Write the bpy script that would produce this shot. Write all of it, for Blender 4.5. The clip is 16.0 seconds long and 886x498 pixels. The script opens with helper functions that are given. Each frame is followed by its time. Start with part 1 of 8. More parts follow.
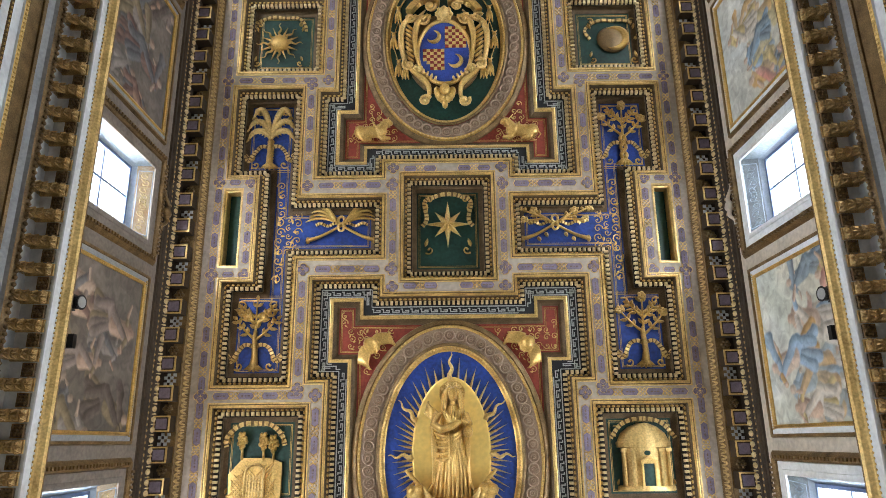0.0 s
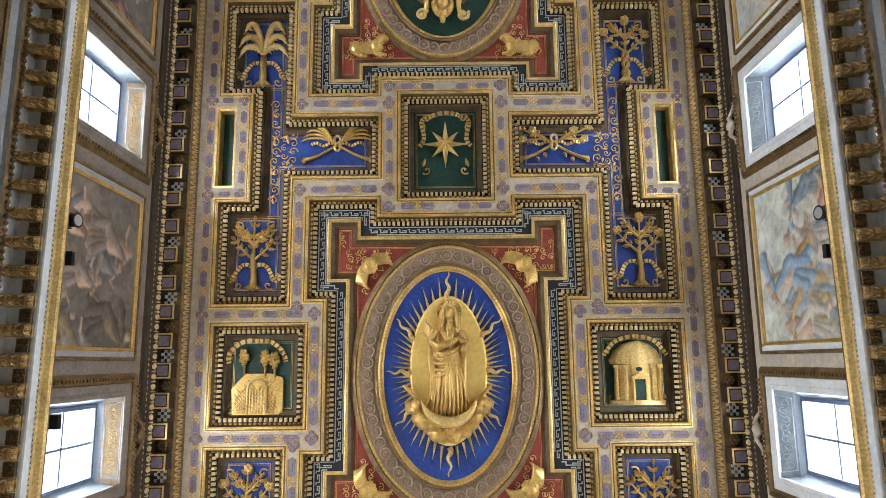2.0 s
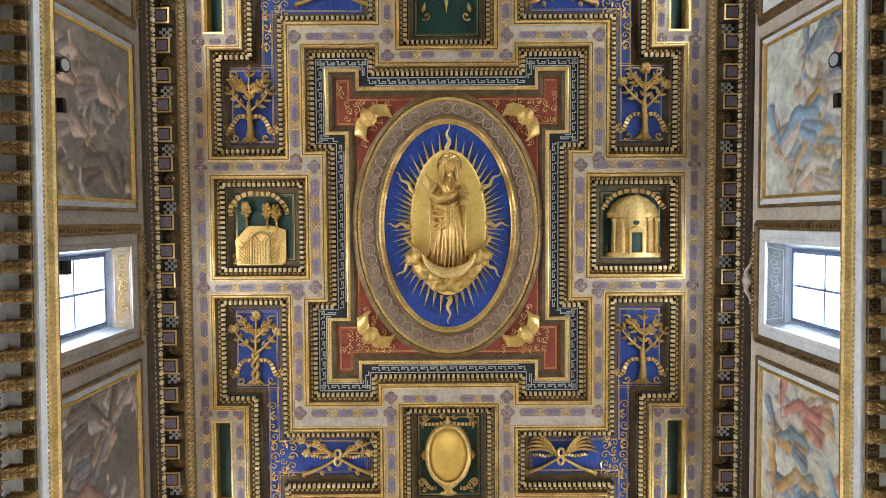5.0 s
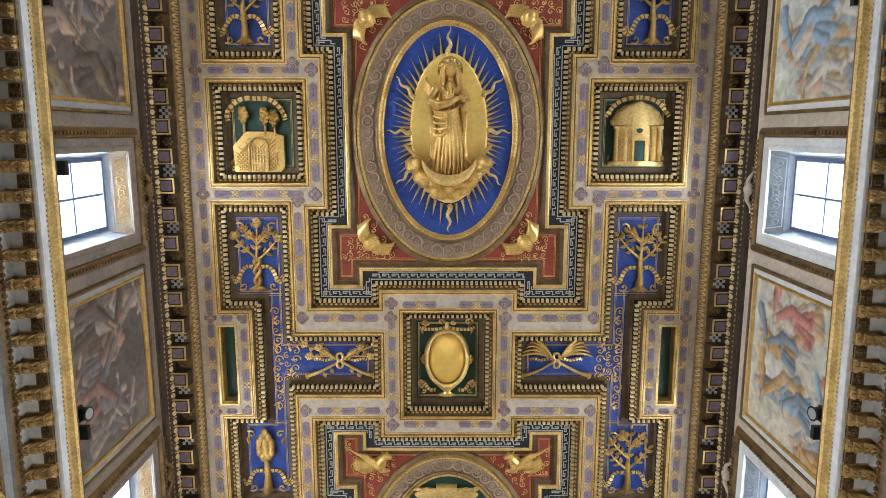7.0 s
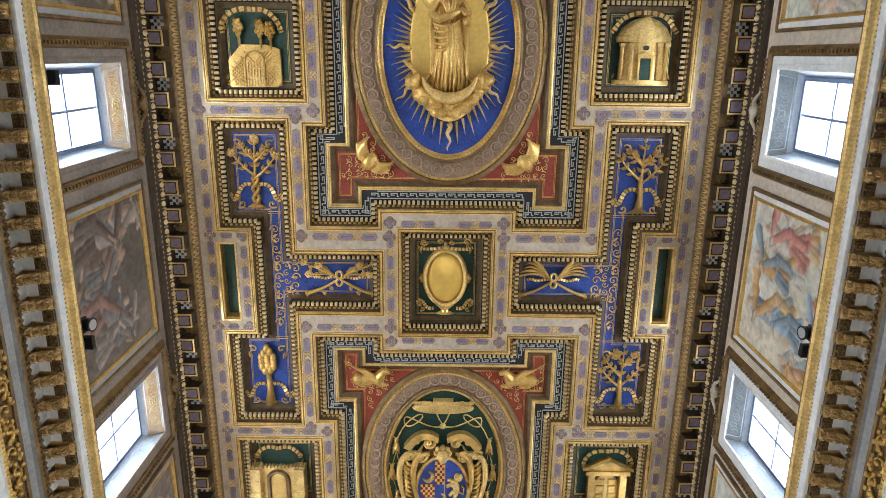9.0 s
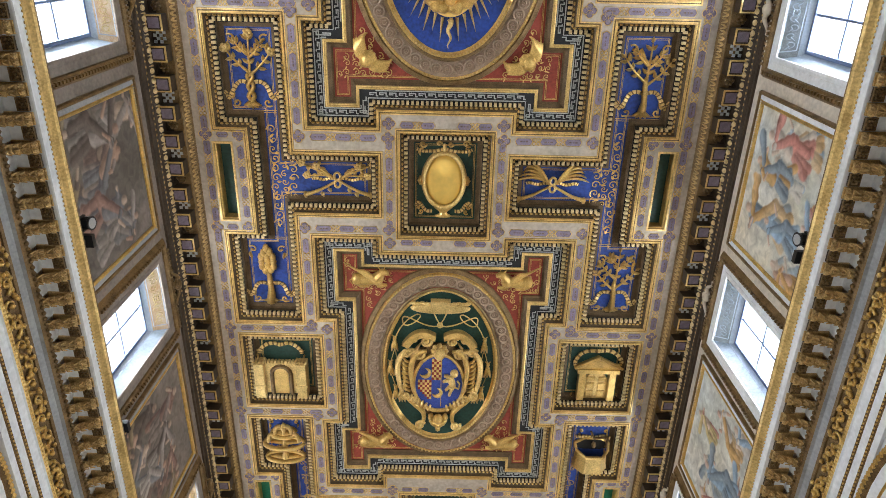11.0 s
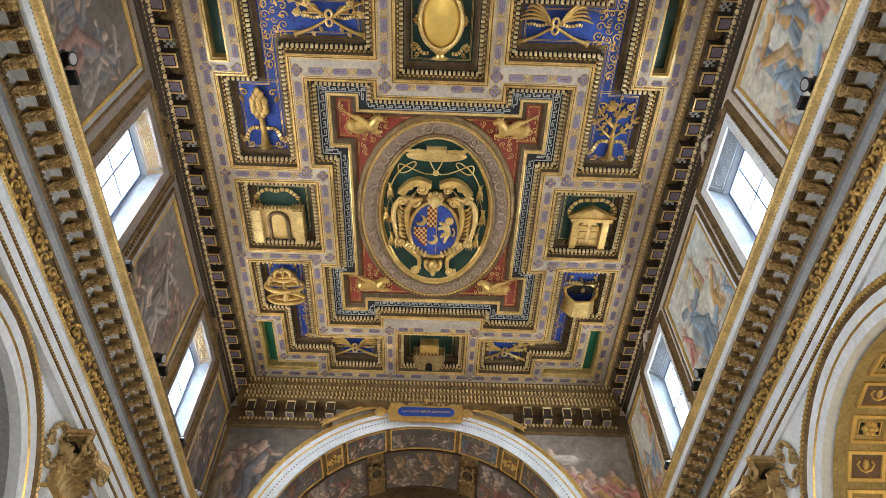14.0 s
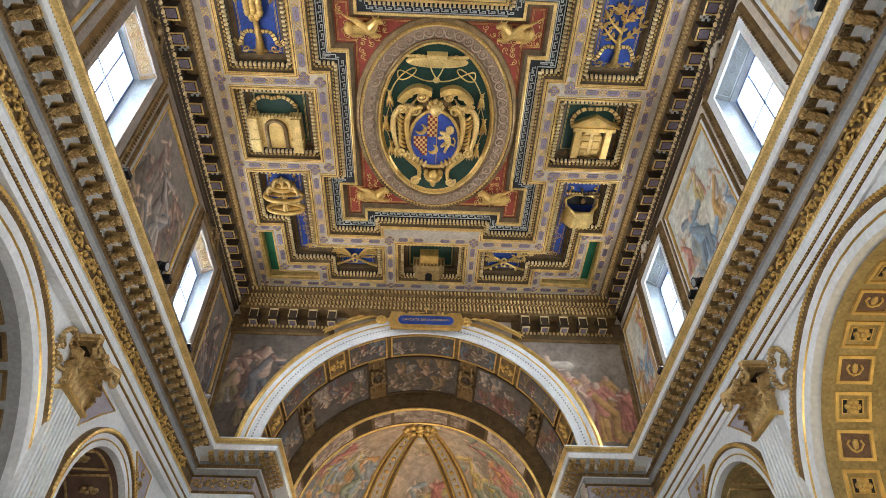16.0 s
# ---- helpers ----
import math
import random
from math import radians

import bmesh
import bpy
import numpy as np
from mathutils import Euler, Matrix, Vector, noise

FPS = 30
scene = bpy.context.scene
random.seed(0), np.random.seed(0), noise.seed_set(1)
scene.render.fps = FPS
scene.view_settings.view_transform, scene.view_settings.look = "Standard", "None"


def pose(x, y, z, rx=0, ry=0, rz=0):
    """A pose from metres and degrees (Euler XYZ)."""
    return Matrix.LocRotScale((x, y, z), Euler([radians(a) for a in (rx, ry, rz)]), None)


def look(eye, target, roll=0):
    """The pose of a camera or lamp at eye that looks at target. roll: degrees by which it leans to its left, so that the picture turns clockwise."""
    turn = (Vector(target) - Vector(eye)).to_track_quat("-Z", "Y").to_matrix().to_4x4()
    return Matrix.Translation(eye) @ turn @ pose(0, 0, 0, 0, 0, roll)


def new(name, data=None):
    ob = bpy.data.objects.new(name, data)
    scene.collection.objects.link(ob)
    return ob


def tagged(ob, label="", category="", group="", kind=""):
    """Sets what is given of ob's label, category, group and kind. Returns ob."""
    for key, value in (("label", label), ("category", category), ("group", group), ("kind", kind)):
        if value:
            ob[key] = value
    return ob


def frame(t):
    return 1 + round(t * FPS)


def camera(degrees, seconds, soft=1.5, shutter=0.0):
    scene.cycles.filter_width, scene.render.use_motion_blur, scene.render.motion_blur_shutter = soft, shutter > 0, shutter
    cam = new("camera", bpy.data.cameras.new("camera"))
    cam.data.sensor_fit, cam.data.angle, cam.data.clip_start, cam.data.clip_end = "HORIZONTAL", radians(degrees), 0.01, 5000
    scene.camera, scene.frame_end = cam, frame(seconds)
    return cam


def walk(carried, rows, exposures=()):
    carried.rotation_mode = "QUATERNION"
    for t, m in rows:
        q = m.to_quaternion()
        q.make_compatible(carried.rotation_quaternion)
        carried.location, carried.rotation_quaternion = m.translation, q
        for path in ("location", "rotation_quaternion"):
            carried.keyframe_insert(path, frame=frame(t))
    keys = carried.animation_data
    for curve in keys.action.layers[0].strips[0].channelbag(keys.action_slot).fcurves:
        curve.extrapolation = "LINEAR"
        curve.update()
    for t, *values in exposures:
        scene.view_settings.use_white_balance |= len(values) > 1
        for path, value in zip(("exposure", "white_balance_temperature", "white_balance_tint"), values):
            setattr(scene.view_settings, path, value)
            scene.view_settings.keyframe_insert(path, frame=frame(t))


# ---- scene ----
cam = camera(67.5, 16.0, soft=0.6)
PATH = [
    (0, pose(-0.098, 0.007, 1.548, 196.165, -0.269, 0.612)),
    (0.5, pose(-0.089, 0.008, 1.558, 194.336, -0.274, 0.631)),
    (1, pose(-0.094, 0.026, 1.568, 192.767, -0.242, 0.615)),
    (1.5, pose(-0.087, 0.065, 1.581, 191.341, -0.106, 0.605)),
    (2, pose(-0.087, 0.080, 1.589, 189.601, -0.071, 0.569)),
    (2.5, pose(-0.085, 0.107, 1.594, 187.766, -0.069, 0.556)),
    (3, pose(-0.092, 0.123, 1.604, 185.651, -0.055, 0.556)),
    (3.5, pose(-0.091, 0.152, 1.608, 183.597, -0.034, 0.543)),
    (4, pose(-0.079, 0.168, 1.615, 181.482, -0.103, 0.483)),
    (6.5, pose(-0.135, 0.348, 1.633, 172.011, 0.090, 0.118)),
    (7, pose(-0.110, 0.386, 1.626, 170.204, -0.023, 0.009)),
    (7.5, pose(-0.093, 0.383, 1.636, 168.497, -0.051, -0.139)),
    (8, pose(-0.069, 0.418, 1.627, 166.942, -0.216, -0.265)),
    (10.5, pose(-0.078, 0.533, 1.612, 157.660, -0.243, -1.156)),
    (11, pose(-0.071, 0.505, 1.626, 155.332, -0.335, -1.289)),
    (11.5, pose(-0.083, 0.523, 1.603, 153.314, -0.260, -1.531)),
    (12, pose(-0.063, 0.557, 1.605, 151.338, -0.255, -1.695)),
    (12.5, pose(-0.079, 0.571, 1.611, 149.346, -0.280, -1.743)),
    (13, pose(-0.080, 0.606, 1.612, 147.052, -0.299, -1.823)),
    (13.5, pose(-0.075, 0.626, 1.601, 144.749, -0.260, -1.981)),
    (14, pose(-0.060, 0.646, 1.605, 142.675, -0.352, -1.960)),
    (14.5, pose(-0.097, 0.657, 1.596, 140.762, -0.318, -2.049)),
    (15, pose(-0.112, 0.692, 1.586, 139.060, -0.296, -2.131)),
    (15.5, pose(-0.135, 0.728, 1.578, 137.172, -0.255, -2.199)),
    (16, pose(-0.149, 0.742, 1.578, 135.211, -0.251, -2.250)),
]
walk(cam, PATH, [(0.0, 0.10), (4.0, 0.02), (10.5, -0.05), (16.0, 0.02)])

# ---- world and light ----
world = bpy.data.worlds.new("sky")
scene.world = world
world.use_nodes = True
wn = world.node_tree
sky = wn.nodes.new("ShaderNodeTexSky")
sky.sky_type = "NISHITA"
sky.sun_disc = False
sky.sun_elevation, sky.sun_rotation = radians(42), radians(250)
wn.nodes["Background"].inputs[1].default_value = 0.15
wn.links.new(sky.outputs[0], wn.nodes["Background"].inputs[0])


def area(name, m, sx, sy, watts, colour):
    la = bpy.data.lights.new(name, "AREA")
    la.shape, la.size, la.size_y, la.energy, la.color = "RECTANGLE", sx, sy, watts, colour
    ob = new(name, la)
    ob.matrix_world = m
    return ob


WINDOWS = (-11.35, -4.95, 1.52, 7.95, 14.25)
WIN_W, SPOT_W = 770.0, 12.0
for yc in WINDOWS:
    for s in (-1, 1):
        area("window_light", look((s * 6.95, yc, 13.45), (0, yc, 13.45)), 2.6, 2.9,
             WIN_W * (1.08 if s < 0 else 0.97), (0.875, 0.94, 1.0))
# warm spotlights on the ledge, aimed at the ceiling
SPOTS = [(-1, -1.9), (1, -1.9), (-1, 5.0), (1, 5.0), (-1, 11.6), (1, 11.6)]
for s, yc in SPOTS:
    area("spot_light", look((s * 5.35, yc, 11.4), (s * 3.0, yc, 16.6)), 0.25, 0.25, SPOT_W * (2.6 if s < 0 else 0.2), (1.0, 0.90, 0.74))
# invented fills for nave and choir; the last is the side chapel's own lamp
area("nave_fill", look((0, 5.5, 1.0), (0, 17.0, 10.0)), 7, 5, 500, (1.0, 0.95, 0.87))
area("choir_fill", look((0, 20.0, 9.0), (0, 22.6, 14.0)), 4, 2, 190, (1.0, 0.86, 0.66))
area("chapel_lamp", look((8.6, 7.2, 4.6), (8.8, 7.2, 9.0)), 1.2, 3.0, 62, (1.0, 0.75, 0.34))

# ---- materials ----
def mat(name, col, rough=0.6, metal=0.0, var=0.25, scale=6.0, bump=0.15, dark=None, spec=0.4):
    m = bpy.data.materials.new(name)
    m.use_nodes = True
    nt = m.node_tree
    b = nt.nodes["Principled BSDF"]
    tc = nt.nodes.new("ShaderNodeTexCoord")
    n1, n2 = nt.nodes.new("ShaderNodeTexNoise"), nt.nodes.new("ShaderNodeTexNoise")
    n1.inputs["Scale"].default_value, n2.inputs["Scale"].default_value = scale, scale * 9
    n1.inputs["Detail"].default_value, n2.inputs["Detail"].default_value = 5, 3
    for n in (n1, n2):
        nt.links.new(tc.outputs["Object"], n.inputs["Vector"])
    add = nt.nodes.new("ShaderNodeMath")
    add.operation = "ADD"
    nt.links.new(n1.outputs["Fac"], add.inputs[0])
    nt.links.new(n2.outputs["Fac"], add.inputs[1])
    ramp = nt.nodes.new("ShaderNodeMapRange")
    ramp.inputs["From Min"].default_value, ramp.inputs["From Max"].default_value = 0.65, 1.3
    nt.links.new(add.outputs[0], ramp.inputs["Value"])
    mix = nt.nodes.new("ShaderNodeMix")
    mix.data_type = "RGBA"
    d = dark or tuple(c * (1 - 1.6 * var) for c in col)
    l = tuple(min(1.0, c * (1 + 0.5 * var)) for c in col)
    mix.inputs["A"].default_value, mix.inputs["B"].default_value = (*d, 1), (*l, 1)
    nt.links.new(ramp.outputs["Result"], mix.inputs["Factor"])
    nt.links.new(mix.outputs["Result"], b.inputs["Base Color"])
    rr = nt.nodes.new("ShaderNodeMapRange")
    rr.inputs["To Min"].default_value, rr.inputs["To Max"].default_value = min(1, rough + 0.14), max(0.05, rough - 0.1)
    nt.links.new(n1.outputs["Fac"], rr.inputs["Value"])
    nt.links.new(rr.outputs["Result"], b.inputs["Roughness"])
    b.inputs["Metallic"].default_value = metal
    b.inputs["Specular IOR Level"].default_value = spec
    if bump:
        bp = nt.nodes.new("ShaderNodeBump")
        bp.inputs["Strength"].default_value, bp.inputs["Distance"].default_value = bump, 0.02
        nt.links.new(n2.outputs["Fac"], bp.inputs["Height"])
        nt.links.new(bp.outputs["Normal"], b.inputs["Normal"])
    return m


GOLD = mat("gilding", (0.78, 0.53, 0.18), 0.33, 0.66, 0.22, 4, 0.07, (0.42, 0.26, 0.08))
GOLD_OLD = mat("worn_gilding", (0.66, 0.47, 0.21), 0.40, 0.5, 0.35, 9, 0.3, (0.24, 0.15, 0.06))
GOLD_PALE = mat("pale_gilding", (0.84, 0.61, 0.245), 0.38, 0.45, 0.22, 3, 0.05, (0.42, 0.265, 0.085))
IVORY = mat("ivory_gilding", (0.78, 0.63, 0.36), 0.5, 0.15, 0.2, 7, 0.1, (0.44, 0.31, 0.13))
# brown of the wood, deepened with the shade of the recesses
COFFER_SIDE = mat("shade_toned_gilding", (0.15, 0.098, 0.048), 0.5, 0.25, 0.4, 5, 0.25, (0.06, 0.038, 0.018))
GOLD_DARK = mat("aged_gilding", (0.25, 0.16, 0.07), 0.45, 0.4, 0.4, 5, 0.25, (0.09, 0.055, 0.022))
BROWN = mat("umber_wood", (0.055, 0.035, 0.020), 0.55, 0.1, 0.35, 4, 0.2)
# near-black colour standing for shade in gaps and openings
RECESS_SHADE = mat("recess_shade_paint", (0.012, 0.010, 0.008), 0.8, 0, 0.2, 5, 0)
CREAM = mat("cream_paint", (0.50, 0.425, 0.345), 0.6, 0, 0.22, 1.2, 0.1)
LAVENDER = mat("lavender_paint", (0.235, 0.19, 0.26), 0.6, 0, 0.3, 8, 0.1)
PINK = mat("rose_grey_stucco", (0.38, 0.27, 0.19), 0.6, 0.1, 0.25, 5, 0.15)
BLUE = mat("ultramarine_paint", (0.022, 0.068, 0.34), 0.55, 0, 0.35, 1.6, 0.08, (0.010, 0.026, 0.13))
GREEN = mat("dark_green_paint", (0.014, 0.060, 0.045), 0.5, 0, 0.4, 1.6, 0.08, (0.006, 0.022, 0.018))
EMERALD = mat("emerald_panel", (0.02, 0.19, 0.11), 0.5, 0, 0.3, 2, 0.05)
RED = mat("oxblood_paint", (0.32, 0.055, 0.036), 0.6, 0, 0.3, 1.6, 0.08, (0.18, 0.028, 0.02))
KEYLINE = mat("pale_meander", (0.55, 0.56, 0.56), 0.6, 0, 0.25, 5, 0.05)
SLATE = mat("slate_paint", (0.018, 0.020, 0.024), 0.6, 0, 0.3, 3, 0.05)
WHITE = mat("pale_stone_paint", (0.80, 0.83, 0.86), 0.55, 0, 0.14, 1.5, 0.1)
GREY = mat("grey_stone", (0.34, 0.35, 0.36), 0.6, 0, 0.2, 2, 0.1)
PLASTER = mat("plaster", (0.62, 0.55, 0.46), 0.8, 0, 0.2, 1.2, 0.15)
MARBLE = mat("marble_floor", (0.46, 0.40, 0.33), 0.35, 0, 0.3, 0.8, 0.02)
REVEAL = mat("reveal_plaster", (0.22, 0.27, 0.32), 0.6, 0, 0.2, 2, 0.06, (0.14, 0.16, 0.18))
IRON = mat("black_metal", (0.012, 0.012, 0.014), 0.4, 0.3, 0.2, 8, 0)
CHROME = mat("steel", (0.6, 0.6, 0.62), 0.25, 0.9, 0.1, 8, 0)
WINFRAME = mat("blue_grey_window_paint", (0.12, 0.17, 0.30), 0.5, 0, 0.12, 6, 0.05)
CHECK_R = mat("madder_paint", (0.30, 0.035, 0.025), 0.5, 0, 0.3, 6, 0.05)
CHECK_Y = mat("ochre_gilding", (0.80, 0.56, 0.20), 0.45, 0.3, 0.2, 6, 0.05)
ARMS_BLUE = mat("azure_paint", (0.05, 0.10, 0.46), 0.5, 0, 0.3, 4, 0.05)
MAUVE = mat("mauve_brown_paint", (0.20, 0.125, 0.09), 0.6, 0, 0.3, 4, 0.08)
OCHRE = mat("ochre_stucco", (0.47, 0.36, 0.16), 0.6, 0.1, 0.3, 2, 0.15)
# darker copy of the plaster, chiefly for the west wall's shade
DIM_PLASTER = mat("dim_grey_brown_plaster", (0.25, 0.21, 0.18), 0.75, 0, 0.25, 1.5, 0.15)
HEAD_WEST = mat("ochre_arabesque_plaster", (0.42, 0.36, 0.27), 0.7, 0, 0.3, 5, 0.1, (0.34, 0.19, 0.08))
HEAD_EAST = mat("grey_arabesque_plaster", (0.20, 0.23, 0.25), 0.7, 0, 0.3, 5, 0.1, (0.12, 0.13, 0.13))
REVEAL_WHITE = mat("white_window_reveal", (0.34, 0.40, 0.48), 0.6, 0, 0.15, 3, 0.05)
LILAC = mat("lilac_grey_plaster", (0.40, 0.37, 0.42), 0.7, 0, 0.2, 2, 0.1)
LENS = mat("lamp_glass", (0.5, 0.52, 0.55), 0.15, 0.2, 0.1, 6, 0)


def glass():
    m = bpy.data.materials.new("window_glass")
    m.use_nodes = True
    nt = m.node_tree
    nt.nodes.clear()
    o = nt.nodes.new("ShaderNodeOutputMaterial")
    t, g, x = nt.nodes.new("ShaderNodeBsdfTransparent"), nt.nodes.new("ShaderNodeBsdfGlossy"), nt.nodes.new("ShaderNodeMixShader")
    g.inputs["Roughness"].default_value = 0.05
    x.inputs[0].default_value = 0.06
    nt.links.new(t.outputs[0], x.inputs[1])
    nt.links.new(g.outputs[0], x.inputs[2])
    nt.links.new(x.outputs[0], o.inputs[0])
    return m


GLASS = glass()


def fresco(name, cols, seed, scale=0.8, rough=0.75):
    """A painted wall scene: drifting patches of cloud, cloth and ground with soft folds and cracks."""
    m = bpy.data.materials.new(name)
    m.use_nodes = True
    nt = m.node_tree
    b = nt.nodes["Principled BSDF"]
    tc = nt.nodes.new("ShaderNodeTexCoord")
    mp = nt.nodes.new("ShaderNodeMapping")
    mp.inputs["Location"].default_value = (seed * 3.7, seed * 1.9, seed * 2.3)
    nt.links.new(tc.outputs["Object"], mp.inputs["Vector"])
    warp = nt.nodes.new("ShaderNodeTexNoise")
    warp.inputs["Scale"].default_value, warp.inputs["Detail"].default_value = scale * 1.1, 2
    nt.links.new(mp.outputs[0], warp.inputs["Vector"])
    mx = nt.nodes.new("ShaderNodeMix")
    mx.data_type = "VECTOR"
    mx.inputs["Factor"].default_value = 0.45
    nt.links.new(mp.outputs[0], mx.inputs["A"])
    nt.links.new(warp.outputs["Color"], mx.inputs["B"])
    vor = nt.nodes.new("ShaderNodeTexVoronoi")
    vor.feature = "SMOOTH_F1"
    vor.inputs["Randomness"].default_value = 1.0
    vor.inputs["Scale"].default_value, vor.inputs["Smoothness"].default_value = scale * 2.4, 0.12
    nt.links.new(mx.outputs["Result"], vor.inputs["Vector"])
    sep = nt.nodes.new("ShaderNodeSeparateColor")
    small = nt.nodes.new("ShaderNodeTexVoronoi")
    small.feature = "SMOOTH_F1"
    small.inputs["Scale"].default_value, small.inputs["Smoothness"].default_value = scale * 6.0, 0.2
    nt.links.new(mx.outputs["Result"], small.inputs["Vector"])
    both = nt.nodes.new("ShaderNodeMix")
    both.data_type = "RGBA"
    both.inputs["Factor"].default_value = 0.25
    nt.links.new(vor.outputs["Color"], both.inputs["A"])
    nt.links.new(small.outputs["Color"], both.inputs["B"])
    nt.links.new(both.outputs["Result"], sep.inputs[0])
    big = nt.nodes.new("ShaderNodeTexNoise")
    big.inputs["Scale"].default_value, big.inputs["Detail"].default_value = scale * 1.2, 4
    nt.links.new(mp.outputs[0], big.inputs["Vector"])
    ad = nt.nodes.new("ShaderNodeMix")
    ad.inputs["Factor"].default_value = 0.34
    nt.links.new(sep.outputs[0], ad.inputs["A"])
    nt.links.new(big.outputs["Fac"], ad.inputs["B"])
    ramp = nt.nodes.new("ShaderNodeValToRGB")
    er = ramp.color_ramp
    n = len(cols)
    while len(er.elements) < n:
        er.elements.new(0.5)
    for i, c in enumerate(cols):
        er.elements[i].position = 0.12 + 0.76 * i / (n - 1)
        er.elements[i].color = (*c, 1)
    nt.links.new(ad.outputs["Result"], ramp.inputs[0])
    fold = nt.nodes.new("ShaderNodeTexNoise")
    fold.inputs["Scale"].default_value, fold.inputs["Detail"].default_value = scale * 5.5, 8
    fold.inputs["Roughness"].default_value = 0.62
    fold.inputs["Distortion"].default_value = 0.5
    nt.links.new(mx.outputs["Result"], fold.inputs["Vector"])
    mr = nt.nodes.new("ShaderNodeMapRange")
    mr.inputs["From Min"].default_value, mr.inputs["From Max"].default_value = 0.32, 0.68
    mr.inputs["To Min"].default_value, mr.inputs["To Max"].default_value = 0.35, 1.5
    nt.links.new(fold.outputs["Fac"], mr.inputs["Value"])
    mul = nt.nodes.new("ShaderNodeMix")
    mul.data_type, mul.blend_type = "RGBA", "MULTIPLY"
    mul.inputs["Factor"].default_value = 1.0
    nt.links.new(ramp.outputs[0], mul.inputs["A"])
    nt.links.new(mr.outputs["Result"], mul.inputs["B"])
    nt.links.new(mul.outputs["Result"], b.inputs["Base Color"])
    b.inputs["Roughness"].default_value = rough
    return m


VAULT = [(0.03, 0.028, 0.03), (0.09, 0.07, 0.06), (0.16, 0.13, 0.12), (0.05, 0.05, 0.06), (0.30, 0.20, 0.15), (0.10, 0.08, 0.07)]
GLORY = [(0.30, 0.32, 0.33), (0.55, 0.42, 0.33), (0.62, 0.48, 0.26), (0.45, 0.24, 0.20), (0.66, 0.58, 0.46), (0.34, 0.36, 0.30)]


# ---- mesh building ----
class MB:
    """Collects vertices and faces of one mesh."""

    def __init__(self):
        self.v, self.f, self.m = [], [], []

    def add(self, vs, fs, m=0):
        o = len(self.v)
        self.v += [tuple(p) for p in vs]
        self.f += [tuple(o + i for i in q) for q in fs]
        self.m += [m] * len(fs)
        return self

    def box(self, x0, x1, y0, y1, z0, z1, m=0):
        vs = [(x, y, z) for z in (z0, z1) for y in (y0, y1) for x in (x0, x1)]
        return self.add(vs, [(0, 2, 3, 1), (4, 5, 7, 6), (0, 1, 5, 4), (2, 6, 7, 3), (0, 4, 6, 2), (1, 3, 7, 5)], m)

    def block(self, x0, x1, y0, y1, z0, z1, c=0.02, m=0):
        """A box with its z1 face drawn in by c, as a worn or bevelled piece."""
        vs = [(x0, y0, z0), (x1, y0, z0), (x1, y1, z0), (x0, y1, z0)]
        vs += [(x0, y0, z1 - (z1 - z0) * 0.35), (x1, y0, z1 - (z1 - z0) * 0.35), (x1, y1, z1 - (z1 - z0) * 0.35), (x0, y1, z1 - (z1 - z0) * 0.35)]
        vs += [(x0 + c, y0 + c, z1), (x1 - c, y0 + c, z1), (x1 - c, y1 - c, z1), (x0 + c, y1 - c, z1)]
        fs = [(0, 3, 2, 1), (8, 9, 10, 11)]
        for k in (0, 4):
            fs += [(k + i, k + (i + 1) % 4, k + 4 + (i + 1) % 4, k + 4 + i) for i in range(4)]
        return self.add(vs, fs, m)

    def prism(self, pts, z0, z1, m=0, c=0.0):
        """An outline in x, y from z0 to z1; c draws the z1 face in towards the middle."""
        n = len(pts)
        cx, cy = sum(p[0] for p in pts) / n, sum(p[1] for p in pts) / n
        vs = [(x, y, z0) for x, y in pts]
        if c:
            vs += [(x, y, z0 + (z1 - z0) * 0.6) for x, y in pts]
        vs += [(x + (cx - x) * c, y + (cy - y) * c, z1) for x, y in pts]
        k = len(vs) // n - 1
        fs = [tuple(range(k * n, k * n + n))]
        for j in range(k):
            fs += [(j * n + i, j * n + (i + 1) % n, j * n + n + (i + 1) % n, j * n + n + i) for i in range(n)]
        return self.add(vs, fs, m)

    def tube(self, pts, r, n=6, m=0, flat=1.0):
        """A tapering tube along points; r is a radius or one per point; flat squeezes it in z."""
        pts = [Vector(p) for p in pts]
        k = len(pts)
        rs = [r] * k if not hasattr(r, "__len__") else list(r)
        vs = []
        for i, p in enumerate(pts):
            t = (pts[min(i + 1, k - 1)] - pts[max(i - 1, 0)]).normalized()
            a = t.cross(Vector((0, 0, 1)))
            a = a.normalized() if a.length > 1e-4 else Vector((1, 0, 0))
            b = a.cross(t)
            for j in range(n):
                w = 2 * math.pi * j / n
                q = a * (math.cos(w) * rs[i]) + b * (math.sin(w) * rs[i])
                vs.append((p.x + q.x, p.y + q.y, p.z + q.z * flat))
        fs = [(i * n + j, i * n + (j + 1) % n, (i + 1) * n + (j + 1) % n, (i + 1) * n + j) for i in range(k - 1) for j in range(n)]
        fs += [tuple(range(n))[::-1], tuple(range((k - 1) * n, k * n))]
        return self.add(vs, fs, m)

    def ell(self, c, r, nu=8, nv=5, m=0, rot=0.0):
        vs, (cr, sr) = [], (math.cos(rot), math.sin(rot))
        for i in range(nv + 1):
            a = math.pi * i / nv
            for j in range(nu):
                b = 2 * math.pi * j / nu
                x, y, z = r[0] * math.sin(a) * math.cos(b), r[1] * math.sin(a) * math.sin(b), r[2] * math.cos(a)
                vs.append((c[0] + cr * x - sr * y, c[1] + sr * x + cr * y, c[2] + z))
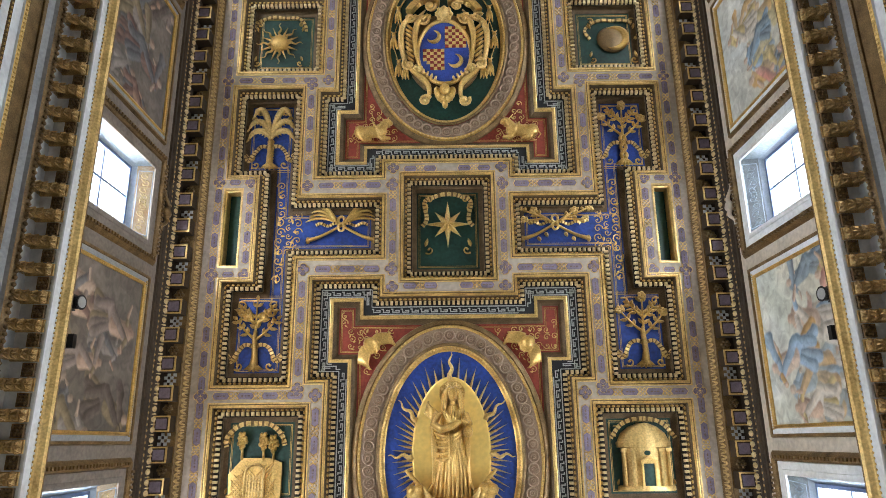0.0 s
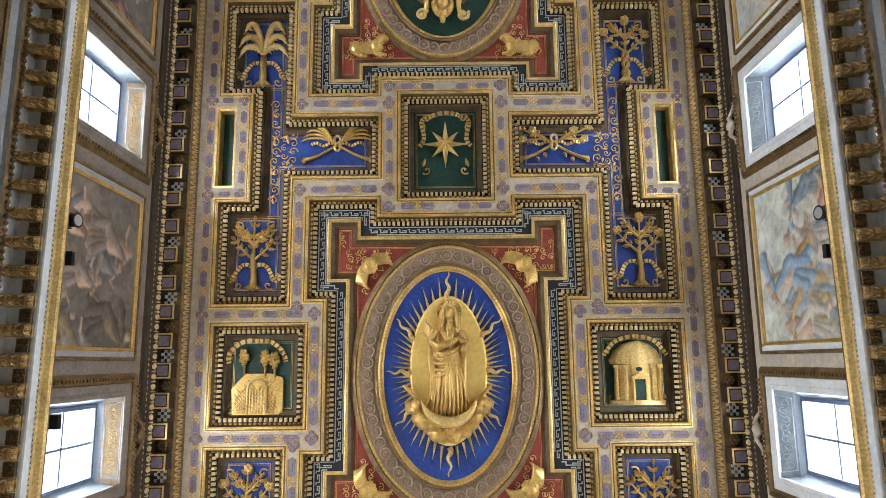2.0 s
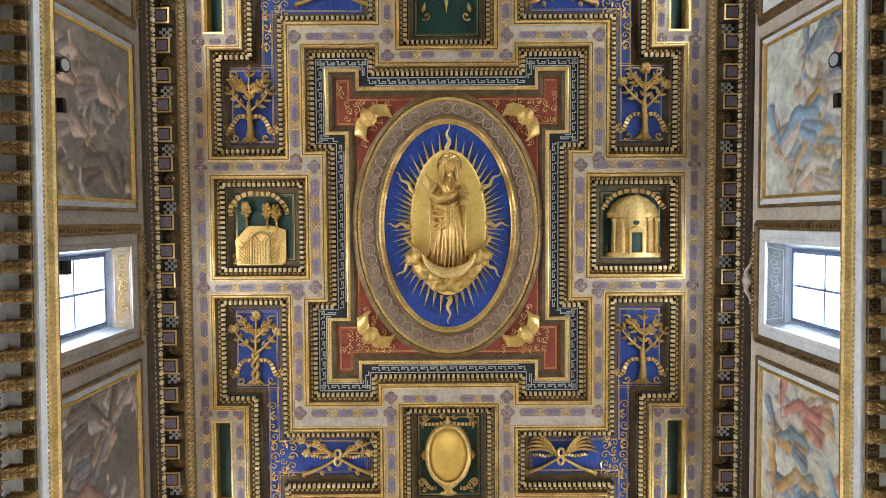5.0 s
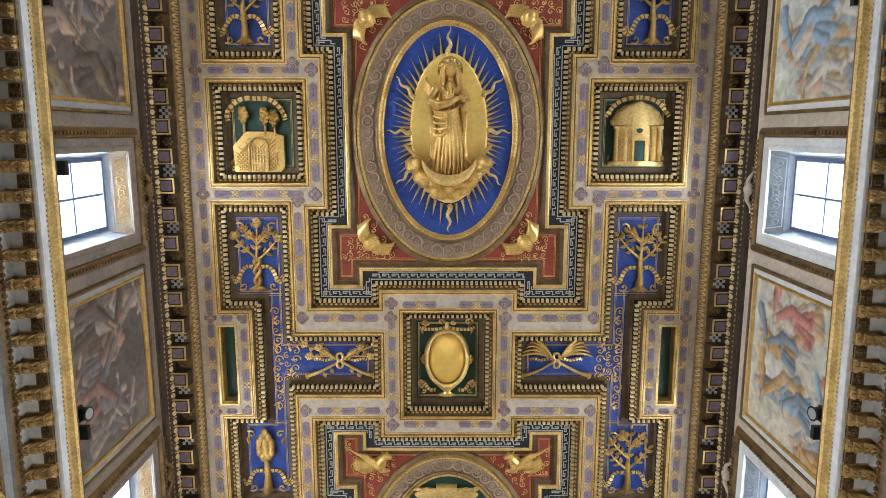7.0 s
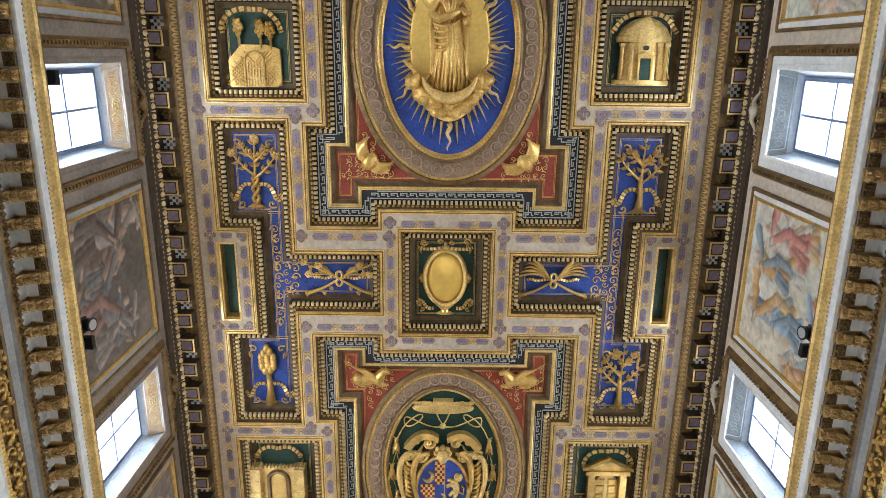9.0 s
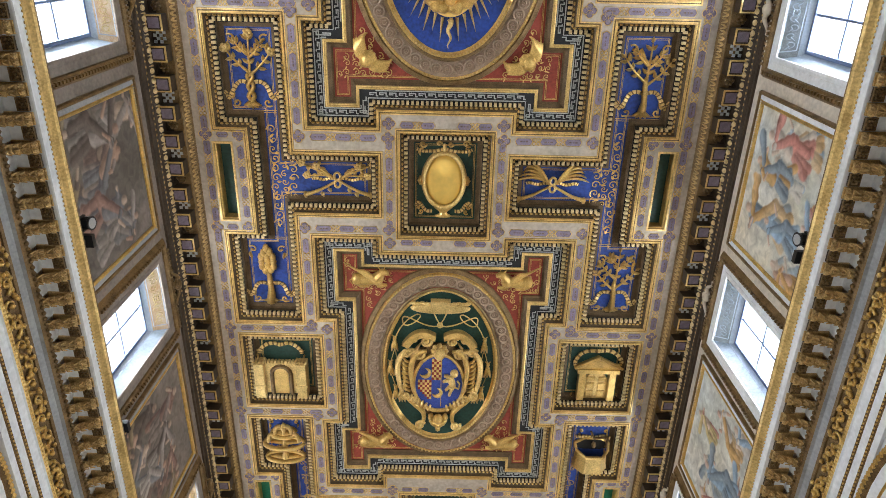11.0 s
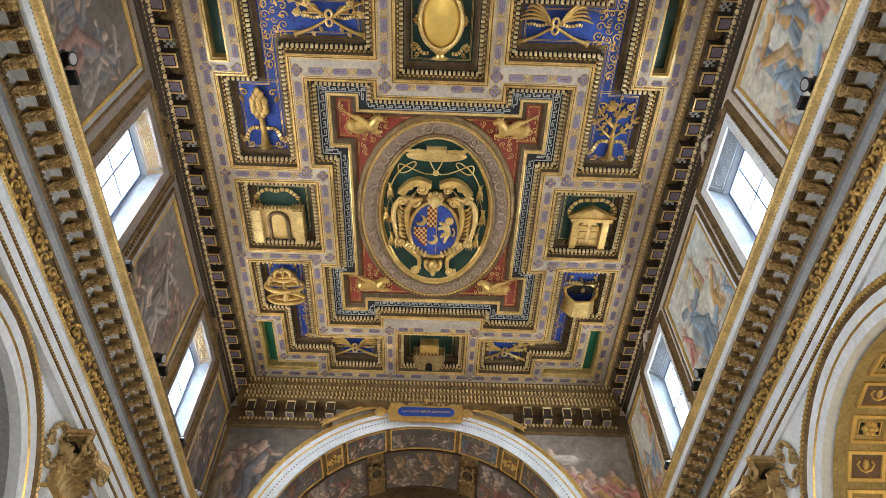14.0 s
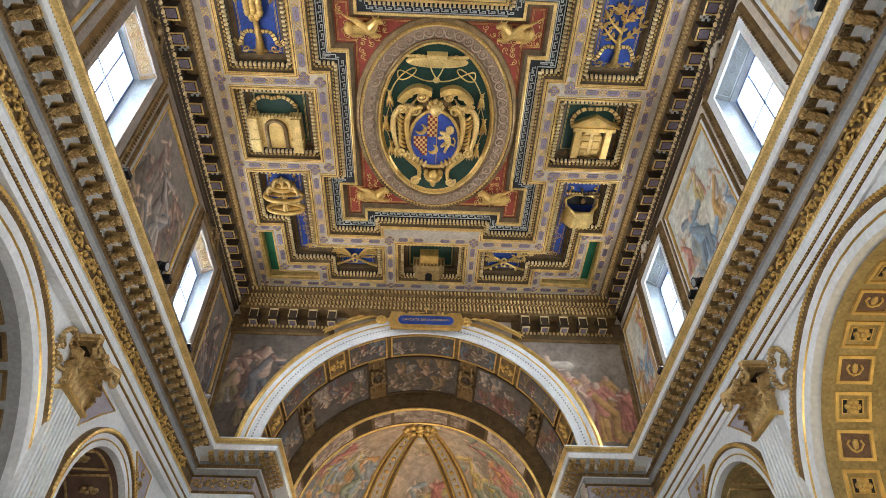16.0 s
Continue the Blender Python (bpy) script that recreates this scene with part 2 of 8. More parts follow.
        fs = [(i * nu + j, (i + 1) * nu + j, (i + 1) * nu + (j + 1) % nu, i * nu + (j + 1) % nu) for i in range(nv) for j in range(nu)]
        return self.add(vs, fs, m)

    def ring(self, c, r, w, n=10, m=0, h=None, flat=0.7):
        """A torus round c in the x, y plane."""
        h = w if h is None else h
        vs, fs = [], []
        for i in range(n):
            a = 2 * math.pi * i / n
            for (d, z) in ((-w, 0), (0, h), (w, 0)):
                vs.append((c[0] + (r + d) * math.cos(a), c[1] + (r + d) * math.sin(a), c[2] + z))
        for i in range(n):
            k = (i + 1) % n
            fs += [(i * 3, k * 3, k * 3 + 1, i * 3 + 1), (i * 3 + 1, k * 3 + 1, k * 3 + 2, i * 3 + 2)]
        return self.add(vs, fs, m)

    def loft(self, loops, m=0, closed=True):
        """Quads between successive loops of equal length."""
        n = len(loops[0])
        vs = [p for lp in loops for p in lp]
        fs = []
        for i in range(len(loops) - 1):
            for j in range(n if closed else n - 1):
                k = (j + 1) % n
                fs.append((i * n + j, i * n + k, (i + 1) * n + k, (i + 1) * n + j))
        return self.add(vs, fs, m)

    def solid(self, loops, m=0):
        """A closed body through loops, capped at both ends."""
        n, o = len(loops[0]), len(self.v)
        self.loft(loops, m)
        k = o + n * (len(loops) - 1)
        self.f += [tuple(range(o, o + n))[::-1], tuple(range(k, k + n))]
        self.m += [m, m]
        return self

    def mesh(self, name, mats, smooth=False):
        me = bpy.data.meshes.new(name)
        me.from_pydata(self.v, [], self.f)
        for k in mats:
            me.materials.append(k)
        if len(mats) > 1:
            me.polygons.foreach_set("material_index", self.m)
        if smooth:
            me.polygons.foreach_set("use_smooth", [True] * len(self.f))
        me.update()
        return me


FINE = {"cord", "hat_cord", "dentil_course", "egg_moulding", "bead_course", "bead_moulding", "leaf_course", "leaf_moulding", "fine_beads", "gold_loops", "inlay_plates", "inlay_motifs", "arabesque", "border_line",
        "blue_scrollwork", "red_scrollwork", "meander_band", "guilloche", "dentil_line", "scroll_relief", "rib_ornament", "spandrel_scrolls", "lattice", "chequer"}


def part(name, mb, mats, parent=None, label="", smooth=False, m=None):
    mats = mats if isinstance(mats, (list, tuple)) else [mats]
    ob = new(name, mb.mesh(name, mats, smooth) if isinstance(mb, MB) else mb)
    if name in FINE:
        ob["kind"] = "stuff"
    if parent is not None:
        ob.parent = parent
    if m is not None:
        ob.matrix_basis = m
    return tagged(ob, label)


def thing(name, label, category, m=None, group="", kind=""):
    ob = new(name)
    if m is not None:
        ob.matrix_basis = m
    return tagged(ob, label, category, group, kind)


def structure(name, mb, mats, label="", smooth=False):
    return tagged(part(name, mb, mats, None, label, smooth), category="structure", kind="structure")


def offset(poly, d):
    """A rectilinear outline, anticlockwise, drawn in by d."""
    out, n = [], len(poly)
    for i in range(n):
        (ax, ay), (bx, by), (cx, cy) = poly[i - 1], poly[i], poly[(i + 1) % n]
        l1, l2 = math.hypot(bx - ax, by - ay), math.hypot(cx - bx, cy - by)
        out.append((bx + d * (-(by - ay) / l1 - (cy - by) / l2), by + d * ((bx - ax) / l1 + (cx - bx) / l2)))
    return out


def inside(x, y, poly):
    c, n = False, len(poly)
    for i in range(n):
        (ax, ay), (bx, by) = poly[i], poly[i - 1]
        if (ay > y) != (by > y) and x < (bx - ax) * (y - ay) / (by - ay) + ax:
            c = not c
    return c


def rect(x0, x1, y0, y1):
    return [(x0, y0), (x1, y0), (x1, y1), (x0, y1)]


def mirrored(poly):
    return [(-x, y) for x, y in poly][::-1]


def arc(cx, cy, r, a0, a1, n, ry=None):
    ry = r if ry is None else ry
    return [(cx + r * math.cos(radians(a0 + (a1 - a0) * i / n)), cy + ry * math.sin(radians(a0 + (a1 - a0) * i / n))) for i in range(n + 1)]


def melt(ob, voxel=0.02):
    """Fuses the pieces of a modelled body into one skin."""
    md = ob.modifiers.new("fuse", "REMESH")
    md.mode, md.voxel_size, md.use_smooth_shade = "VOXEL", voxel, True
    return ob


# bright hazy sky outside the windows
SKYGLOW = bpy.data.materials.new("hazy_sky")
SKYGLOW.use_nodes = True
sb = SKYGLOW.node_tree.nodes["Principled BSDF"]
sb.inputs["Base Color"].default_value = (0.8, 0.85, 0.9, 1)
sb.inputs["Emission Color"].default_value, sb.inputs["Emission Strength"].default_value = (0.84, 0.92, 1.0, 1), 1.05
for s in (-1, 1):
    structure("backdrop_" + ("west" if s < 0 else "east"), MB().box(min(s * 7.5, s * 7.6), max(s * 7.5, s * 7.6), -15, 18, 11, 17.3), SKYGLOW, "bright hazy sky outside the windows")


# painted scenes: thin layers of colour brushed over one another on the plaster
PIGMENT = bpy.data.materials.new("fresco_pigment")
PIGMENT.use_nodes = True
nt = PIGMENT.node_tree
pb = nt.nodes["Principled BSDF"]
pb.inputs["Roughness"].default_value = 0.72
pb.inputs["Specular IOR Level"].default_value = 0.25
pa = nt.nodes.new("ShaderNodeAttribute")
pa.attribute_name = "paint"
ptc = nt.nodes.new("ShaderNodeTexCoord")
pn, pg = nt.nodes.new("ShaderNodeTexNoise"), nt.nodes.new("ShaderNodeTexNoise")
pn.inputs["Scale"].default_value, pn.inputs["Detail"].default_value, pn.inputs["Distortion"].default_value = 5.0, 8, 0.8
pg.inputs["Scale"].default_value, pg.inputs["Detail"].default_value = 45.0, 4
nt.links.new(ptc.outputs["Object"], pn.inputs["Vector"])
nt.links.new(ptc.outputs["Object"], pg.inputs["Vector"])
pr = nt.nodes.new("ShaderNodeMapRange")
pr.inputs["From Min"].default_value, pr.inputs["From Max"].default_value = 0.3, 0.7
pr.inputs["To Min"].default_value, pr.inputs["To Max"].default_value = 0.72, 1.22
nt.links.new(pn.outputs["Fac"], pr.inputs["Value"])
pm = nt.nodes.new("ShaderNodeVectorMath")
pm.operation = "SCALE"
nt.links.new(pa.outputs["Color"], pm.inputs[0])
nt.links.new(pr.outputs["Result"], pm.inputs["Scale"])
nt.links.new(pm.outputs[0], pb.inputs["Base Color"])
pbu = nt.nodes.new("ShaderNodeBump")
pbu.inputs["Strength"].default_value, pbu.inputs["Distance"].default_value = 0.12, 0.01
nt.links.new(pg.outputs["Fac"], pbu.inputs["Height"])
nt.links.new(pbu.outputs["Normal"], pb.inputs["Normal"])

# east palette lifted, west palette lowered: each wall's light is in its paint
SKY_TONES = [(0.62, 0.67, 0.70), (0.80, 0.76, 0.68), (0.56, 0.60, 0.50), (0.74, 0.64, 0.48), (0.48, 0.48, 0.42)]
SKY_CLOTH = [(0.30, 0.42, 0.56), (0.60, 0.36, 0.14), (0.62, 0.56, 0.50), (0.55, 0.24, 0.20), (0.24, 0.30, 0.36), (0.58, 0.46, 0.22)]
DIM_WEST_TONES = [(0.16, 0.14, 0.125), (0.26, 0.22, 0.195), (0.12, 0.105, 0.09), (0.20, 0.165, 0.14), (0.085, 0.075, 0.065)]
DIM_WEST_CLOTH = [(0.26, 0.21, 0.19), (0.25, 0.15, 0.125), (0.27, 0.21, 0.13), (0.17, 0.17, 0.185), (0.34, 0.30, 0.28), (0.14, 0.11, 0.095)]
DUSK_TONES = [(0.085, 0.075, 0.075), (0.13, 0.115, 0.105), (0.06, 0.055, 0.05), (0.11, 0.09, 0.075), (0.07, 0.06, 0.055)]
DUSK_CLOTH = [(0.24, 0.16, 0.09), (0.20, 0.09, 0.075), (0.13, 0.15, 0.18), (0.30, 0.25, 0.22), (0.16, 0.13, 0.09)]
GLORY_TONES = [(0.62, 0.46, 0.32), (0.46, 0.38, 0.32), (0.46, 0.34, 0.24), (0.38, 0.32, 0.26), (0.26, 0.21, 0.16)]
GLORY_CLOTH = [(0.64, 0.34, 0.14), (0.50, 0.20, 0.17), (0.32, 0.36, 0.40), (0.68, 0.60, 0.50), (0.30, 0.32, 0.24), (0.62, 0.46, 0.18)]
FLESH = [(0.60, 0.42, 0.32), (0.56, 0.36, 0.27), (0.64, 0.48, 0.38)]


def haze(rnd, U, V, freq, n=7):
    """Soft random field between about -1 and 1."""
    out = np.zeros_like(U)
    for k in range(n):
        a, f = rnd.uniform(0, 6.28), freq * rnd.uniform(0.6, 1.7)
        out += np.sin(f * (U * math.cos(a) + V * math.sin(a)) + rnd.uniform(0, 6.28) + 0.8 * np.sin(f * 0.7 * (V * math.cos(a) - U * math.sin(a)) + rnd.uniform(0, 6.28))) / (1 + 0.25 * k)
    return out / 2.6


def lay(C, w, col, strength=1.0):
    w = np.clip(w, 0, 1)[..., None] * strength
    C[:] = C * (1 - w) + np.array(col) * w


def stroke(rnd, U, V, a, b, r0, r1, soft=0.25, wob=0.18):
    """Coverage of a brushed limb or fold of cloth from a to b."""
    dx, dy = b[0] - a[0], b[1] - a[1]
    L = max(dx * dx + dy * dy, 1e-6)
    t = np.clip(((U - a[0]) * dx + (V - a[1]) * dy) / L, 0, 1)
    r = r0 + (r1 - r0) * t
    d = np.hypot(U - a[0] - dx * t, V - a[1] - dy * t) / r + wob * haze(rnd, U, V, 2.2 / max(r0, r1), 4)
    return np.clip((1 - d) / soft, 0, 1), t


def canvas(name, parent, place, u0, u1, v0, v1, step, seed, tones, cloths, groups, size, light=1.0, low=0.05, high=0.70, inside=None, label=""):
    """A painted field: hazy ground, then clusters of draped shapes with folds, laid on a fine grid of plaster."""
    rnd = random.Random(seed)
    nu, nv = max(4, int((u1 - u0) / step)), max(4, int((v1 - v0) / step))
    U, V = np.meshgrid(np.linspace(u0, u1, nu + 1), np.linspace(v0, v1, nv + 1))
    h = (V - v0) / (v1 - v0) + 0.10 * haze(rnd, U, V, 2.0)
    C = np.zeros(U.shape + (3,)) + np.array(tones[2])
    lay(C, (h - 0.15) / 0.30, tones[3])
    lay(C, (h - 0.45) / 0.35, tones[1])
    lay(C, (h - 0.70) / 0.30, tones[0])
    for k in range(7):
        lay(C, 0.5 + 0.9 * haze(rnd, U, V, rnd.uniform(1.2, 3.2)) - 0.2, tones[rnd.randrange(5)], 0.5)
    C *= (1 + 0.10 * haze(rnd, U, V, 7.0))[..., None]
    def brush(p, q, r0, r1, col, soft=0.3, wob=0.14, depth=1.0):
        """One modelled limb or fold: shaded along one side, lit along the other."""
        w, t = stroke(rnd, U, V, p, q, r0, r1, soft * min(1.0, 0.09 / max(r0, r1, 0.01) + 0.25), wob)
        ln = math.hypot(q[0] - p[0], q[1] - p[1]) + 1e-6
        e = ((U - p[0]) * -(q[1] - p[1]) + (V - p[1]) * (q[0] - p[0])) / ln / (r0 + (r1 - r0) * t)
        e *= 1 if q[1] < p[1] else -1
        lay(C, w, col, 0.92)
        lay(C, w * np.clip(-e * 1.3, 0, 1), tuple(c_ * 0.34 for c_ in col), 0.8 * depth)
        lay(C, w * np.clip(e * 1.6 - 0.3, 0, 1) * np.clip(1.6 - e * 1.6, 0, 1), tuple(min(0.8, c_ * 1.4 + 0.05) for c_ in col), 0.75 * depth)

    for g in range(groups):
        sz = size * rnd.uniform(0.65, 1.1)
        cu = u0 + (u1 - u0) * (0.5 + 0.44 * (2 * ((g * 0.618 + rnd.uniform(0, 0.12)) % 1.0) - 1))
        cv = v0 + (v1 - v0) * rnd.uniform(low, high)
        flesh = tuple(f * light for f in FLESH[rnd.randrange(3)])
        two = [tuple(c_ * (0.55 + 0.45 * light) for c_ in cloths[rnd.randrange(len(cloths))]) for _ in range(2)]
        lean, turn = rnd.uniform(-0.35, 0.35), rnd.choice((-1, 1))
        hip = (cu, cv + 0.30 * sz)
        top = (cu + sz * 0.5 * math.sin(lean), hip[1] + sz * 0.42 * math.cos(lean))
        w, _ = stroke(rnd, U, V, (cu, cv - 0.1 * sz), top, 0.60 * sz, 0.40 * sz, 0.9)
        lay(C, w, tones[4], 0.5)                                       # dusky ground round the group
        knee = (cu + turn * sz * rnd.uniform(0.15, 0.30), cv + 0.16 * sz)
        for k in range(6):                                             # falling folds of the robe
            f = (k - 2.5) / 2.5
            q = (cu + f * 0.26 * sz + turn * 0.10 * sz, cv - rnd.uniform(0.16, 0.30) * sz)
            brush((hip[0] + f * 0.10 * sz + (turn * 0.12 * sz if k > 2 else 0), hip[1] - rnd.uniform(0.0, 0.12) * sz), q, 0.075 * sz, 0.10 * sz, two[0] if k % 3 else two[1])
        brush(hip, knee, 0.15 * sz, 0.12 * sz, two[0])
        brush(knee, (knee[0] - turn * 0.05 * sz, cv - 0.22 * sz), 0.11 * sz, 0.08 * sz, two[0])
        brush(hip, top, 0.15 * sz, 0.17 * sz, two[1] if rnd.random() < 0.6 else flesh)
        brush((top[0] - turn * 0.14 * sz, top[1]), (hip[0] + turn * 0.2 * sz, hip[1] - 0.05 * sz), 0.07 * sz, 0.10 * sz, two[0])
        for sd in (-1, 1):                                             # limbs
            a = rnd.uniform(-1.2, 0.9)
            el = (top[0] + sd * 0.24 * sz, top[1] + 0.10 * sz * math.sin(a) - 0.06 * sz)
            brush((top[0] + sd * 0.13 * sz, top[1] - 0.02 * sz), el, 0.065 * sz, 0.055 * sz, two[1], 0.35, 0.06)
            brush(el, (el[0] + sd * rnd.uniform(-0.16, 0.18) * sz, el[1] + rnd.uniform(-0.18, 0.2) * sz), 0.048 * sz, 0.032 * sz, flesh, 0.4, 0.05)
        if rnd.random() < 0.5:                                         # blown cloak
            brush((top[0], top[1]), (top[0] + turn * 0.42 * sz, top[1] + rnd.uniform(-0.1, 0.25) * sz), 0.07 * sz, 0.13 * sz, two[0], 0.3, 0.3)
        brush((top[0], top[1] + 0.13 * sz), (top[0], top[1] + 0.17 * sz), 0.085 * sz, 0.08 * sz, flesh, 0.4, 0.05)
    C = np.clip(C, 0.01, 0.85)
    vs = [place(float(a), float(b)) for a, b in zip(U.ravel(), V.ravel())]
    fs = []
    for j in range(nv):
        for i in range(nu):
            if inside is None or inside(u0 + (u1 - u0) * (i + 0.5) / nu, v0 + (v1 - v0) * (j + 0.5) / nv):
                q = j * (nu + 1) + i
                fs.append((q, q + 1, q + nu + 2, q + nu + 1))
    me = bpy.data.meshes.new(name)
    me.from_pydata(vs, [], fs)
    at = me.color_attributes.new("paint", "FLOAT_COLOR", "POINT")
    at.data.foreach_set("color", np.concatenate([C.reshape(-1, 3), np.ones((C.size // 3, 1))], 1).astype(np.float32).ravel())
    me.materials.append(PIGMENT)
    me.polygons.foreach_set("use_smooth", [True] * len(fs))
    me.update()
    return part(name, me, [], parent, label)

# ---- coffered ceiling ----
ZC = 16.6
OVALS = (-10.25, 0.355, 11.15)
SQUARES = (-4.95, 5.76)
Y0, Y1 = -15.2, 17.72


def oval_hole(c):
    q = [(1.6, -3.58), (1.6, -4.0), (3.18, -4.0), (3.18, -1.7), (2.73, -1.7), (2.73, 1.7), (3.18, 1.7), (3.18, 4.0), (1.6, 4.0), (1.6, 3.58)]
    return [(x, c + y) for x, y in q] + [(-x, c + y) for x, y in q[::-1]]


def blue_hole(c1, s, c2):
    return [(3.64, c1 + 1.6), (5.29, c1 + 1.6), (5.29, s - 1.34), (4.57, s - 1.34), (4.57, s + 1.34), (5.29, s + 1.34),
            (5.29, c2 - 1.6), (3.64, c2 - 1.6), (3.64, s + 0.73), (1.58, s + 0.73), (1.58, s - 0.73), (3.64, s - 0.73)]


def end_hole(c):
    return [(3.64, c + 1.6), (5.29, c + 1.6), (5.29, 14.75), (4.57, 14.75), (4.57, 16.45), (3.30, 16.45), (3.30, 17.2), (1.58, 17.2), (1.58, 15.7), (3.64, 15.7)]


def back_hole(c):
    return rect(3.64, 5.29, c - 4.0, c - 1.6)


HOLES = []  # outline, field material, style
for c in OVALS:
    HOLES.append((oval_hole(c), RED, "oval"))
    for sq in (rect(3.21, 5.26, c - 1.10, c + 1.10),):
        HOLES += [(sq, GREEN, "panel"), (mirrored(sq), GREEN, "panel")]
for i, s in enumerate(SQUARES):
    b = blue_hole(OVALS[i], s, OVALS[i + 1])
    HOLES += [(b, BLUE, "panel"), (mirrored(b), BLUE, "panel"), (rect(-1.06, 1.06, s - 1.28, s + 1.28), GREEN, "panel")]
    sl = rect(4.99, 5.38, s - 0.95, s + 0.95)
    HOLES += [(sl, GREEN, "slot"), (mirrored(sl), GREEN, "slot")]
b = end_hole(OVALS[2])
HOLES += [(b, BLUE, "panel"), (mirrored(b), BLUE, "panel"), (rect(-1.06, 1.06, 15.5, 17.2), GREEN, "panel")]
sl = [(4.98, 15.1), (5.38, 15.1), (5.38, 17.22), (3.72, 17.22), (3.72, 16.88), (4.98, 16.88)]
HOLES += [(sl, EMERALD, "slot"), (mirrored(sl), EMERALD, "slot")]
b = back_hole(OVALS[0])
HOLES += [(b, BLUE, "panel"), (mirrored(b), BLUE, "panel")]

xs = sorted({round(p[0], 3) for h, _, _ in HOLES for p in h} | {-5.8, 5.8})
ys = sorted({round(p[1], 3) for h, _, _ in HOLES for p in h} | {Y0, Y1})
mb = MB()
for xa, xb in zip(xs, xs[1:]):
    for ya, yb in zip(ys, ys[1:]):
        if not any(inside((xa + xb) / 2, (ya + yb) / 2, h) for h, _, _ in HOLES):
            mb.add([(xa, ya, ZC), (xb, ya, ZC), (xb, yb, ZC), (xa, yb, ZC)], [(0, 3, 2, 1)])
ceiling = structure("ceiling", mb, CREAM, "gilded coffered wooden ceiling with lavender inlaid bands")


def course(mb, loop, z0, z1, half, across, step, m=0, eggs=False):
    """A row of dentils, or of egg bosses, along the inner side of an outline."""
    n = len(loop)
    for i in range(n):
        (ax, ay), (bx, by) = loop[i], loop[(i + 1) % n]
        ln = math.hypot(bx - ax, by - ay)
        k = max(1, round(ln / step))
        ux, uy = (bx - ax) / ln, (by - ay) / ln
        for j in range(k):
            d = (j + 0.5) * ln / k
            x, y = ax + ux * d, ay + uy * d
            hx, hy = abs(ux) * half + abs(uy) * across, abs(uy) * half + abs(ux) * across
            if eggs:
                r = (hx, hy, (z1 - z0) / 2)
                zc = (z0 + z1) / 2
                mb.add([(x - r[0], y, zc), (x, y - r[1], zc), (x + r[0], y, zc), (x, y + r[1], zc), (x, y, zc - r[2]),
                        (x - r[0] * 0.7, y - r[1] * 0.7, zc), (x + r[0] * 0.7, y - r[1] * 0.7, zc), (x + r[0] * 0.7, y + r[1] * 0.7, zc), (x - r[0] * 0.7, y + r[1] * 0.7, zc)],
                       [(0, 5, 4), (5, 1, 4), (1, 6, 4), (6, 2, 4), (2, 7, 4), (7, 3, 4), (3, 8, 4), (8, 0, 4)], m)
            else:
                mb.box(x - hx, x + hx, y - hy, y + hy, z0, z1, m)


def sweep(mb, poly, prof, m=0):
    mb.loft([[(x, y, ZC + h) for x, y in offset(poly, d)] for d, h in prof], m)


def meander(mb, loop, z, w, step):
    """A running key of thin fillets along an outline."""
    n, t, hgt = len(loop), 0.024, 0.008
    for i in range(n):
        (ax, ay), (bx, by) = loop[i], loop[(i + 1) % n]
        ln = math.hypot(bx - ax, by - ay)
        k = max(1, round((ln - w) / step))
        st = ln / k
        ux, uy = (bx - ax) / ln, (by - ay) / ln

        def bar(d0, d1, e0, e1):
            p, q = (ax + ux * d0 - uy * e0, ay + uy * d0 + ux * e0), (ax + ux * d1 - uy * e1, ay + uy * d1 + ux * e1)
            mb.box(min(p[0], q[0]), max(p[0], q[0]), min(p[1], q[1]), max(p[1], q[1]), z - hgt, z)

        bar(0, ln, -t / 2, t / 2)
        bar(w, ln - w, w - t / 2, w + t / 2)
        for j in range(k):
            d = j * st + st * 0.12
            a, h = st * 0.76, w * 0.5
            bar(d, d + t, w * 0.22, w * 0.78)
            bar(d, d + a, w * 0.78 - t, w * 0.78)
            bar(d + a - t, d + a, w * 0.40, w * 0.78)
            bar(d + a * 0.42, d + a, w * 0.40, w * 0.40 + t)
            bar(d - st * 0.24 + t, d + t, w * 0.22, w * 0.22 + t)


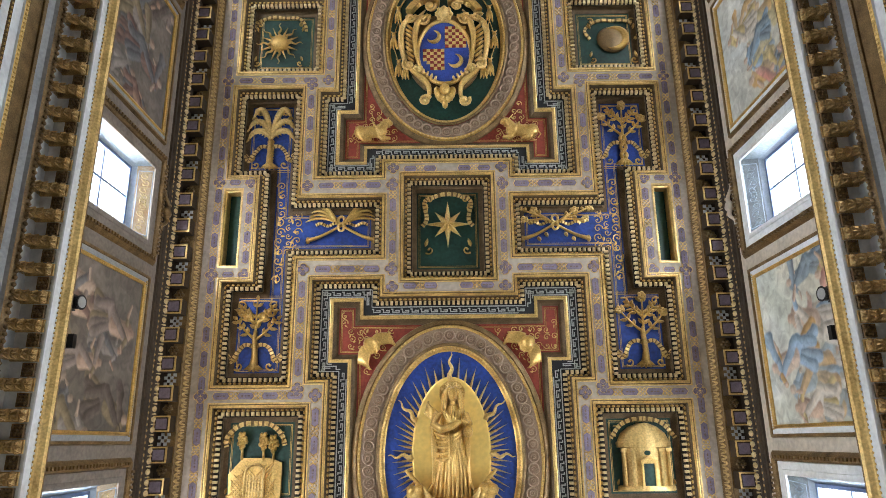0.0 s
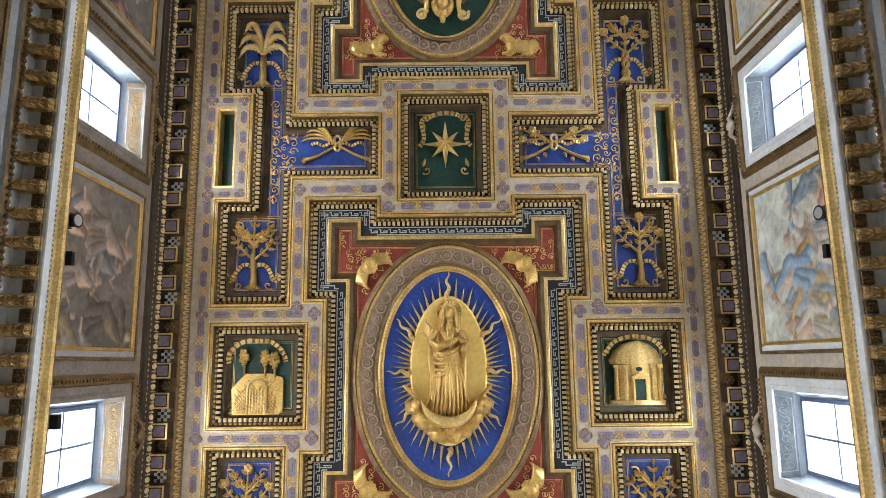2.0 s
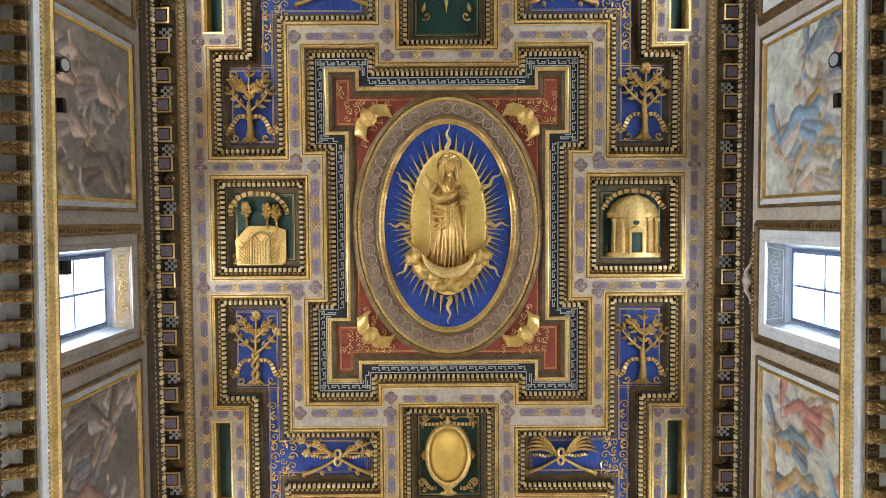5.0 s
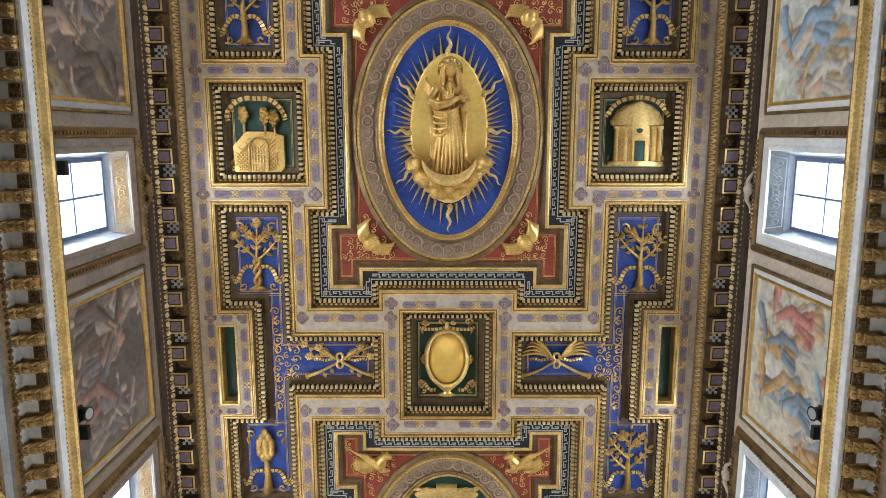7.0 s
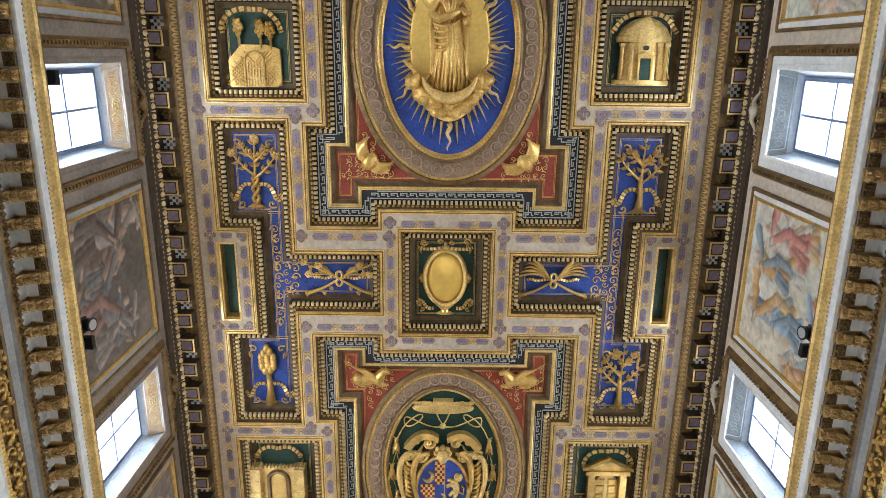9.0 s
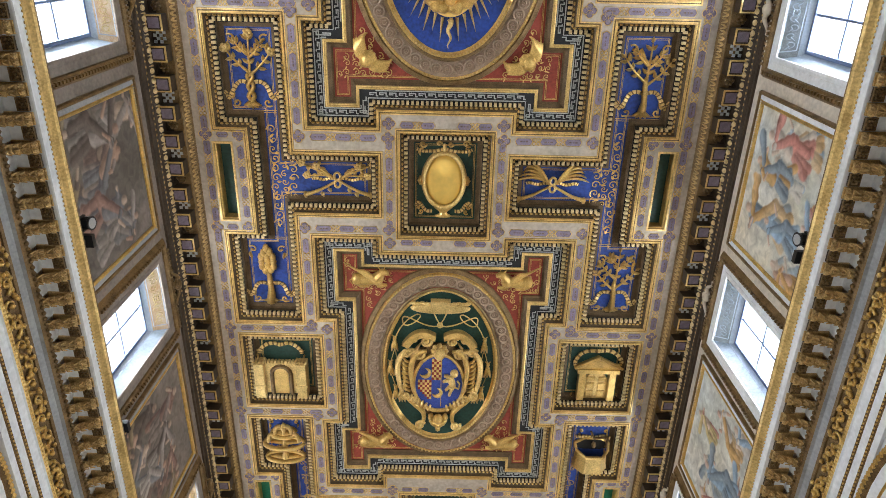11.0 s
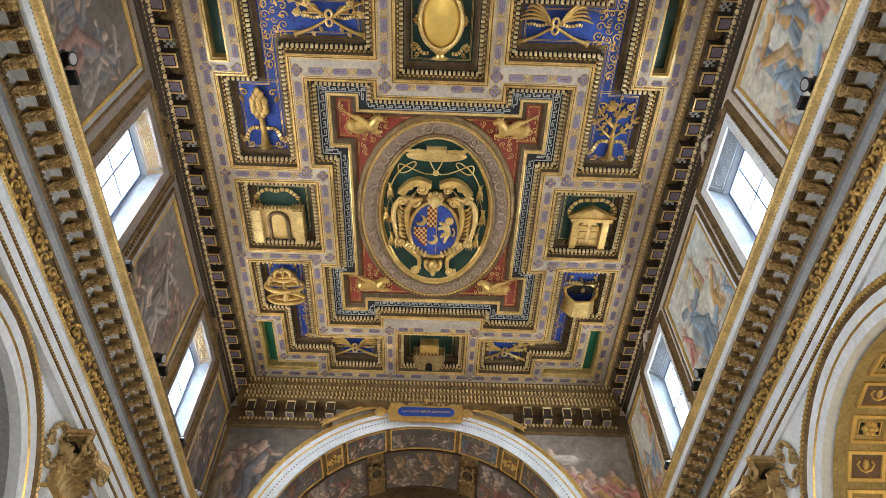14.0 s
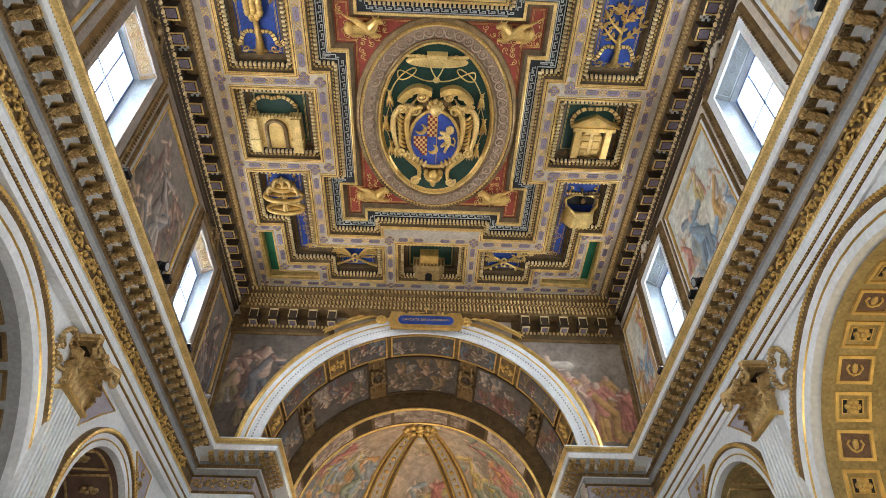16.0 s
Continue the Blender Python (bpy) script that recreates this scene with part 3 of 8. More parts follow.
for poly, fmat, style in HOLES:
    if style == "slot":
        mb = MB()
        sweep(mb, poly, [(-0.045, 0), (-0.045, -0.03), (0, -0.03), (0, 0.05), (0.03, 0.06), (0.03, 0.35)])
        cof = part("coffer", mb, GOLD_PALE, ceiling)
        mb = MB()
        mb.add([(x, y, ZC + 0.34) for x, y in offset(poly, 0.02)], [tuple(range(len(poly)))[::-1]])
        part("coffer_field", mb, fmat, cof)
        continue
    mb = MB()
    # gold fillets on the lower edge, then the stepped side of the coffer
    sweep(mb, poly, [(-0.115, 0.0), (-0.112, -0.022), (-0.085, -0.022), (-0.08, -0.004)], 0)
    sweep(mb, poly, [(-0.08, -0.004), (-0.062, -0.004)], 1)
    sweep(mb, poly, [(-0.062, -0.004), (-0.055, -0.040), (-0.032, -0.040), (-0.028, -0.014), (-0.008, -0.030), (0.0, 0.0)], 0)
    # brown sides, darkened further so recess shade sits in the colour
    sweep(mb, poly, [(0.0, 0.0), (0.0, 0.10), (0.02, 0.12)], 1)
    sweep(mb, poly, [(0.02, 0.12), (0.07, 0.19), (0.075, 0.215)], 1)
    # black strip painted in place of the shade between the dentils
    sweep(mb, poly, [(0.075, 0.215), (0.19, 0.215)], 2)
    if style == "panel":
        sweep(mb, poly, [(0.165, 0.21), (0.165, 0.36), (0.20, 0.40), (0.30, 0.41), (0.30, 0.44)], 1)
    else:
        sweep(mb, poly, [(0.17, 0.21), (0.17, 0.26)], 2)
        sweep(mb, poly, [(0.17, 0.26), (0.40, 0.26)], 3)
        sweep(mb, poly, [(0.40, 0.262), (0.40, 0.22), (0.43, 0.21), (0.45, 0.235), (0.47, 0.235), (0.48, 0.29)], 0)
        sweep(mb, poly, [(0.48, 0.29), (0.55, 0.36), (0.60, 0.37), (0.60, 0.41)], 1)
    cof = part("coffer", mb, [GOLD_PALE, COFFER_SIDE, RECESS_SHADE, SLATE], ceiling)
    mb = MB()
    course(mb, offset(poly, 0.125), ZC + 0.125, ZC + 0.215, 0.029, 0.042, 0.112)
    part("dentil_course", mb, IVORY, cof)
    mb = MB()
    course(mb, offset(poly, 0.045), ZC + 0.08, ZC + 0.18, 0.040, 0.028, 0.112, eggs=True)
    part("egg_moulding", mb, GOLD, cof)
    d, hgt = (0.30, 0.435) if style == "panel" else (0.60, 0.405)
    mb = MB()
    mb.add([(x, y, ZC + hgt) for x, y in offset(poly, d - 0.01)], [tuple(range(len(poly)))[::-1]])
    part("coffer_field", mb, fmat, cof)
    mb = MB()
    for e in ((0.045, 0.058), (0.075, 0.083)):
        sweep(mb, poly, [(d + e[0], hgt), (d + e[0], hgt - 0.008), (d + e[1], hgt - 0.008), (d + e[1], hgt)])
    part("gold_line", mb, GOLD, cof)
    if style == "oval":
        mb = MB()
        meander(mb, offset(poly, 0.20), ZC + 0.26, 0.17, 0.21)
        part("meander_band", mb, KEYLINE, cof)

# inlaid bands: lavender lozenge plates between gold loops
SEGS = []
for s in (-1, 1):
    SEGS.append((s * 5.55, Y0, s * 5.55, Y1))
    for c in OVALS:
        for k in (-1, 1):
            SEGS.append((s * 3.41, c + k * 1.5, s * 3.41, c + k * 4.25))
            SEGS.append((s * 3.0, c + k * 1.36, s * 5.55, c + k * 1.36))
            SEGS.append((s * 1.34, c + k * 4.25, s * 3.41, c + k * 4.25))
        SEGS.append((s * 2.98, c - 1.36, s * 2.98, c + 1.36))
    for q in SQUARES:
        SEGS.append((s * 1.32, q - 1.5, s * 1.32, q + 1.5))
        SEGS.append((s * 4.78, q - 1.16, s * 4.78, q + 1.16))
        for k in (-1, 1):
            SEGS.append((s * 4.78, q + k * 1.16, s * 5.55, q + k * 1.16))
            SEGS.append((0, q + k * 1.47, s * 1.32, q + k * 1.47))
    SEGS += [(s * 1.32, 15.3, s * 1.32, 17.45), (s * 4.78, 14.92, s * 5.55, 14.92), (s * 4.78, 14.92, s * 4.78, 16.66),
             (s * 3.51, 16.66, s * 4.78, 16.66), (s * 3.51, 16.66, s * 3.51, 17.45), (0, 17.45, s * 5.55, 17.45), (0, 15.3, s * 1.32, 15.3)]
plates, loops, motifs = MB(), MB(), MB()
done = []
for xa, ya, xb, yb in SEGS:
    ln = math.hypot(xb - xa, yb - ya)
    ux, uy = (xb - xa) / ln, (yb - ya) / ln
    for x, y in ((xa, ya), (xb, yb)):
        if x == 0 or any(math.hypot(x - p, y - q) < 0.1 for p, q in done):
            continue
        done.append((x, y))
        for a in range(4):
            plates.ell((x + 0.075 * math.cos(a * math.pi / 2), y + 0.075 * math.sin(a * math.pi / 2), ZC), (0.075, 0.075, 0.02), 8, 4)
        for a in range(4):
            loops.ring((x + 0.075 * math.cos(a * math.pi / 2), y + 0.075 * math.sin(a * math.pi / 2), ZC), 0.082, 0.010, 10, h=-0.02)
    k = max(1, round((ln - 0.36) / 0.56))
    st = (ln - 0.36) / k
    for j in range(k):
        d = 0.18 + (j + 0.5) * st
        x, y = xa + ux * d, ya + uy * d
        a, w = st * 0.34, 0.070
        pts = [(-a, 0), (-a + 0.045, -w), (a - 0.045, -w), (a, 0), (a - 0.045, w), (-a + 0.045, w)]
        plates.prism([(x + ux * p - uy * q, y + uy * p + ux * q) for p, q in pts], ZC, ZC - 0.012)
        p2 = [(x + ux * p * 1.09 - uy * q * 1.3, y + uy * p * 1.09 + ux * q * 1.3) for p, q in pts]
        loops.loft([[(p, q, ZC - 0.002) for p, q in p2], [(x + (p - x) * 0.96, y + (q - y) * 0.96, ZC - 0.014) for p, q in p2], [(x + (p - x) * 0.9, y + (q - y) * 0.9, ZC - 0.002) for p, q in p2]])
        # small rose motif in the plate
        for e in (-0.07, 0.0, 0.07):
            motifs.ell((x + ux * e, y + uy * e, ZC - 0.012), (0.016 + 0.018 * abs(ux) * (e != 0), 0.016 + 0.018 * abs(uy) * (e != 0), 0.008), 6, 4)
        if j < k - 1:
            d2 = d + st / 2
            for e, g in ((-0.045, -0.05), (0.045, -0.05), (-0.045, 0.05), (0.045, 0.05)):
                loops.ring((xa + ux * (d2 + g) - uy * e, ya + uy * (d2 + g) + ux * e, ZC), 0.040, 0.011, 8, h=-0.018)
part("inlay_plates", plates, LAVENDER, ceiling)
part("gold_loops", loops, GOLD_PALE, ceiling)
part("inlay_motifs", motifs, MAUVE, ceiling)
# unseen slab over the coffers, added to stop light leaking in
ceiling_light_stop = MB().box(-7.6, 7.6, -16, 27, 17.4, 17.7)
structure("ceiling_light_stop", ceiling_light_stop, BROWN, "unseen slab above the ceiling that shuts out light")

# ---- clerestory walls ----
XW = 6.37
ZL = 10.75          # top of the main cornice


def ybox(mb, s, xa, xb, ya, yb, za, zb, m=0):
    mb.box(min(s * xa, s * xb), max(s * xa, s * xb), ya, yb, za, zb, m)


def frame_loop(mb, s, x, y0, y1, z0, z1, prof, m=0):
    """A moulded frame on a side wall: profile of (width outwards, height proud)."""
    mb.loft([[(s * (x - h), y0 - d, z0 - d), (s * (x - h), y1 + d, z0 - d), (s * (x - h), y1 + d, z1 + d), (s * (x - h), y0 - d, z1 + d)] for d, h in prof], m)


FRESCO_Y = (-8.15, -1.70, 4.74, 11.08)
HW, ZT, ZB = 0.87, 14.93, 12.1
for s, side in ((-1, "left"), (1, "right")):
    mb = MB()
    ysp = sorted({Y0 - 0.5, 18.6} | {y for c in WINDOWS for y in (c - HW, c + HW)})
    for ya, yb in zip(ysp, ysp[1:]):
        win = any(abs((ya + yb) / 2 - c) < 0.1 for c in WINDOWS)
        for za, zb in ((9.0, ZB), (ZB, ZT), (ZT, 17.4)):
            if win and za == ZB:
                continue
            ybox(mb, s, XW, XW + 0.42, ya, yb, za, zb)
    # west wall gets the dim plaster: its shade is put into the colour
    structure("wall_" + ("west" if s < 0 else "east"), mb, PLASTER if s > 0 else DIM_PLASTER, "plastered clerestory wall with painted panels")
    for i, c in enumerate(WINDOWS):
        w = thing("window_%d" % (i * 2 + (1 if s < 0 else 2)), "tall clerestory window with four-light panes in a splayed painted reveal", "window", kind="structure")
        mb = MB()
        hg = 0.70
        a = [(s * XW, c - HW, ZB), (s * XW, c + HW, ZB), (s * XW, c + HW, ZT), (s * XW, c - HW, ZT)]
        xr, hr = XW + 0.26, 0.77
        b = [(s * xr, c - hr, ZB + 0.17), (s * xr, c + hr, ZB + 0.17), (s * xr, c + hr, ZT - 0.28), (s * xr, c - hr, ZT - 0.28)]
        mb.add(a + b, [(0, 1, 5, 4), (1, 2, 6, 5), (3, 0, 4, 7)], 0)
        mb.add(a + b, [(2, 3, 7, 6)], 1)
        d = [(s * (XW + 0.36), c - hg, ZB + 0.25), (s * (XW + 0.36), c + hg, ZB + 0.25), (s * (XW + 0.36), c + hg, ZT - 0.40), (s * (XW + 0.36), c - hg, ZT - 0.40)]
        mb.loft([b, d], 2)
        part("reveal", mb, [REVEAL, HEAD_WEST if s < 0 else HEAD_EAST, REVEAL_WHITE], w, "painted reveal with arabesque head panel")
        # arabesque on the sloping head, between thin border lines
        mb = MB()
        def head(y, t):
            return (s * (XW + 0.26 * t - 0.006), c + y * (1 - 0.11 * t), ZT - 0.28 * t - 0.006)
        for sg in (-1, 1):
            for k in range(4):
                y0, r = sg * (0.10 + 0.17 * k), 0.30
                mb.tube([head(y0 + sg * 0.075 * (1 - j / 12) * math.cos(j * 0.62), 0.5 + (1 if k % 2 else -1) * r * (1 - j / 12) * math.sin(j * 0.62)) for j in range(10)], 0.011, 4)
                mb.tube([head(y0 + sg * 0.03, 0.5), head(y0 + sg * 0.10, 0.28 if k % 2 else 0.72)], [0.018, 0.005], 4)
        for k in range(6):
            mb.ell(head(0.05 * math.cos(k * 1.047), 0.5 + 0.16 * math.sin(k * 1.047)), (0.02, 0.03, 0.02), 5, 4)
        part("arabesque", mb, OCHRE if s < 0 else REVEAL, w)
        mb = MB()
        for t in (0.10, 0.90):
            mb.tube([head(-0.74, t), head(0.74, t)], 0.010, 4)
        for y in (-0.74, 0.74):
            mb.tube([head(y, 0.10), head(y, 0.90)], 0.010, 4)
        part("border_line", mb, REVEAL_WHITE, w)
        mb = MB()
        frame_loop(mb, s, XW, c - HW, c + HW, ZB, ZT, [(-0.05, 0.0), (-0.05, 0.03), (0.0, 0.04), (0.05, 0.03), (0.06, 0.015)], 1)
        frame_loop(mb, s, XW, c - HW, c + HW, ZB, ZT, [(0.06, 0.02), (0.20, 0.03), (0.21, 0.0)], 1)
        frame_loop(mb, s, XW, c - HW, c + HW, ZB, ZT, [(0.21, 0.0), (0.22, 0.06), (0.30, 0.10), (0.36, 0.05), (0.40, 0.0)], 2)
        # west surround repeats the east one in a shaded tone
        part("surround", mb, [GOLD, WHITE if s > 0 else DIM_PLASTER, GOLD_DARK], w, "moulded gilt surround")
        mb = MB()
        for z0, n in ((ZT + 0.26, 22),):
            for k in range(n):
                y = c - 1.05 + 2.1 * (k + 0.5) / n
                ybox(mb, s, XW - 0.13, XW, y - 0.028, y + 0.028, z0 + 0.02, z0 + 0.09)
        for sg in (-1, 1):
            for k in range(28):
                z = ZB + 0.1 + (ZT - ZB + 0.1) * k / 27
                ybox(mb, s, XW - 0.13, XW, c + sg * (HW + 0.29) - 0.03, c + sg * (HW + 0.29) + 0.03, z - 0.03, z + 0.03)
        part("leaf_moulding", mb, GOLD_DARK, w)
        mb = MB()
        xg = XW + 0.36
        zg0, zg1 = ZB + 0.25, ZT - 0.40
        for ya, yb, za, zb in ((c - hg, c - hg + 0.07, zg0, zg1), (c + hg - 0.07, c + hg, zg0, zg1), (c - hg + 0.07, c + hg - 0.07, zg1 - 0.07, zg1), (c - hg + 0.07, c + hg - 0.07, zg0, zg0 + 0.07)):
            ybox(mb, s, xg - 0.04, xg + 0.04, ya, yb, za, zb)
        wf = part("window_frame", mb, WINFRAME, w, "blue-grey painted frame")
        mb = MB()
        ybox(mb, s, xg - 0.02, xg + 0.02, c - 0.022, c + 0.022, zg0 + 0.07, zg1 - 0.07)
        part("mullion", mb, WINFRAME, wf)
        for k in (1,):
            mb = MB()
            z = zg1 - (zg1 - zg0) * k / 2
            ybox(mb, s, xg - 0.018, xg + 0.018, c - hg + 0.07, c + hg - 0.07, z - 0.022, z + 0.022)
            part("glazing_bar", mb, WINFRAME, wf)
        for k in range(2):
            for sg in (-1, 1):
                mb = MB()
                z = zg1 - (zg1 - zg0) * (k + 1) / 2
                ya, yb = sorted((c + sg * 0.022, c + sg * (hg - 0.07)))
                mb.add([(s * (xg + 0.01), ya, z), (s * (xg + 0.01), yb, z), (s * (xg + 0.01), yb, z + (zg1 - zg0) / 2), (s * (xg + 0.01), ya, z + (zg1 - zg0) / 2)], [(0, 1, 2, 3)])
                p = part("pane", mb, GLASS, wf)
                p.visible_shadow = False
        # carved scroll over the window
        mb = MB()
        for sg in (-1, 1):
            pts = [(s * (XW - 0.10), c + sg * (0.05 + 0.42 * t), ZT + 0.50 + 0.12 * math.sin(t * 5.5)) for t in [k / 9 for k in range(10)]]
            mb.tube(pts, [0.06 - 0.004 * k for k in range(10)], 5)
        mb.ell((s * (XW - 0.12), c, ZT + 0.55), (0.08, 0.12, 0.16), 8, 5)
        part("crest", mb, PLASTER if s > 0 else GOLD_DARK, w, "small carved scroll crest", smooth=True)
    # paintings between the windows
    for i, c in enumerate(FRESCO_Y + (16.65,)):
        hw = 1.57 if i < 4 else 0.90
        t = thing("wall_painting", ("pale many-coloured" if s > 0 else "shade-toned brown") + " fresco in a gilt moulded frame on the wall", "painting", group="clerestory frescoes")
        # west scene and frame carry the wall's shade in their colours
        canvas("painted_field", t, lambda u, v, s=s: (s * (XW - 0.02), u, v), c - hw, c + hw, 11.2, 15.03, 0.024, 20 * i + 3 + s, SKY_TONES if s > 0 else DIM_WEST_TONES, SKY_CLOTH if s > 0 else DIM_WEST_CLOTH, 10 if i < 4 else 7, 1.35, 1.0 if s > 0 else 0.66)
        mb = MB()
        frame_loop(mb, s, XW, c - hw, c + hw, 11.2, 15.03, [(-0.10, 0.02), (-0.10, 0.05), (-0.05, 0.07), (-0.03, 0.045)], 0)
        frame_loop(mb, s, XW, c - hw, c + hw, 11.2, 15.03, [(-0.03, 0.045), (0.07, 0.04)], 1)
        frame_loop(mb, s, XW, c - hw, c + hw, 11.2, 15.03, [(0.07, 0.04), (0.075, 0.07), (0.12, 0.075), (0.14, 0.03), (0.14, 0.0)], 2)
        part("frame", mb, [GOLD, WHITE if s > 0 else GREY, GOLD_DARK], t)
        mb = MB()
        for k in range(64):
            y = c - hw + 2 * hw * (k + 0.5) / 64
            mb.ell((s * (XW - 0.075), y, 14.985), (0.025, 0.02, 0.02), 5, 3)
        part("bead_moulding", mb, GOLD_PALE, t)

    # frieze under the ceiling: bead course, brackets with framed faces, carved metopes, leaf cornice
    mb = MB()
    prof = [(6.37, 15.50), (6.33, 15.52), (6.33, 15.60), (6.28, 15.64), (6.30, 15.78), (6.27, 15.80), (6.24, 15.84), (6.24, 15.90), (6.29, 15.94), (6.29, 16.28), (6.10, 16.30)]
    mb.loft([[(s * x, Y0, z) for x, z in prof], [(s * x, 18.4, z) for x, z in prof]], 0, closed=False)
    prof2 = [(5.90, 16.29), (5.90, 16.33), (5.88, 16.36), (5.86, 16.44), (5.84, 16.50), (5.82, 16.56), (5.80, 16.60), (5.79, 16.60)]
    mb.loft([[(s * x, Y0, z) for x, z in [(6.3, 16.30)] + prof2], [(s * x, 18.0, z) for x, z in [(6.3, 16.30)] + prof2]], 1, closed=False)
    frieze = structure("frieze_" + ("west" if s < 0 else "east"), mb, [BROWN, GOLD_DARK], "dark carved frieze with gilt beads below the ceiling")
    mb = MB()
    y = Y0
    while y < 17.6:
        mb.ell((s * 6.245, y, 15.87), (0.06, 0.068, 0.06), 8, 5)
        mb.tube([(s * 6.26, y + 0.105, 15.82), (s * 6.22, y + 0.105, 15.92)], [0.012, 0.022], 5)
        y += 0.21
    part("bead_course", mb, IVORY, frieze, smooth=True)
    mb = MB()
    y = Y0
    while y < 17.6:
        for e in (-0.028, 0.028):
            mb.tube([(s * 5.90, y, 16.36), (s * 5.85, y + e, 16.43), (s * 5.82, y + e * 1.5, 16.53)], [0.016, 0.026, 0.012], 5)
        mb.ell((s * 6.30, y + 0.05, 15.71), (0.03, 0.04, 0.04), 5, 3)
        y += 0.12
    part("leaf_course", mb, GOLD_OLD, frieze)
    # one bracket, one framed face
    xa, xb = min(s * 5.93, s * 6.28), max(s * 5.93, s * 6.28)
    mb = MB()
    mb.box(xa, xb, -0.165, 0.165, -0.12, 0.17)
    mb.box(xa + 0.03, xb - 0.03, -0.135, 0.135, -0.135, -0.12)
    br = mb.mesh("bracket", [BROWN])
    mb = MB()
    zt, zu = -0.150, -0.12
    for x0, x1, ya, yb in ((xa, xa + 0.03, -0.165, 0.165), (xb - 0.03, xb, -0.165, 0.165), (xa + 0.03, xb - 0.03, -0.165, -0.135), (xa + 0.03, xb - 0.03, 0.135, 0.165)):
        mb.box(x0, x1, ya, yb, zt, zu, 0)
    mb.box(xa + 0.06, xb - 0.06, -0.105, 0.105, -0.143, -0.135, 1)
    fa = mb.mesh("bracket_face", [GOLD_PALE, LAVENDER])
    mb = MB()
    for k in range(4):
        for j in range(4):
            if (k + j) % 2 == 0:
                x0 = s * (6.00 + 0.065 * j)
                mb.box(min(x0, x0 + s * 0.065), max(x0, x0 + s * 0.065), -0.13 + 0.065 * k, -0.065 + 0.065 * k, 0.145, 0.17)
    ck = mb.mesh("metope_checker", [KEYLINE])
    mb = MB()
    for a in range(6):
        mb.ell((s * 6.12 + 0.075 * math.cos(a * 1.047), 0.075 * math.sin(a * 1.047), 0.16), (0.045, 0.045, 0.035), 6, 4)
    mb.ell((s * 6.12, 0, 0.15), (0.04, 0.04, 0.045), 6, 4)
    ro = mb.mesh("metope_rosette", [GOLD_DARK], True)
    y, k = Y0 + 0.3, 0
    while y < 17.5:
        o = part("bracket", br, [], frieze, m=Matrix.Translation((0, y, 16.12)))
        part("bracket_face", fa, [], o)
        part("metope", ck if k % 2 else ro, [], frieze, m=Matrix.Translation((0, y + 0.315, 16.11)))
        y += 0.63
        k += 1

# ---- main entablature along the nave ----
SPLAY = 0.72
DRAW_IN = {-1: 0.105, 1: 0.137}
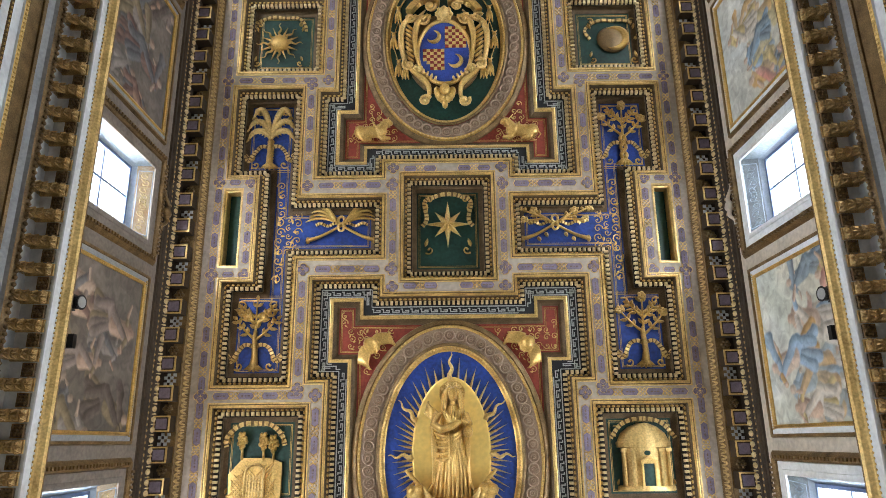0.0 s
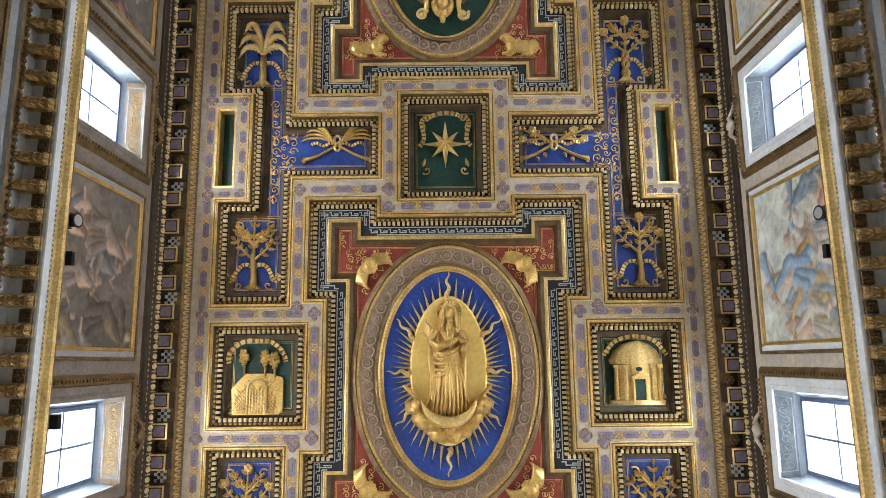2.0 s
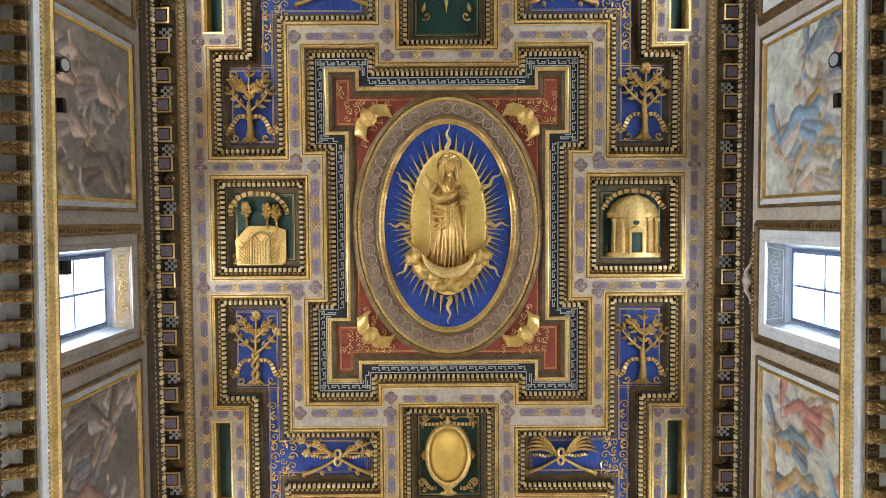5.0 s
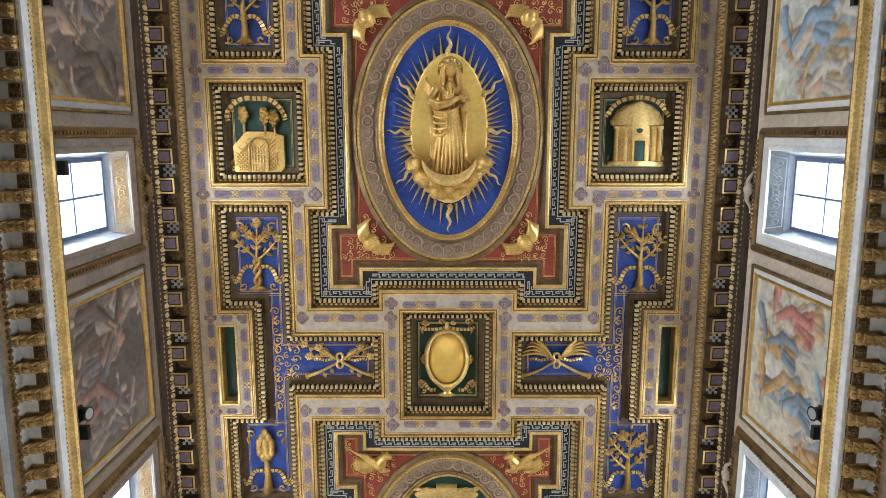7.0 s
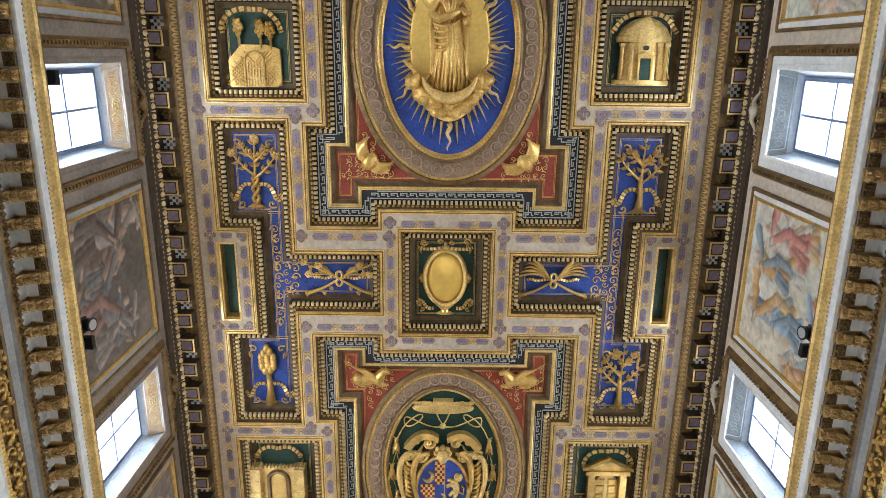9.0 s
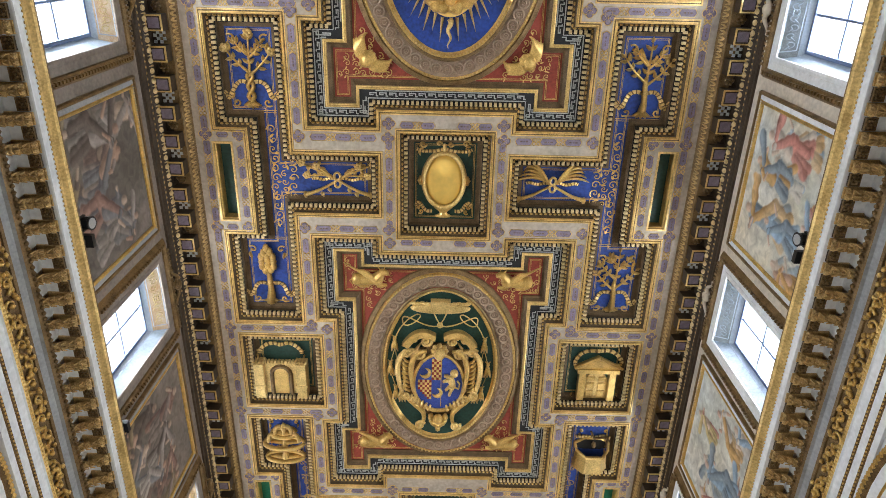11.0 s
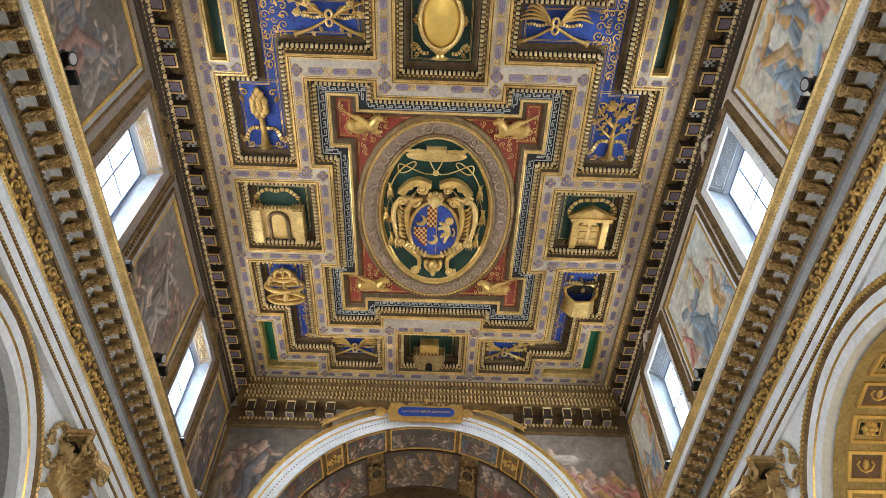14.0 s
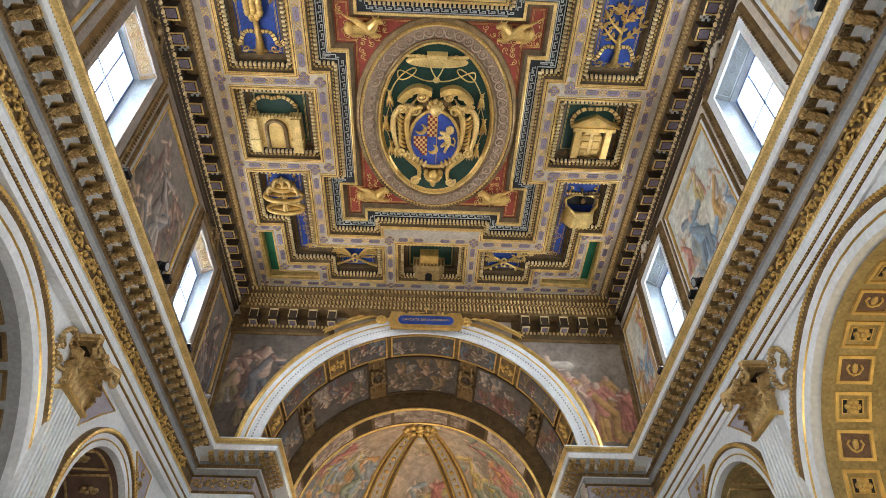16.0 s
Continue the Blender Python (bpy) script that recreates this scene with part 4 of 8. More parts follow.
for s, side in ((-1, "west"), (1, "east")):
    ent = MB()
    A, B = -15.0, 18.3
    def run(prof, m):
        ent.loft([[(s * x, A, z) for x, z in prof], [(s * x, B, z) for x, z in prof]], m, closed=False)
    run([(6.6, ZL + 0.02), (5.52, ZL), (5.50, ZL - 0.02)], 1)
    run([(5.50, ZL - 0.02), (5.50, ZL - 0.05)], 2)
    run([(5.50, ZL - 0.05), (5.515, ZL - 0.10), (5.57, ZL - 0.15), (5.59, ZL - 0.18)], 0)          # gilt cyma
    run([(5.59, ZL - 0.18), (5.60, ZL - 0.20), (5.60, ZL - 0.33), (5.62, ZL - 0.34)], 1)          # white corona
    run([(5.62, ZL - 0.34), (6.02, ZL - 0.34)], 1)                                                  # soffit
    run([(6.02, ZL - 0.34), (6.02, ZL - 0.56)], 1)
    run([(6.02, ZL - 0.56), (6.00, ZL - 0.57), (6.05, ZL - 0.66)], 2)
    run([(6.05, ZL - 0.66), (6.10, ZL - 0.68), (6.14, ZL - 0.80)], 3)
    run([(6.14, ZL - 0.80), (6.11, ZL - 0.82), (6.13, ZL - 0.86), (6.16, ZL - 0.86), (6.16, ZL - 1.24), (6.12, ZL - 1.25)], 2)   # frieze
    run([(6.12, ZL - 1.25), (6.05, ZL - 1.27), (6.06, ZL - 1.34)], 0)
    run([(6.06, ZL - 1.34), (6.09, ZL - 1.35), (6.09, ZL - 1.52)], 1)
    run([(6.09, ZL - 1.52), (6.07, ZL - 1.535), (6.11, ZL - 1.56)], 2)
    run([(6.11, ZL - 1.56), (6.12, ZL - 1.71)], 1)
    run([(6.12, ZL - 1.71), (6.10, ZL - 1.72), (6.14, ZL - 1.75)], 2)
    run([(6.14, ZL - 1.75), (6.15, ZL - 1.86), (6.6, ZL - 1.86)], 1)
    cornice = structure("cornice_" + side, ent, [GOLD_PALE, WHITE, GOLD_DARK, GREY], "white and gilded main cornice with acanthus consoles")
    cornice.matrix_basis = Matrix.Translation((s * (5.5 - DRAW_IN[s]), 1.5, 0)) @ Matrix.Rotation(radians(-s * SPLAY), 4, "Z") @ Matrix.Translation((-s * 5.5, -1.5, 0))
    # acanthus console
    mb = MB()
    y0, z0 = 0, ZL - 0.34
    mb.loft([[(s * x, y, z0 + z) for x, z in ((5.66, 0.0), (5.66, -0.06), (5.74, -0.11), (5.86, -0.13), (5.95, -0.19), (6.02, -0.20), (6.02, 0))] for y in (-0.075, -0.055, 0.055, 0.075)])
    for k, (x, z, r) in enumerate(((5.68, -0.07, 0.062), (5.78, -0.115, 0.07), (5.88, -0.15, 0.065), (5.97, -0.19, 0.055))):
        for sg in (-1, 1):
            mb.tube([(s * (x + 0.03), sg * 0.01, z0 + z - 0.045), (s * x, sg * 0.045, z0 + z - 0.06), (s * (x - 0.045), sg * 0.075, z0 + z - 0.02)], [0.012, 0.018, 0.008], 5)
        mb.ell((s * x, 0, z0 + z - 0.03), (r * 0.8, 0.018, r * 0.6), 5, 4)
    for sg in (-1, 1):
        mb.ell((s * 5.69, sg * 0.05, z0 - 0.07), (0.045, 0.05, 0.05), 7, 5)
    mb.solid([[(s * x, y, z0 + z) for x in (5.64, 6.02) for y in ((-0.085, 0.085) if x < 6 else (0.085, -0.085))] for z in (-0.03, 0.002)])
    con = mb.mesh("console", [GOLD_OLD], False)
    mb = MB()
    xa, xb = sorted((s * 5.66, s * 5.82))
    mb.box(xa, xb, -0.09, 0.09, z0 - 0.03, z0 + 0.002, 1)
    xc = s * 5.74
    for ya, yb, x0, x1 in ((-0.09, -0.075, xa, xb), (0.075, 0.09, xa, xb), (-0.075, 0.075, xa, xa + 0.015), (-0.075, 0.075, xb - 0.015, xb)):
        mb.box(x0, x1, ya, yb, z0 - 0.055, z0 - 0.028, 0)
    for a in range(6):
        mb.ell((xc + 0.05 * math.cos(a * 1.047), 0.05 * math.sin(a * 1.047), z0 - 0.045), (0.032, 0.032, 0.03), 5, 4, 0)
    mb.ell((xc, 0, z0 - 0.06), (0.025, 0.025, 0.03), 5, 4, 0)
    ros = mb.mesh("soffit_rosette", [GOLD_DARK, BROWN])
    y = -7.0
    while y < 16.9:
        part("console", con, [], cornice, m=Matrix.Translation((0, y, 0)))
        part("soffit_rosette", ros, [], cornice, m=Matrix.Translation((0, y + 0.195, 0)))
        y += 0.39
    # bead courses and the scrolled frieze relief
    mb = MB()
    y = -7.0
    while y < 17.2:
        mb.ell((s * 6.0, y, ZL - 0.59), (0.035, 0.038, 0.035), 5, 4)
        y += 0.095
    part("bead_course", mb, GOLD_DARK, cornice, smooth=True)
    mb = MB()
    y = -7.0
    while y < 17.2:
        mb.ell((s * 5.585, y, ZL - 0.19), (0.014, 0.022, 0.016), 5, 3)
        mb.ell((s * 6.085, y, ZL - 1.54), (0.016, 0.026, 0.016), 5, 3)
        mb.ell((s * 6.11, y, ZL - 1.73), (0.016, 0.026, 0.016), 5, 3)
        mb.ell((s * 6.06, y, ZL - 1.295), (0.022, 0.026, 0.03), 5, 3)
        y += 0.07
    part("fine_beads", mb, GOLD, cornice)
    mb = MB()
    y, k = -2.0, 0
    rnd = random.Random(4)
    while y < 17.0:
        sg = 1 if k % 2 else -1
        pts = []
        for j in range(15):
            a = j / 14 * 3.6 * math.pi / 2
            r = 0.15 * (1 - j / 17)
            pts.append((s * (6.125 + 0.012 * math.sin(a)), y + r * math.cos(a), ZL - 1.05 + sg * r * math.sin(a)))
        mb.tube(pts, [0.030 - 0.0012 * j for j in range(15)], 5)
        for j in range(7):
            a = rnd.uniform(0, 6.28)
            mb.ell((s * rnd.uniform(6.08, 6.13), y + 0.16 * math.cos(a), ZL - 1.05 + 0.14 * math.sin(a)), (0.035, 0.05, 0.035), 5, 4, 0)
        mb.ell((s * 6.11, y, ZL - 1.05), (0.05, 0.045, 0.045), 6, 4)
        y += 0.33
        k += 1
    part("scroll_relief", mb, GOLD, cornice, smooth=True)

# ---- nave arcade below the cornice ----
def arch_wall(mb, s, x0, x1, ya, yb, ztop, yc, zc, r, n=20, m=0):
    """A stretch of wall with an arched opening down to the floor."""
    a = [(yc + r, 0.0)] + arc(yc, zc, r, 0, 180, n) + [(yc - r, 0.0)]
    t = [(yb, 0.0)] + [(yb + (ya - yb) * i / n, ztop) for i in range(n + 1)] + [(ya, 0.0)]
    for x in (x0, x1):
        mb.loft([[(s * x, p, q) for p, q in a], [(s * x, p, q) for p, q in t]], m, closed=False)
    mb.loft([[(s * x0, p, q) for p, q in a], [(s * x1, p, q) for p, q in a]], m, closed=False)


def archivolt(mb, s, x, yc, zc, prof, m=0, n=28):
    mb.loft([[(s * (x - h), p, q) for p, q in [(yc + r, zc - 3.0)] + arc(yc, zc, r, 0, 180, n) + [(yc - r, zc - 3.0)]] for r, h in prof], m, closed=False)


XA = 6.30
BIG = (7.65, 5.45, 2.95)
SMALL = (13.5, 6.52, 1.63)
for s, side in ((-1, "west"), (1, "east")):
    mb = MB()
    arch_wall(mb, s, XA, XA + 1.3, 3.2, 11.3, ZL - 1.8, *BIG)
    arch_wall(mb, s, XA, XA + 1.3, 11.3, 18.0, ZL - 1.8, *SMALL)
    ybox(mb, s, XA, XA + 1.3, -15.2, 3.2, 0, ZL - 1.8)
    arcade = structure("arcade_" + side, mb, WHITE, "pale painted arcade wall below the cornice")
    arcade.matrix_basis = Matrix.Translation((s * (5.5 - (0.09 if s < 0 else 0.24)), 1.5, 0)) @ Matrix.Rotation(radians(-s * SPLAY), 4, "Z") @ Matrix.Translation((-s * 5.5, -1.5, 0))
    for nm, (yc, zc, r), wd in (("large_archivolt", BIG, 0.52), ("small_archivolt", SMALL, 0.36)):
        mb = MB()
        archivolt(mb, s, XA, yc, zc, [(r, 0.0), (r, 0.05), (r + wd * 0.30, 0.06), (r + wd * 0.32, 0.04)], 1)
        archivolt(mb, s, XA, yc, zc, [(r + wd * 0.32, 0.05), (r + wd * 0.36, 0.08), (r + wd * 0.42, 0.05)], 0)
        archivolt(mb, s, XA, yc, zc, [(r + wd * 0.42, 0.05), (r + wd * 0.68, 0.08)], 1)
        archivolt(mb, s, XA, yc, zc, [(r + wd * 0.68, 0.08), (r + wd * 0.78, 0.13), (r + wd * 0.92, 0.12), (r + wd, 0.06), (r + wd, 0.0)], 2)
        av = part(nm, mb, [GOLD, WHITE, GOLD_DARK], arcade, smooth=False)
        mb = MB()
        k = int((r + wd) * math.pi / 0.09)
        for j in range(k):
            a = math.pi * (j + 0.5) / k
            rr = r + wd * 0.84
            mb.ell((s * (XA - 0.125), yc + rr * math.cos(a), zc + rr * math.sin(a)), (0.03, 0.05, 0.05), 5, 3)
        part("leaf_course", mb, GOLD, av)
    # fluted pilaster with a gilt Corinthian capital
    yp, zp = 10.92, 7.80
    for yp in (10.95 if s < 0 else 11.2,):
        pil = thing("pilaster", "white fluted pilaster with a gilded Corinthian capital against the wall", "pilaster", m=arcade.matrix_basis.copy())
        mb = MB()
        ybox(mb, s, XA - 0.12, XA, yp - 0.44, yp + 0.44, 0, zp)
        for k in range(8):
            y = yp - 0.44 + 0.11 * k
            fl = MB()
            ybox(fl, s, XA - 0.17, XA - 0.118, y + 0.012, y + 0.070, 0.4, zp - 0.05)
            part("fillet", fl, WHITE, pil)
        part("shaft", mb, WHITE, pil, "white fluted shaft")
        mb = MB()
        ybox(mb, s, XA - 0.22, XA, yp - 0.49, yp + 0.49, zp, zp + 0.06)
        part("astragal", mb, GOLD, pil)
        # bell in near-black brown: the shadow between the leaves is painted on
        bell = MB()
        bell.solid([[(s * (XA - d), yp - 0.36 - e, z), (s * (XA - d), yp + 0.36 + e, z), (s * XA, yp + 0.36 + e, z), (s * XA, yp - 0.36 - e, z)]
                    for d, e, z in ((0.10, 0, zp + 0.06), (0.11, 0.0, zp + 0.6), (0.15, 0.05, zp + 0.86), (0.20, 0.08, zp + 0.96))])
        part("bell", bell, BROWN, pil, "shadowed bell of the capital")
        def acanthus(y, z0, hh, ww, out, side=0):
            """A lobed leaf that rises along the bell and curls over at its tip."""
            mb, rows = MB(), []
            for i in range(13):
                t = i / 12
                cu = max(0.0, (t - 0.45) / 0.55)
                zz = z0 + hh * (min(t, 0.78) / 0.78 - 0.55 * max(0, t - 0.78) * cu)
                pr = 0.12 + 0.05 * t + out * cu ** 1.6
                wd = ww * (0.75 + 0.45 * math.sin(math.pi * min(1, t * 1.05))) * (1 if t < 0.8 else 1.9 - 1.12 * t) * (1 + 0.20 * math.cos(t * 25))
                row = []
                for j in range(9):
                    q = (j - 4) / 4
                    ridge = 0.035 * (1 - abs(q)) + 0.018 * math.cos(q * 9)
                    if side:
                        row.append((s * (XA - 0.14 - q * wd * 0.8), yp + side * (0.28 + pr + ridge), zz - 0.05 * q * q * hh))
                    else:
                        row.append((s * (XA - pr - ridge), y + q * wd, zz - 0.10 * q * q * hh))
                rows.append(row)
            mb.loft(rows, closed=False)
            mb.loft([[(p[0] + s * 0.03, p[1], p[2]) for p in r] for r in rows][::-1], closed=False)
            return part("acanthus_leaf", mb, GOLD_OLD, pil, smooth=True)
        for k in (-1.5, -0.5, 0.5, 1.5):
            acanthus(yp + k * 0.215, zp + 0.07, 0.40, 0.115, 0.20)
        for k in (-1, 0, 1):
            acanthus(yp + k * 0.235, zp + 0.32, 0.44, 0.125, 0.27)
        for sg in (-1, 1):
            acanthus(0, zp + 0.07, 0.40, 0.12, 0.18, sg)
            acanthus(0, zp + 0.34, 0.42, 0.12, 0.24, sg)
            mb = MB()
            for rr_, yo, xo, w_ in ((0.17, 0.44, 0.44, 0.050), (0.10, 0.12, 0.30, 0.034)):
                pts = []
                for k in range(20):
                    a = 2.0 + k * 0.50
                    r = rr_ * (1 - k / 23)
                    pts.append((s * (XA - xo + 0.05 * k / 20), yp + sg * (yo - r * math.cos(a)), zp + 0.80 + r * math.sin(a)))
                mb.tube(pts, [w_ * (1 - 0.025 * k) for k in range(20)], 6)
            mb.tube([(s * (XA - 0.14), yp + sg * 0.14, zp + 0.42), (s * (XA - 0.20), yp + sg * 0.20, zp + 0.66), (s * (XA - 0.40), yp + sg * 0.36, zp + 0.92)], [0.035, 0.045, 0.05], 6)
            part("volute", mb, GOLD_OLD, pil, smooth=True)
        mb = MB()
        ab = [(0.0, -0.62), (0.46, -0.62), (0.50, -0.52), (0.36, -0.26), (0.33, 0.0), (0.36, 0.26), (0.50, 0.52), (0.46, 0.62), (0.0, 0.62)]
        for z0_, z1_, g in ((0.90, 0.95, 0.94), (0.95, 1.03, 1.0)):
            mb.solid([[(s * (XA - d * g), yp + e * g, zp + z) for d, e in ab] for z in (z0_, z1_)])
        for k in range(7):
            a = k * 0.9
            mb.ell((s * (XA - 0.38), yp + 0.07 * math.cos(a), zp + 0.92 + 0.07 * math.sin(a)), (0.05, 0.045, 0.045), 6, 4)
        part("abacus", mb, GOLD_OLD, pil, "gilded capital slab with a flower", smooth=False)
    # framed spandrel panels
    for tri in (((11.62, 8.74), (12.75, 8.74), (12.25, 8.35), (11.62, 7.75)), ((14.4, 8.74), (15.6, 8.74), (15.6, 7.6), (15.0, 8.2))):
        mb = MB()
        mb.add([(s * (XA - 0.012), y, z) for y, z in tri], [(0, 1, 2, 3)], 0)
        mb.tube([(s * (XA - 0.02), y, z) for y, z in tri + tri[:1]], 0.022, 5, 1)
        part("spandrel_panel", mb, [LILAC, GOLD], arcade)
    # spandrel ornament
    for sg, yq, zq in ((1, 10.1, 8.15), (1, 11.75, 8.35), (1, 14.9, 8.3)):
        mb = MB()
        rnd = random.Random(int(yq * 10))
        for k in range(5):
            y, z = yq + rnd.uniform(-0.18, 0.28), zq + rnd.uniform(-0.1, 0.5)
            pts = [(s * (XA - 0.03), y + 0.11 * (1 - j / 14) * math.cos(j * 0.6 + k), z + 0.11 * (1 - j / 14) * math.sin(j * 0.6 + k)) for j in range(12)]
            mb.tube(pts, 0.022, 5)
        if yq < 11:
            for k in range(22):
                a = k * 0.2856
                y, z = yq + 0.10 + 0.26 * math.cos(a), zq + 0.25 + 0.34 * math.sin(a)
                mb.tube([(s * (XA - 0.02), y, z), (s * (XA - 0.10), y + 0.05 * math.cos(a + 0.9), z + 0.06 * math.sin(a + 0.9)), (s * (XA - 0.05), y + 0.11 * math.cos(a + 1.3), z + 0.12 * math.sin(a + 1.3))], [0.03, 0.04, 0.01], 5)
        part("spandrel_scrolls", mb, GOLD_OLD, arcade, smooth=True)
    # chapel behind the large arch, passage behind the small one
    mb = MB()
    bp = [(yq, zq) for yq, zq in arc(BIG[0], BIG[1], BIG[2] + 0.05, 0, 180, 20)]
    mb.loft([[(s * (XA + 0.9), p, q) for p, q in bp], [(s * 10.5, p, q) for p, q in bp]], 0, closed=False)
    mb.add([(s * 10.5, BIG[0] - 3.2, 0), (s * 10.5, BIG[0] + 3.2, 0), (s * 10.5, BIG[0] + 3.2, 9), (s * 10.5, BIG[0] - 3.2, 9)], [(0, 1, 2, 3)])
    for e in (-3.2, 3.2):
        mb.add([(s * (XA + 1.2), BIG[0] + e, 0), (s * 10.5, BIG[0] + e, 0), (s * 10.5, BIG[0] + e, 9), (s * (XA + 1.2), BIG[0] + e, 9)], [(0, 1, 2, 3)])
    # ochre of the east chapel includes the yellow glow of its lamp
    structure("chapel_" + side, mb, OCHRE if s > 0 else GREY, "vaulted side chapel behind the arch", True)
    mb = MB()
    bp = arc(SMALL[0], SMALL[1], SMALL[2] + 0.05, 0, 180, 16)
    mb.loft([[(s * (XA + 0.9), p, q) for p, q in bp], [(s * 9.5, p, q) for p, q in bp]], 0, closed=False)
    mb.add([(s * 9.5, SMALL[0] - 2, 0), (s * 9.5, SMALL[0] + 2, 0), (s * 9.5, SMALL[0] + 2, 9), (s * 9.5, SMALL[0] - 2, 9)], [(0, 1, 2, 3)])
    for e in (-1.5, 1.5):
        mb.add([(s * (XA + 1.2), SMALL[0] + e, 0), (s * 9.5, SMALL[0] + e, 0), (s * 9.5, SMALL[0] + e, 9), (s * (XA + 1.2), SMALL[0] + e, 9)], [(0, 1, 2, 3)])
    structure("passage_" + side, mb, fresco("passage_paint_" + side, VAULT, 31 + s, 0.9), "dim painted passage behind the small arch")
    # lined and panelled soffit of the small arch
    mb = MB()
    rs = SMALL[2] - 0.03
    sa = [(SMALL[0] + rs, 0.0)] + arc(SMALL[0], SMALL[1], rs, 0, 180, 30) + [(SMALL[0] - rs, 0.0)]
    mb.loft([[(s * x, p, q) for p, q in sa] for x in (XA + 0.08, XA + 1.31)], 0, closed=False)
    lin = part("small_arch_soffit", mb, MAUVE if s < 0 else OCHRE, arcade, "dusky painted soffit of the small arch", smooth=True)
    for a0 in (8, 42, 76, 110, 144):
        mb = MB()
        lo = [[(s * x, *p) for p in arc(SMALL[0], SMALL[1], rs - 0.03, a0, a0 + 28, 6)] for x in (XA + 0.22, XA + 1.15)]
        loop = lo[0] + lo[1][::-1]
        mb.tube(loop + loop[:1], 0.03, 5)
        mid = arc(SMALL[0], SMALL[1], rs - 0.03, a0 + 14, a0 + 15, 1)[0]
        for k in range(6):
            mb.ell((s * (XA + 0.68) + 0.14 * math.cos(k * 1.047), mid[0] + 0.10 * math.sin(k * 1.047), mid[1]), (0.08, 0.07, 0.05), 6, 4)
        part("soffit_panel", mb, GOLD_OLD, lin, smooth=True)
    # coffered soffit of the large arch
    mb = MB()
    sa = [(BIG[0] + BIG[2] - 0.045, 0.0)] + arc(BIG[0], BIG[1], BIG[2] - 0.045, 0, 180, 40) + [(BIG[0] - BIG[2] + 0.045, 0.0)]
    mb.loft([[(s * x, p, q) for p, q in sa] for x in (XA + 0.10, XA + 1.31)], 0, closed=False)
    # east soffit: lamp warmth partly painted in as ochre; west is grey
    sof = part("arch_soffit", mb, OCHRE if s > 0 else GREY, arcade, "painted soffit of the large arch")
    h, w = 0.235, 0.29
    for k in range(15):
        a = math.pi * (k + 0.5) / 15
        t = MB()
        g = 0.05 if k % 2 == 0 else 0.13
        for q0, q1 in ((0.0, 0.05),) if k % 2 == 0 else ((0.0, 0.05), (0.115, 0.13)):
            zt = 0.05 if q0 == 0 else 0.02
            t.box(-w + q0, w - q0, -h + q0, -h + q1, 0, zt, 0)
            t.box(-w + q0, w - q0, h - q1, h - q0, 0, zt, 0)
            t.box(-w + q0, -w + q1, -h + q1, h - q1, 0, zt, 0)
            t.box(w - q1, w - q0, -h + q1, h - q1, 0, zt, 0)
        t.box(-w + g, w - g, -h + g, h - g, 0, 0.008, 1)
        if k % 2:
            for j in range(6):
                t.ell((0.085 * math.cos(j * 1.047), 0.085 * math.sin(j * 1.047), 0.02), (0.055, 0.055, 0.05), 7, 5, 0)
            t.ell((0, 0, 0.05), (0.045, 0.045, 0.04), 7, 5, 0)
        else:
            t.ell((0, 0.02, 0.02), (0.05, 0.09, 0.04), 7, 5, 0)
            for sg in (-1, 1):
                t.tube([(0, -0.10, 0.02), (sg * 0.08, -0.06, 0.03), (sg * 0.13, 0.02, 0.02), (sg * 0.09, 0.08, 0.02)], 0.02, 5, 0)
        y, z = BIG[0] + (BIG[2] - 0.05) * math.cos(a), BIG[1] + (BIG[2] - 0.05) * math.sin(a)
        part("soffit_coffer", t, [CHECK_Y if s > 0 else GOLD_DARK, (MAUVE if k % 2 == 0 else SLATE) if s > 0 else BROWN], sof,
             m=Matrix.Translation((s * (XA + 0.60), y, z)) @ Matrix.Rotation(a + math.pi / 2, 4, "X"))

# ---- end wall, choir vault and apse ----
YE = 17.75
AX, AZ, AR = -0.17, 10.27, 4.53
N = 40
mb = MB()
inner = arc(AX, AZ, AR, 0, 180, N)
outer = []
for i in range(N + 1):
    a = math.pi * i / N
    cx, sz = math.cos(a), math.sin(a)
    k = min(6.9 / max(abs(cx), 1e-6), 6.6 / max(sz, 1e-6))
    outer.append((AX + k * cx, AZ + k * sz))
mb.loft([[(x, YE, z) for x, z in inner], [(x, YE, z) for x, z in outer]], 0, closed=False)
for sg in (-1, 1):
    mb.box(min(AX + sg * AR, sg * 7.0), max(AX + sg * AR, sg * 7.0), YE + 0.32, YE + 0.7, 0, AZ)
end_wall = structure("wall_north", mb, PLASTER, "end wall of the nave pierced by the choir arch")


def arch_band(mb, y, prof, m=0, n=48, a0=0, a1=180, cx=AX, cz=AZ):
    mb.loft([[(x, y - h, z) for x, z in arc(cx, cz, r, a0, a1, n)] for r, h in prof], m, closed=False)


mb = MB()
arch_band(mb, YE, [(AR, 0), (AR, 0.06), (AR + 0.10, 0.07), (AR + 0.11, 0.05)], 1)
arch_band(mb, YE, [(AR + 0.11, 0.05), (AR + 0.34, 0.06), (AR + 0.36, 0.09)], 1)
arch_band(mb, YE, [(AR + 0.36, 0.09), (AR + 0.39, 0.11), (AR + 0.42, 0.08)], 0)
arch_band(mb, YE, [(AR + 0.42, 0.08), (AR + 0.54, 0.10)], 1)
arch_band(mb, YE, [(AR + 0.54, 0.10), (AR + 0.58, 0.16), (AR + 0.66, 0.15), (AR + 0.70, 0.04), (AR + 0.70, 0)], 2)
av = part("choir_archivolt", mb, [GOLD, WHITE, GOLD], end_wall)
mb = MB()
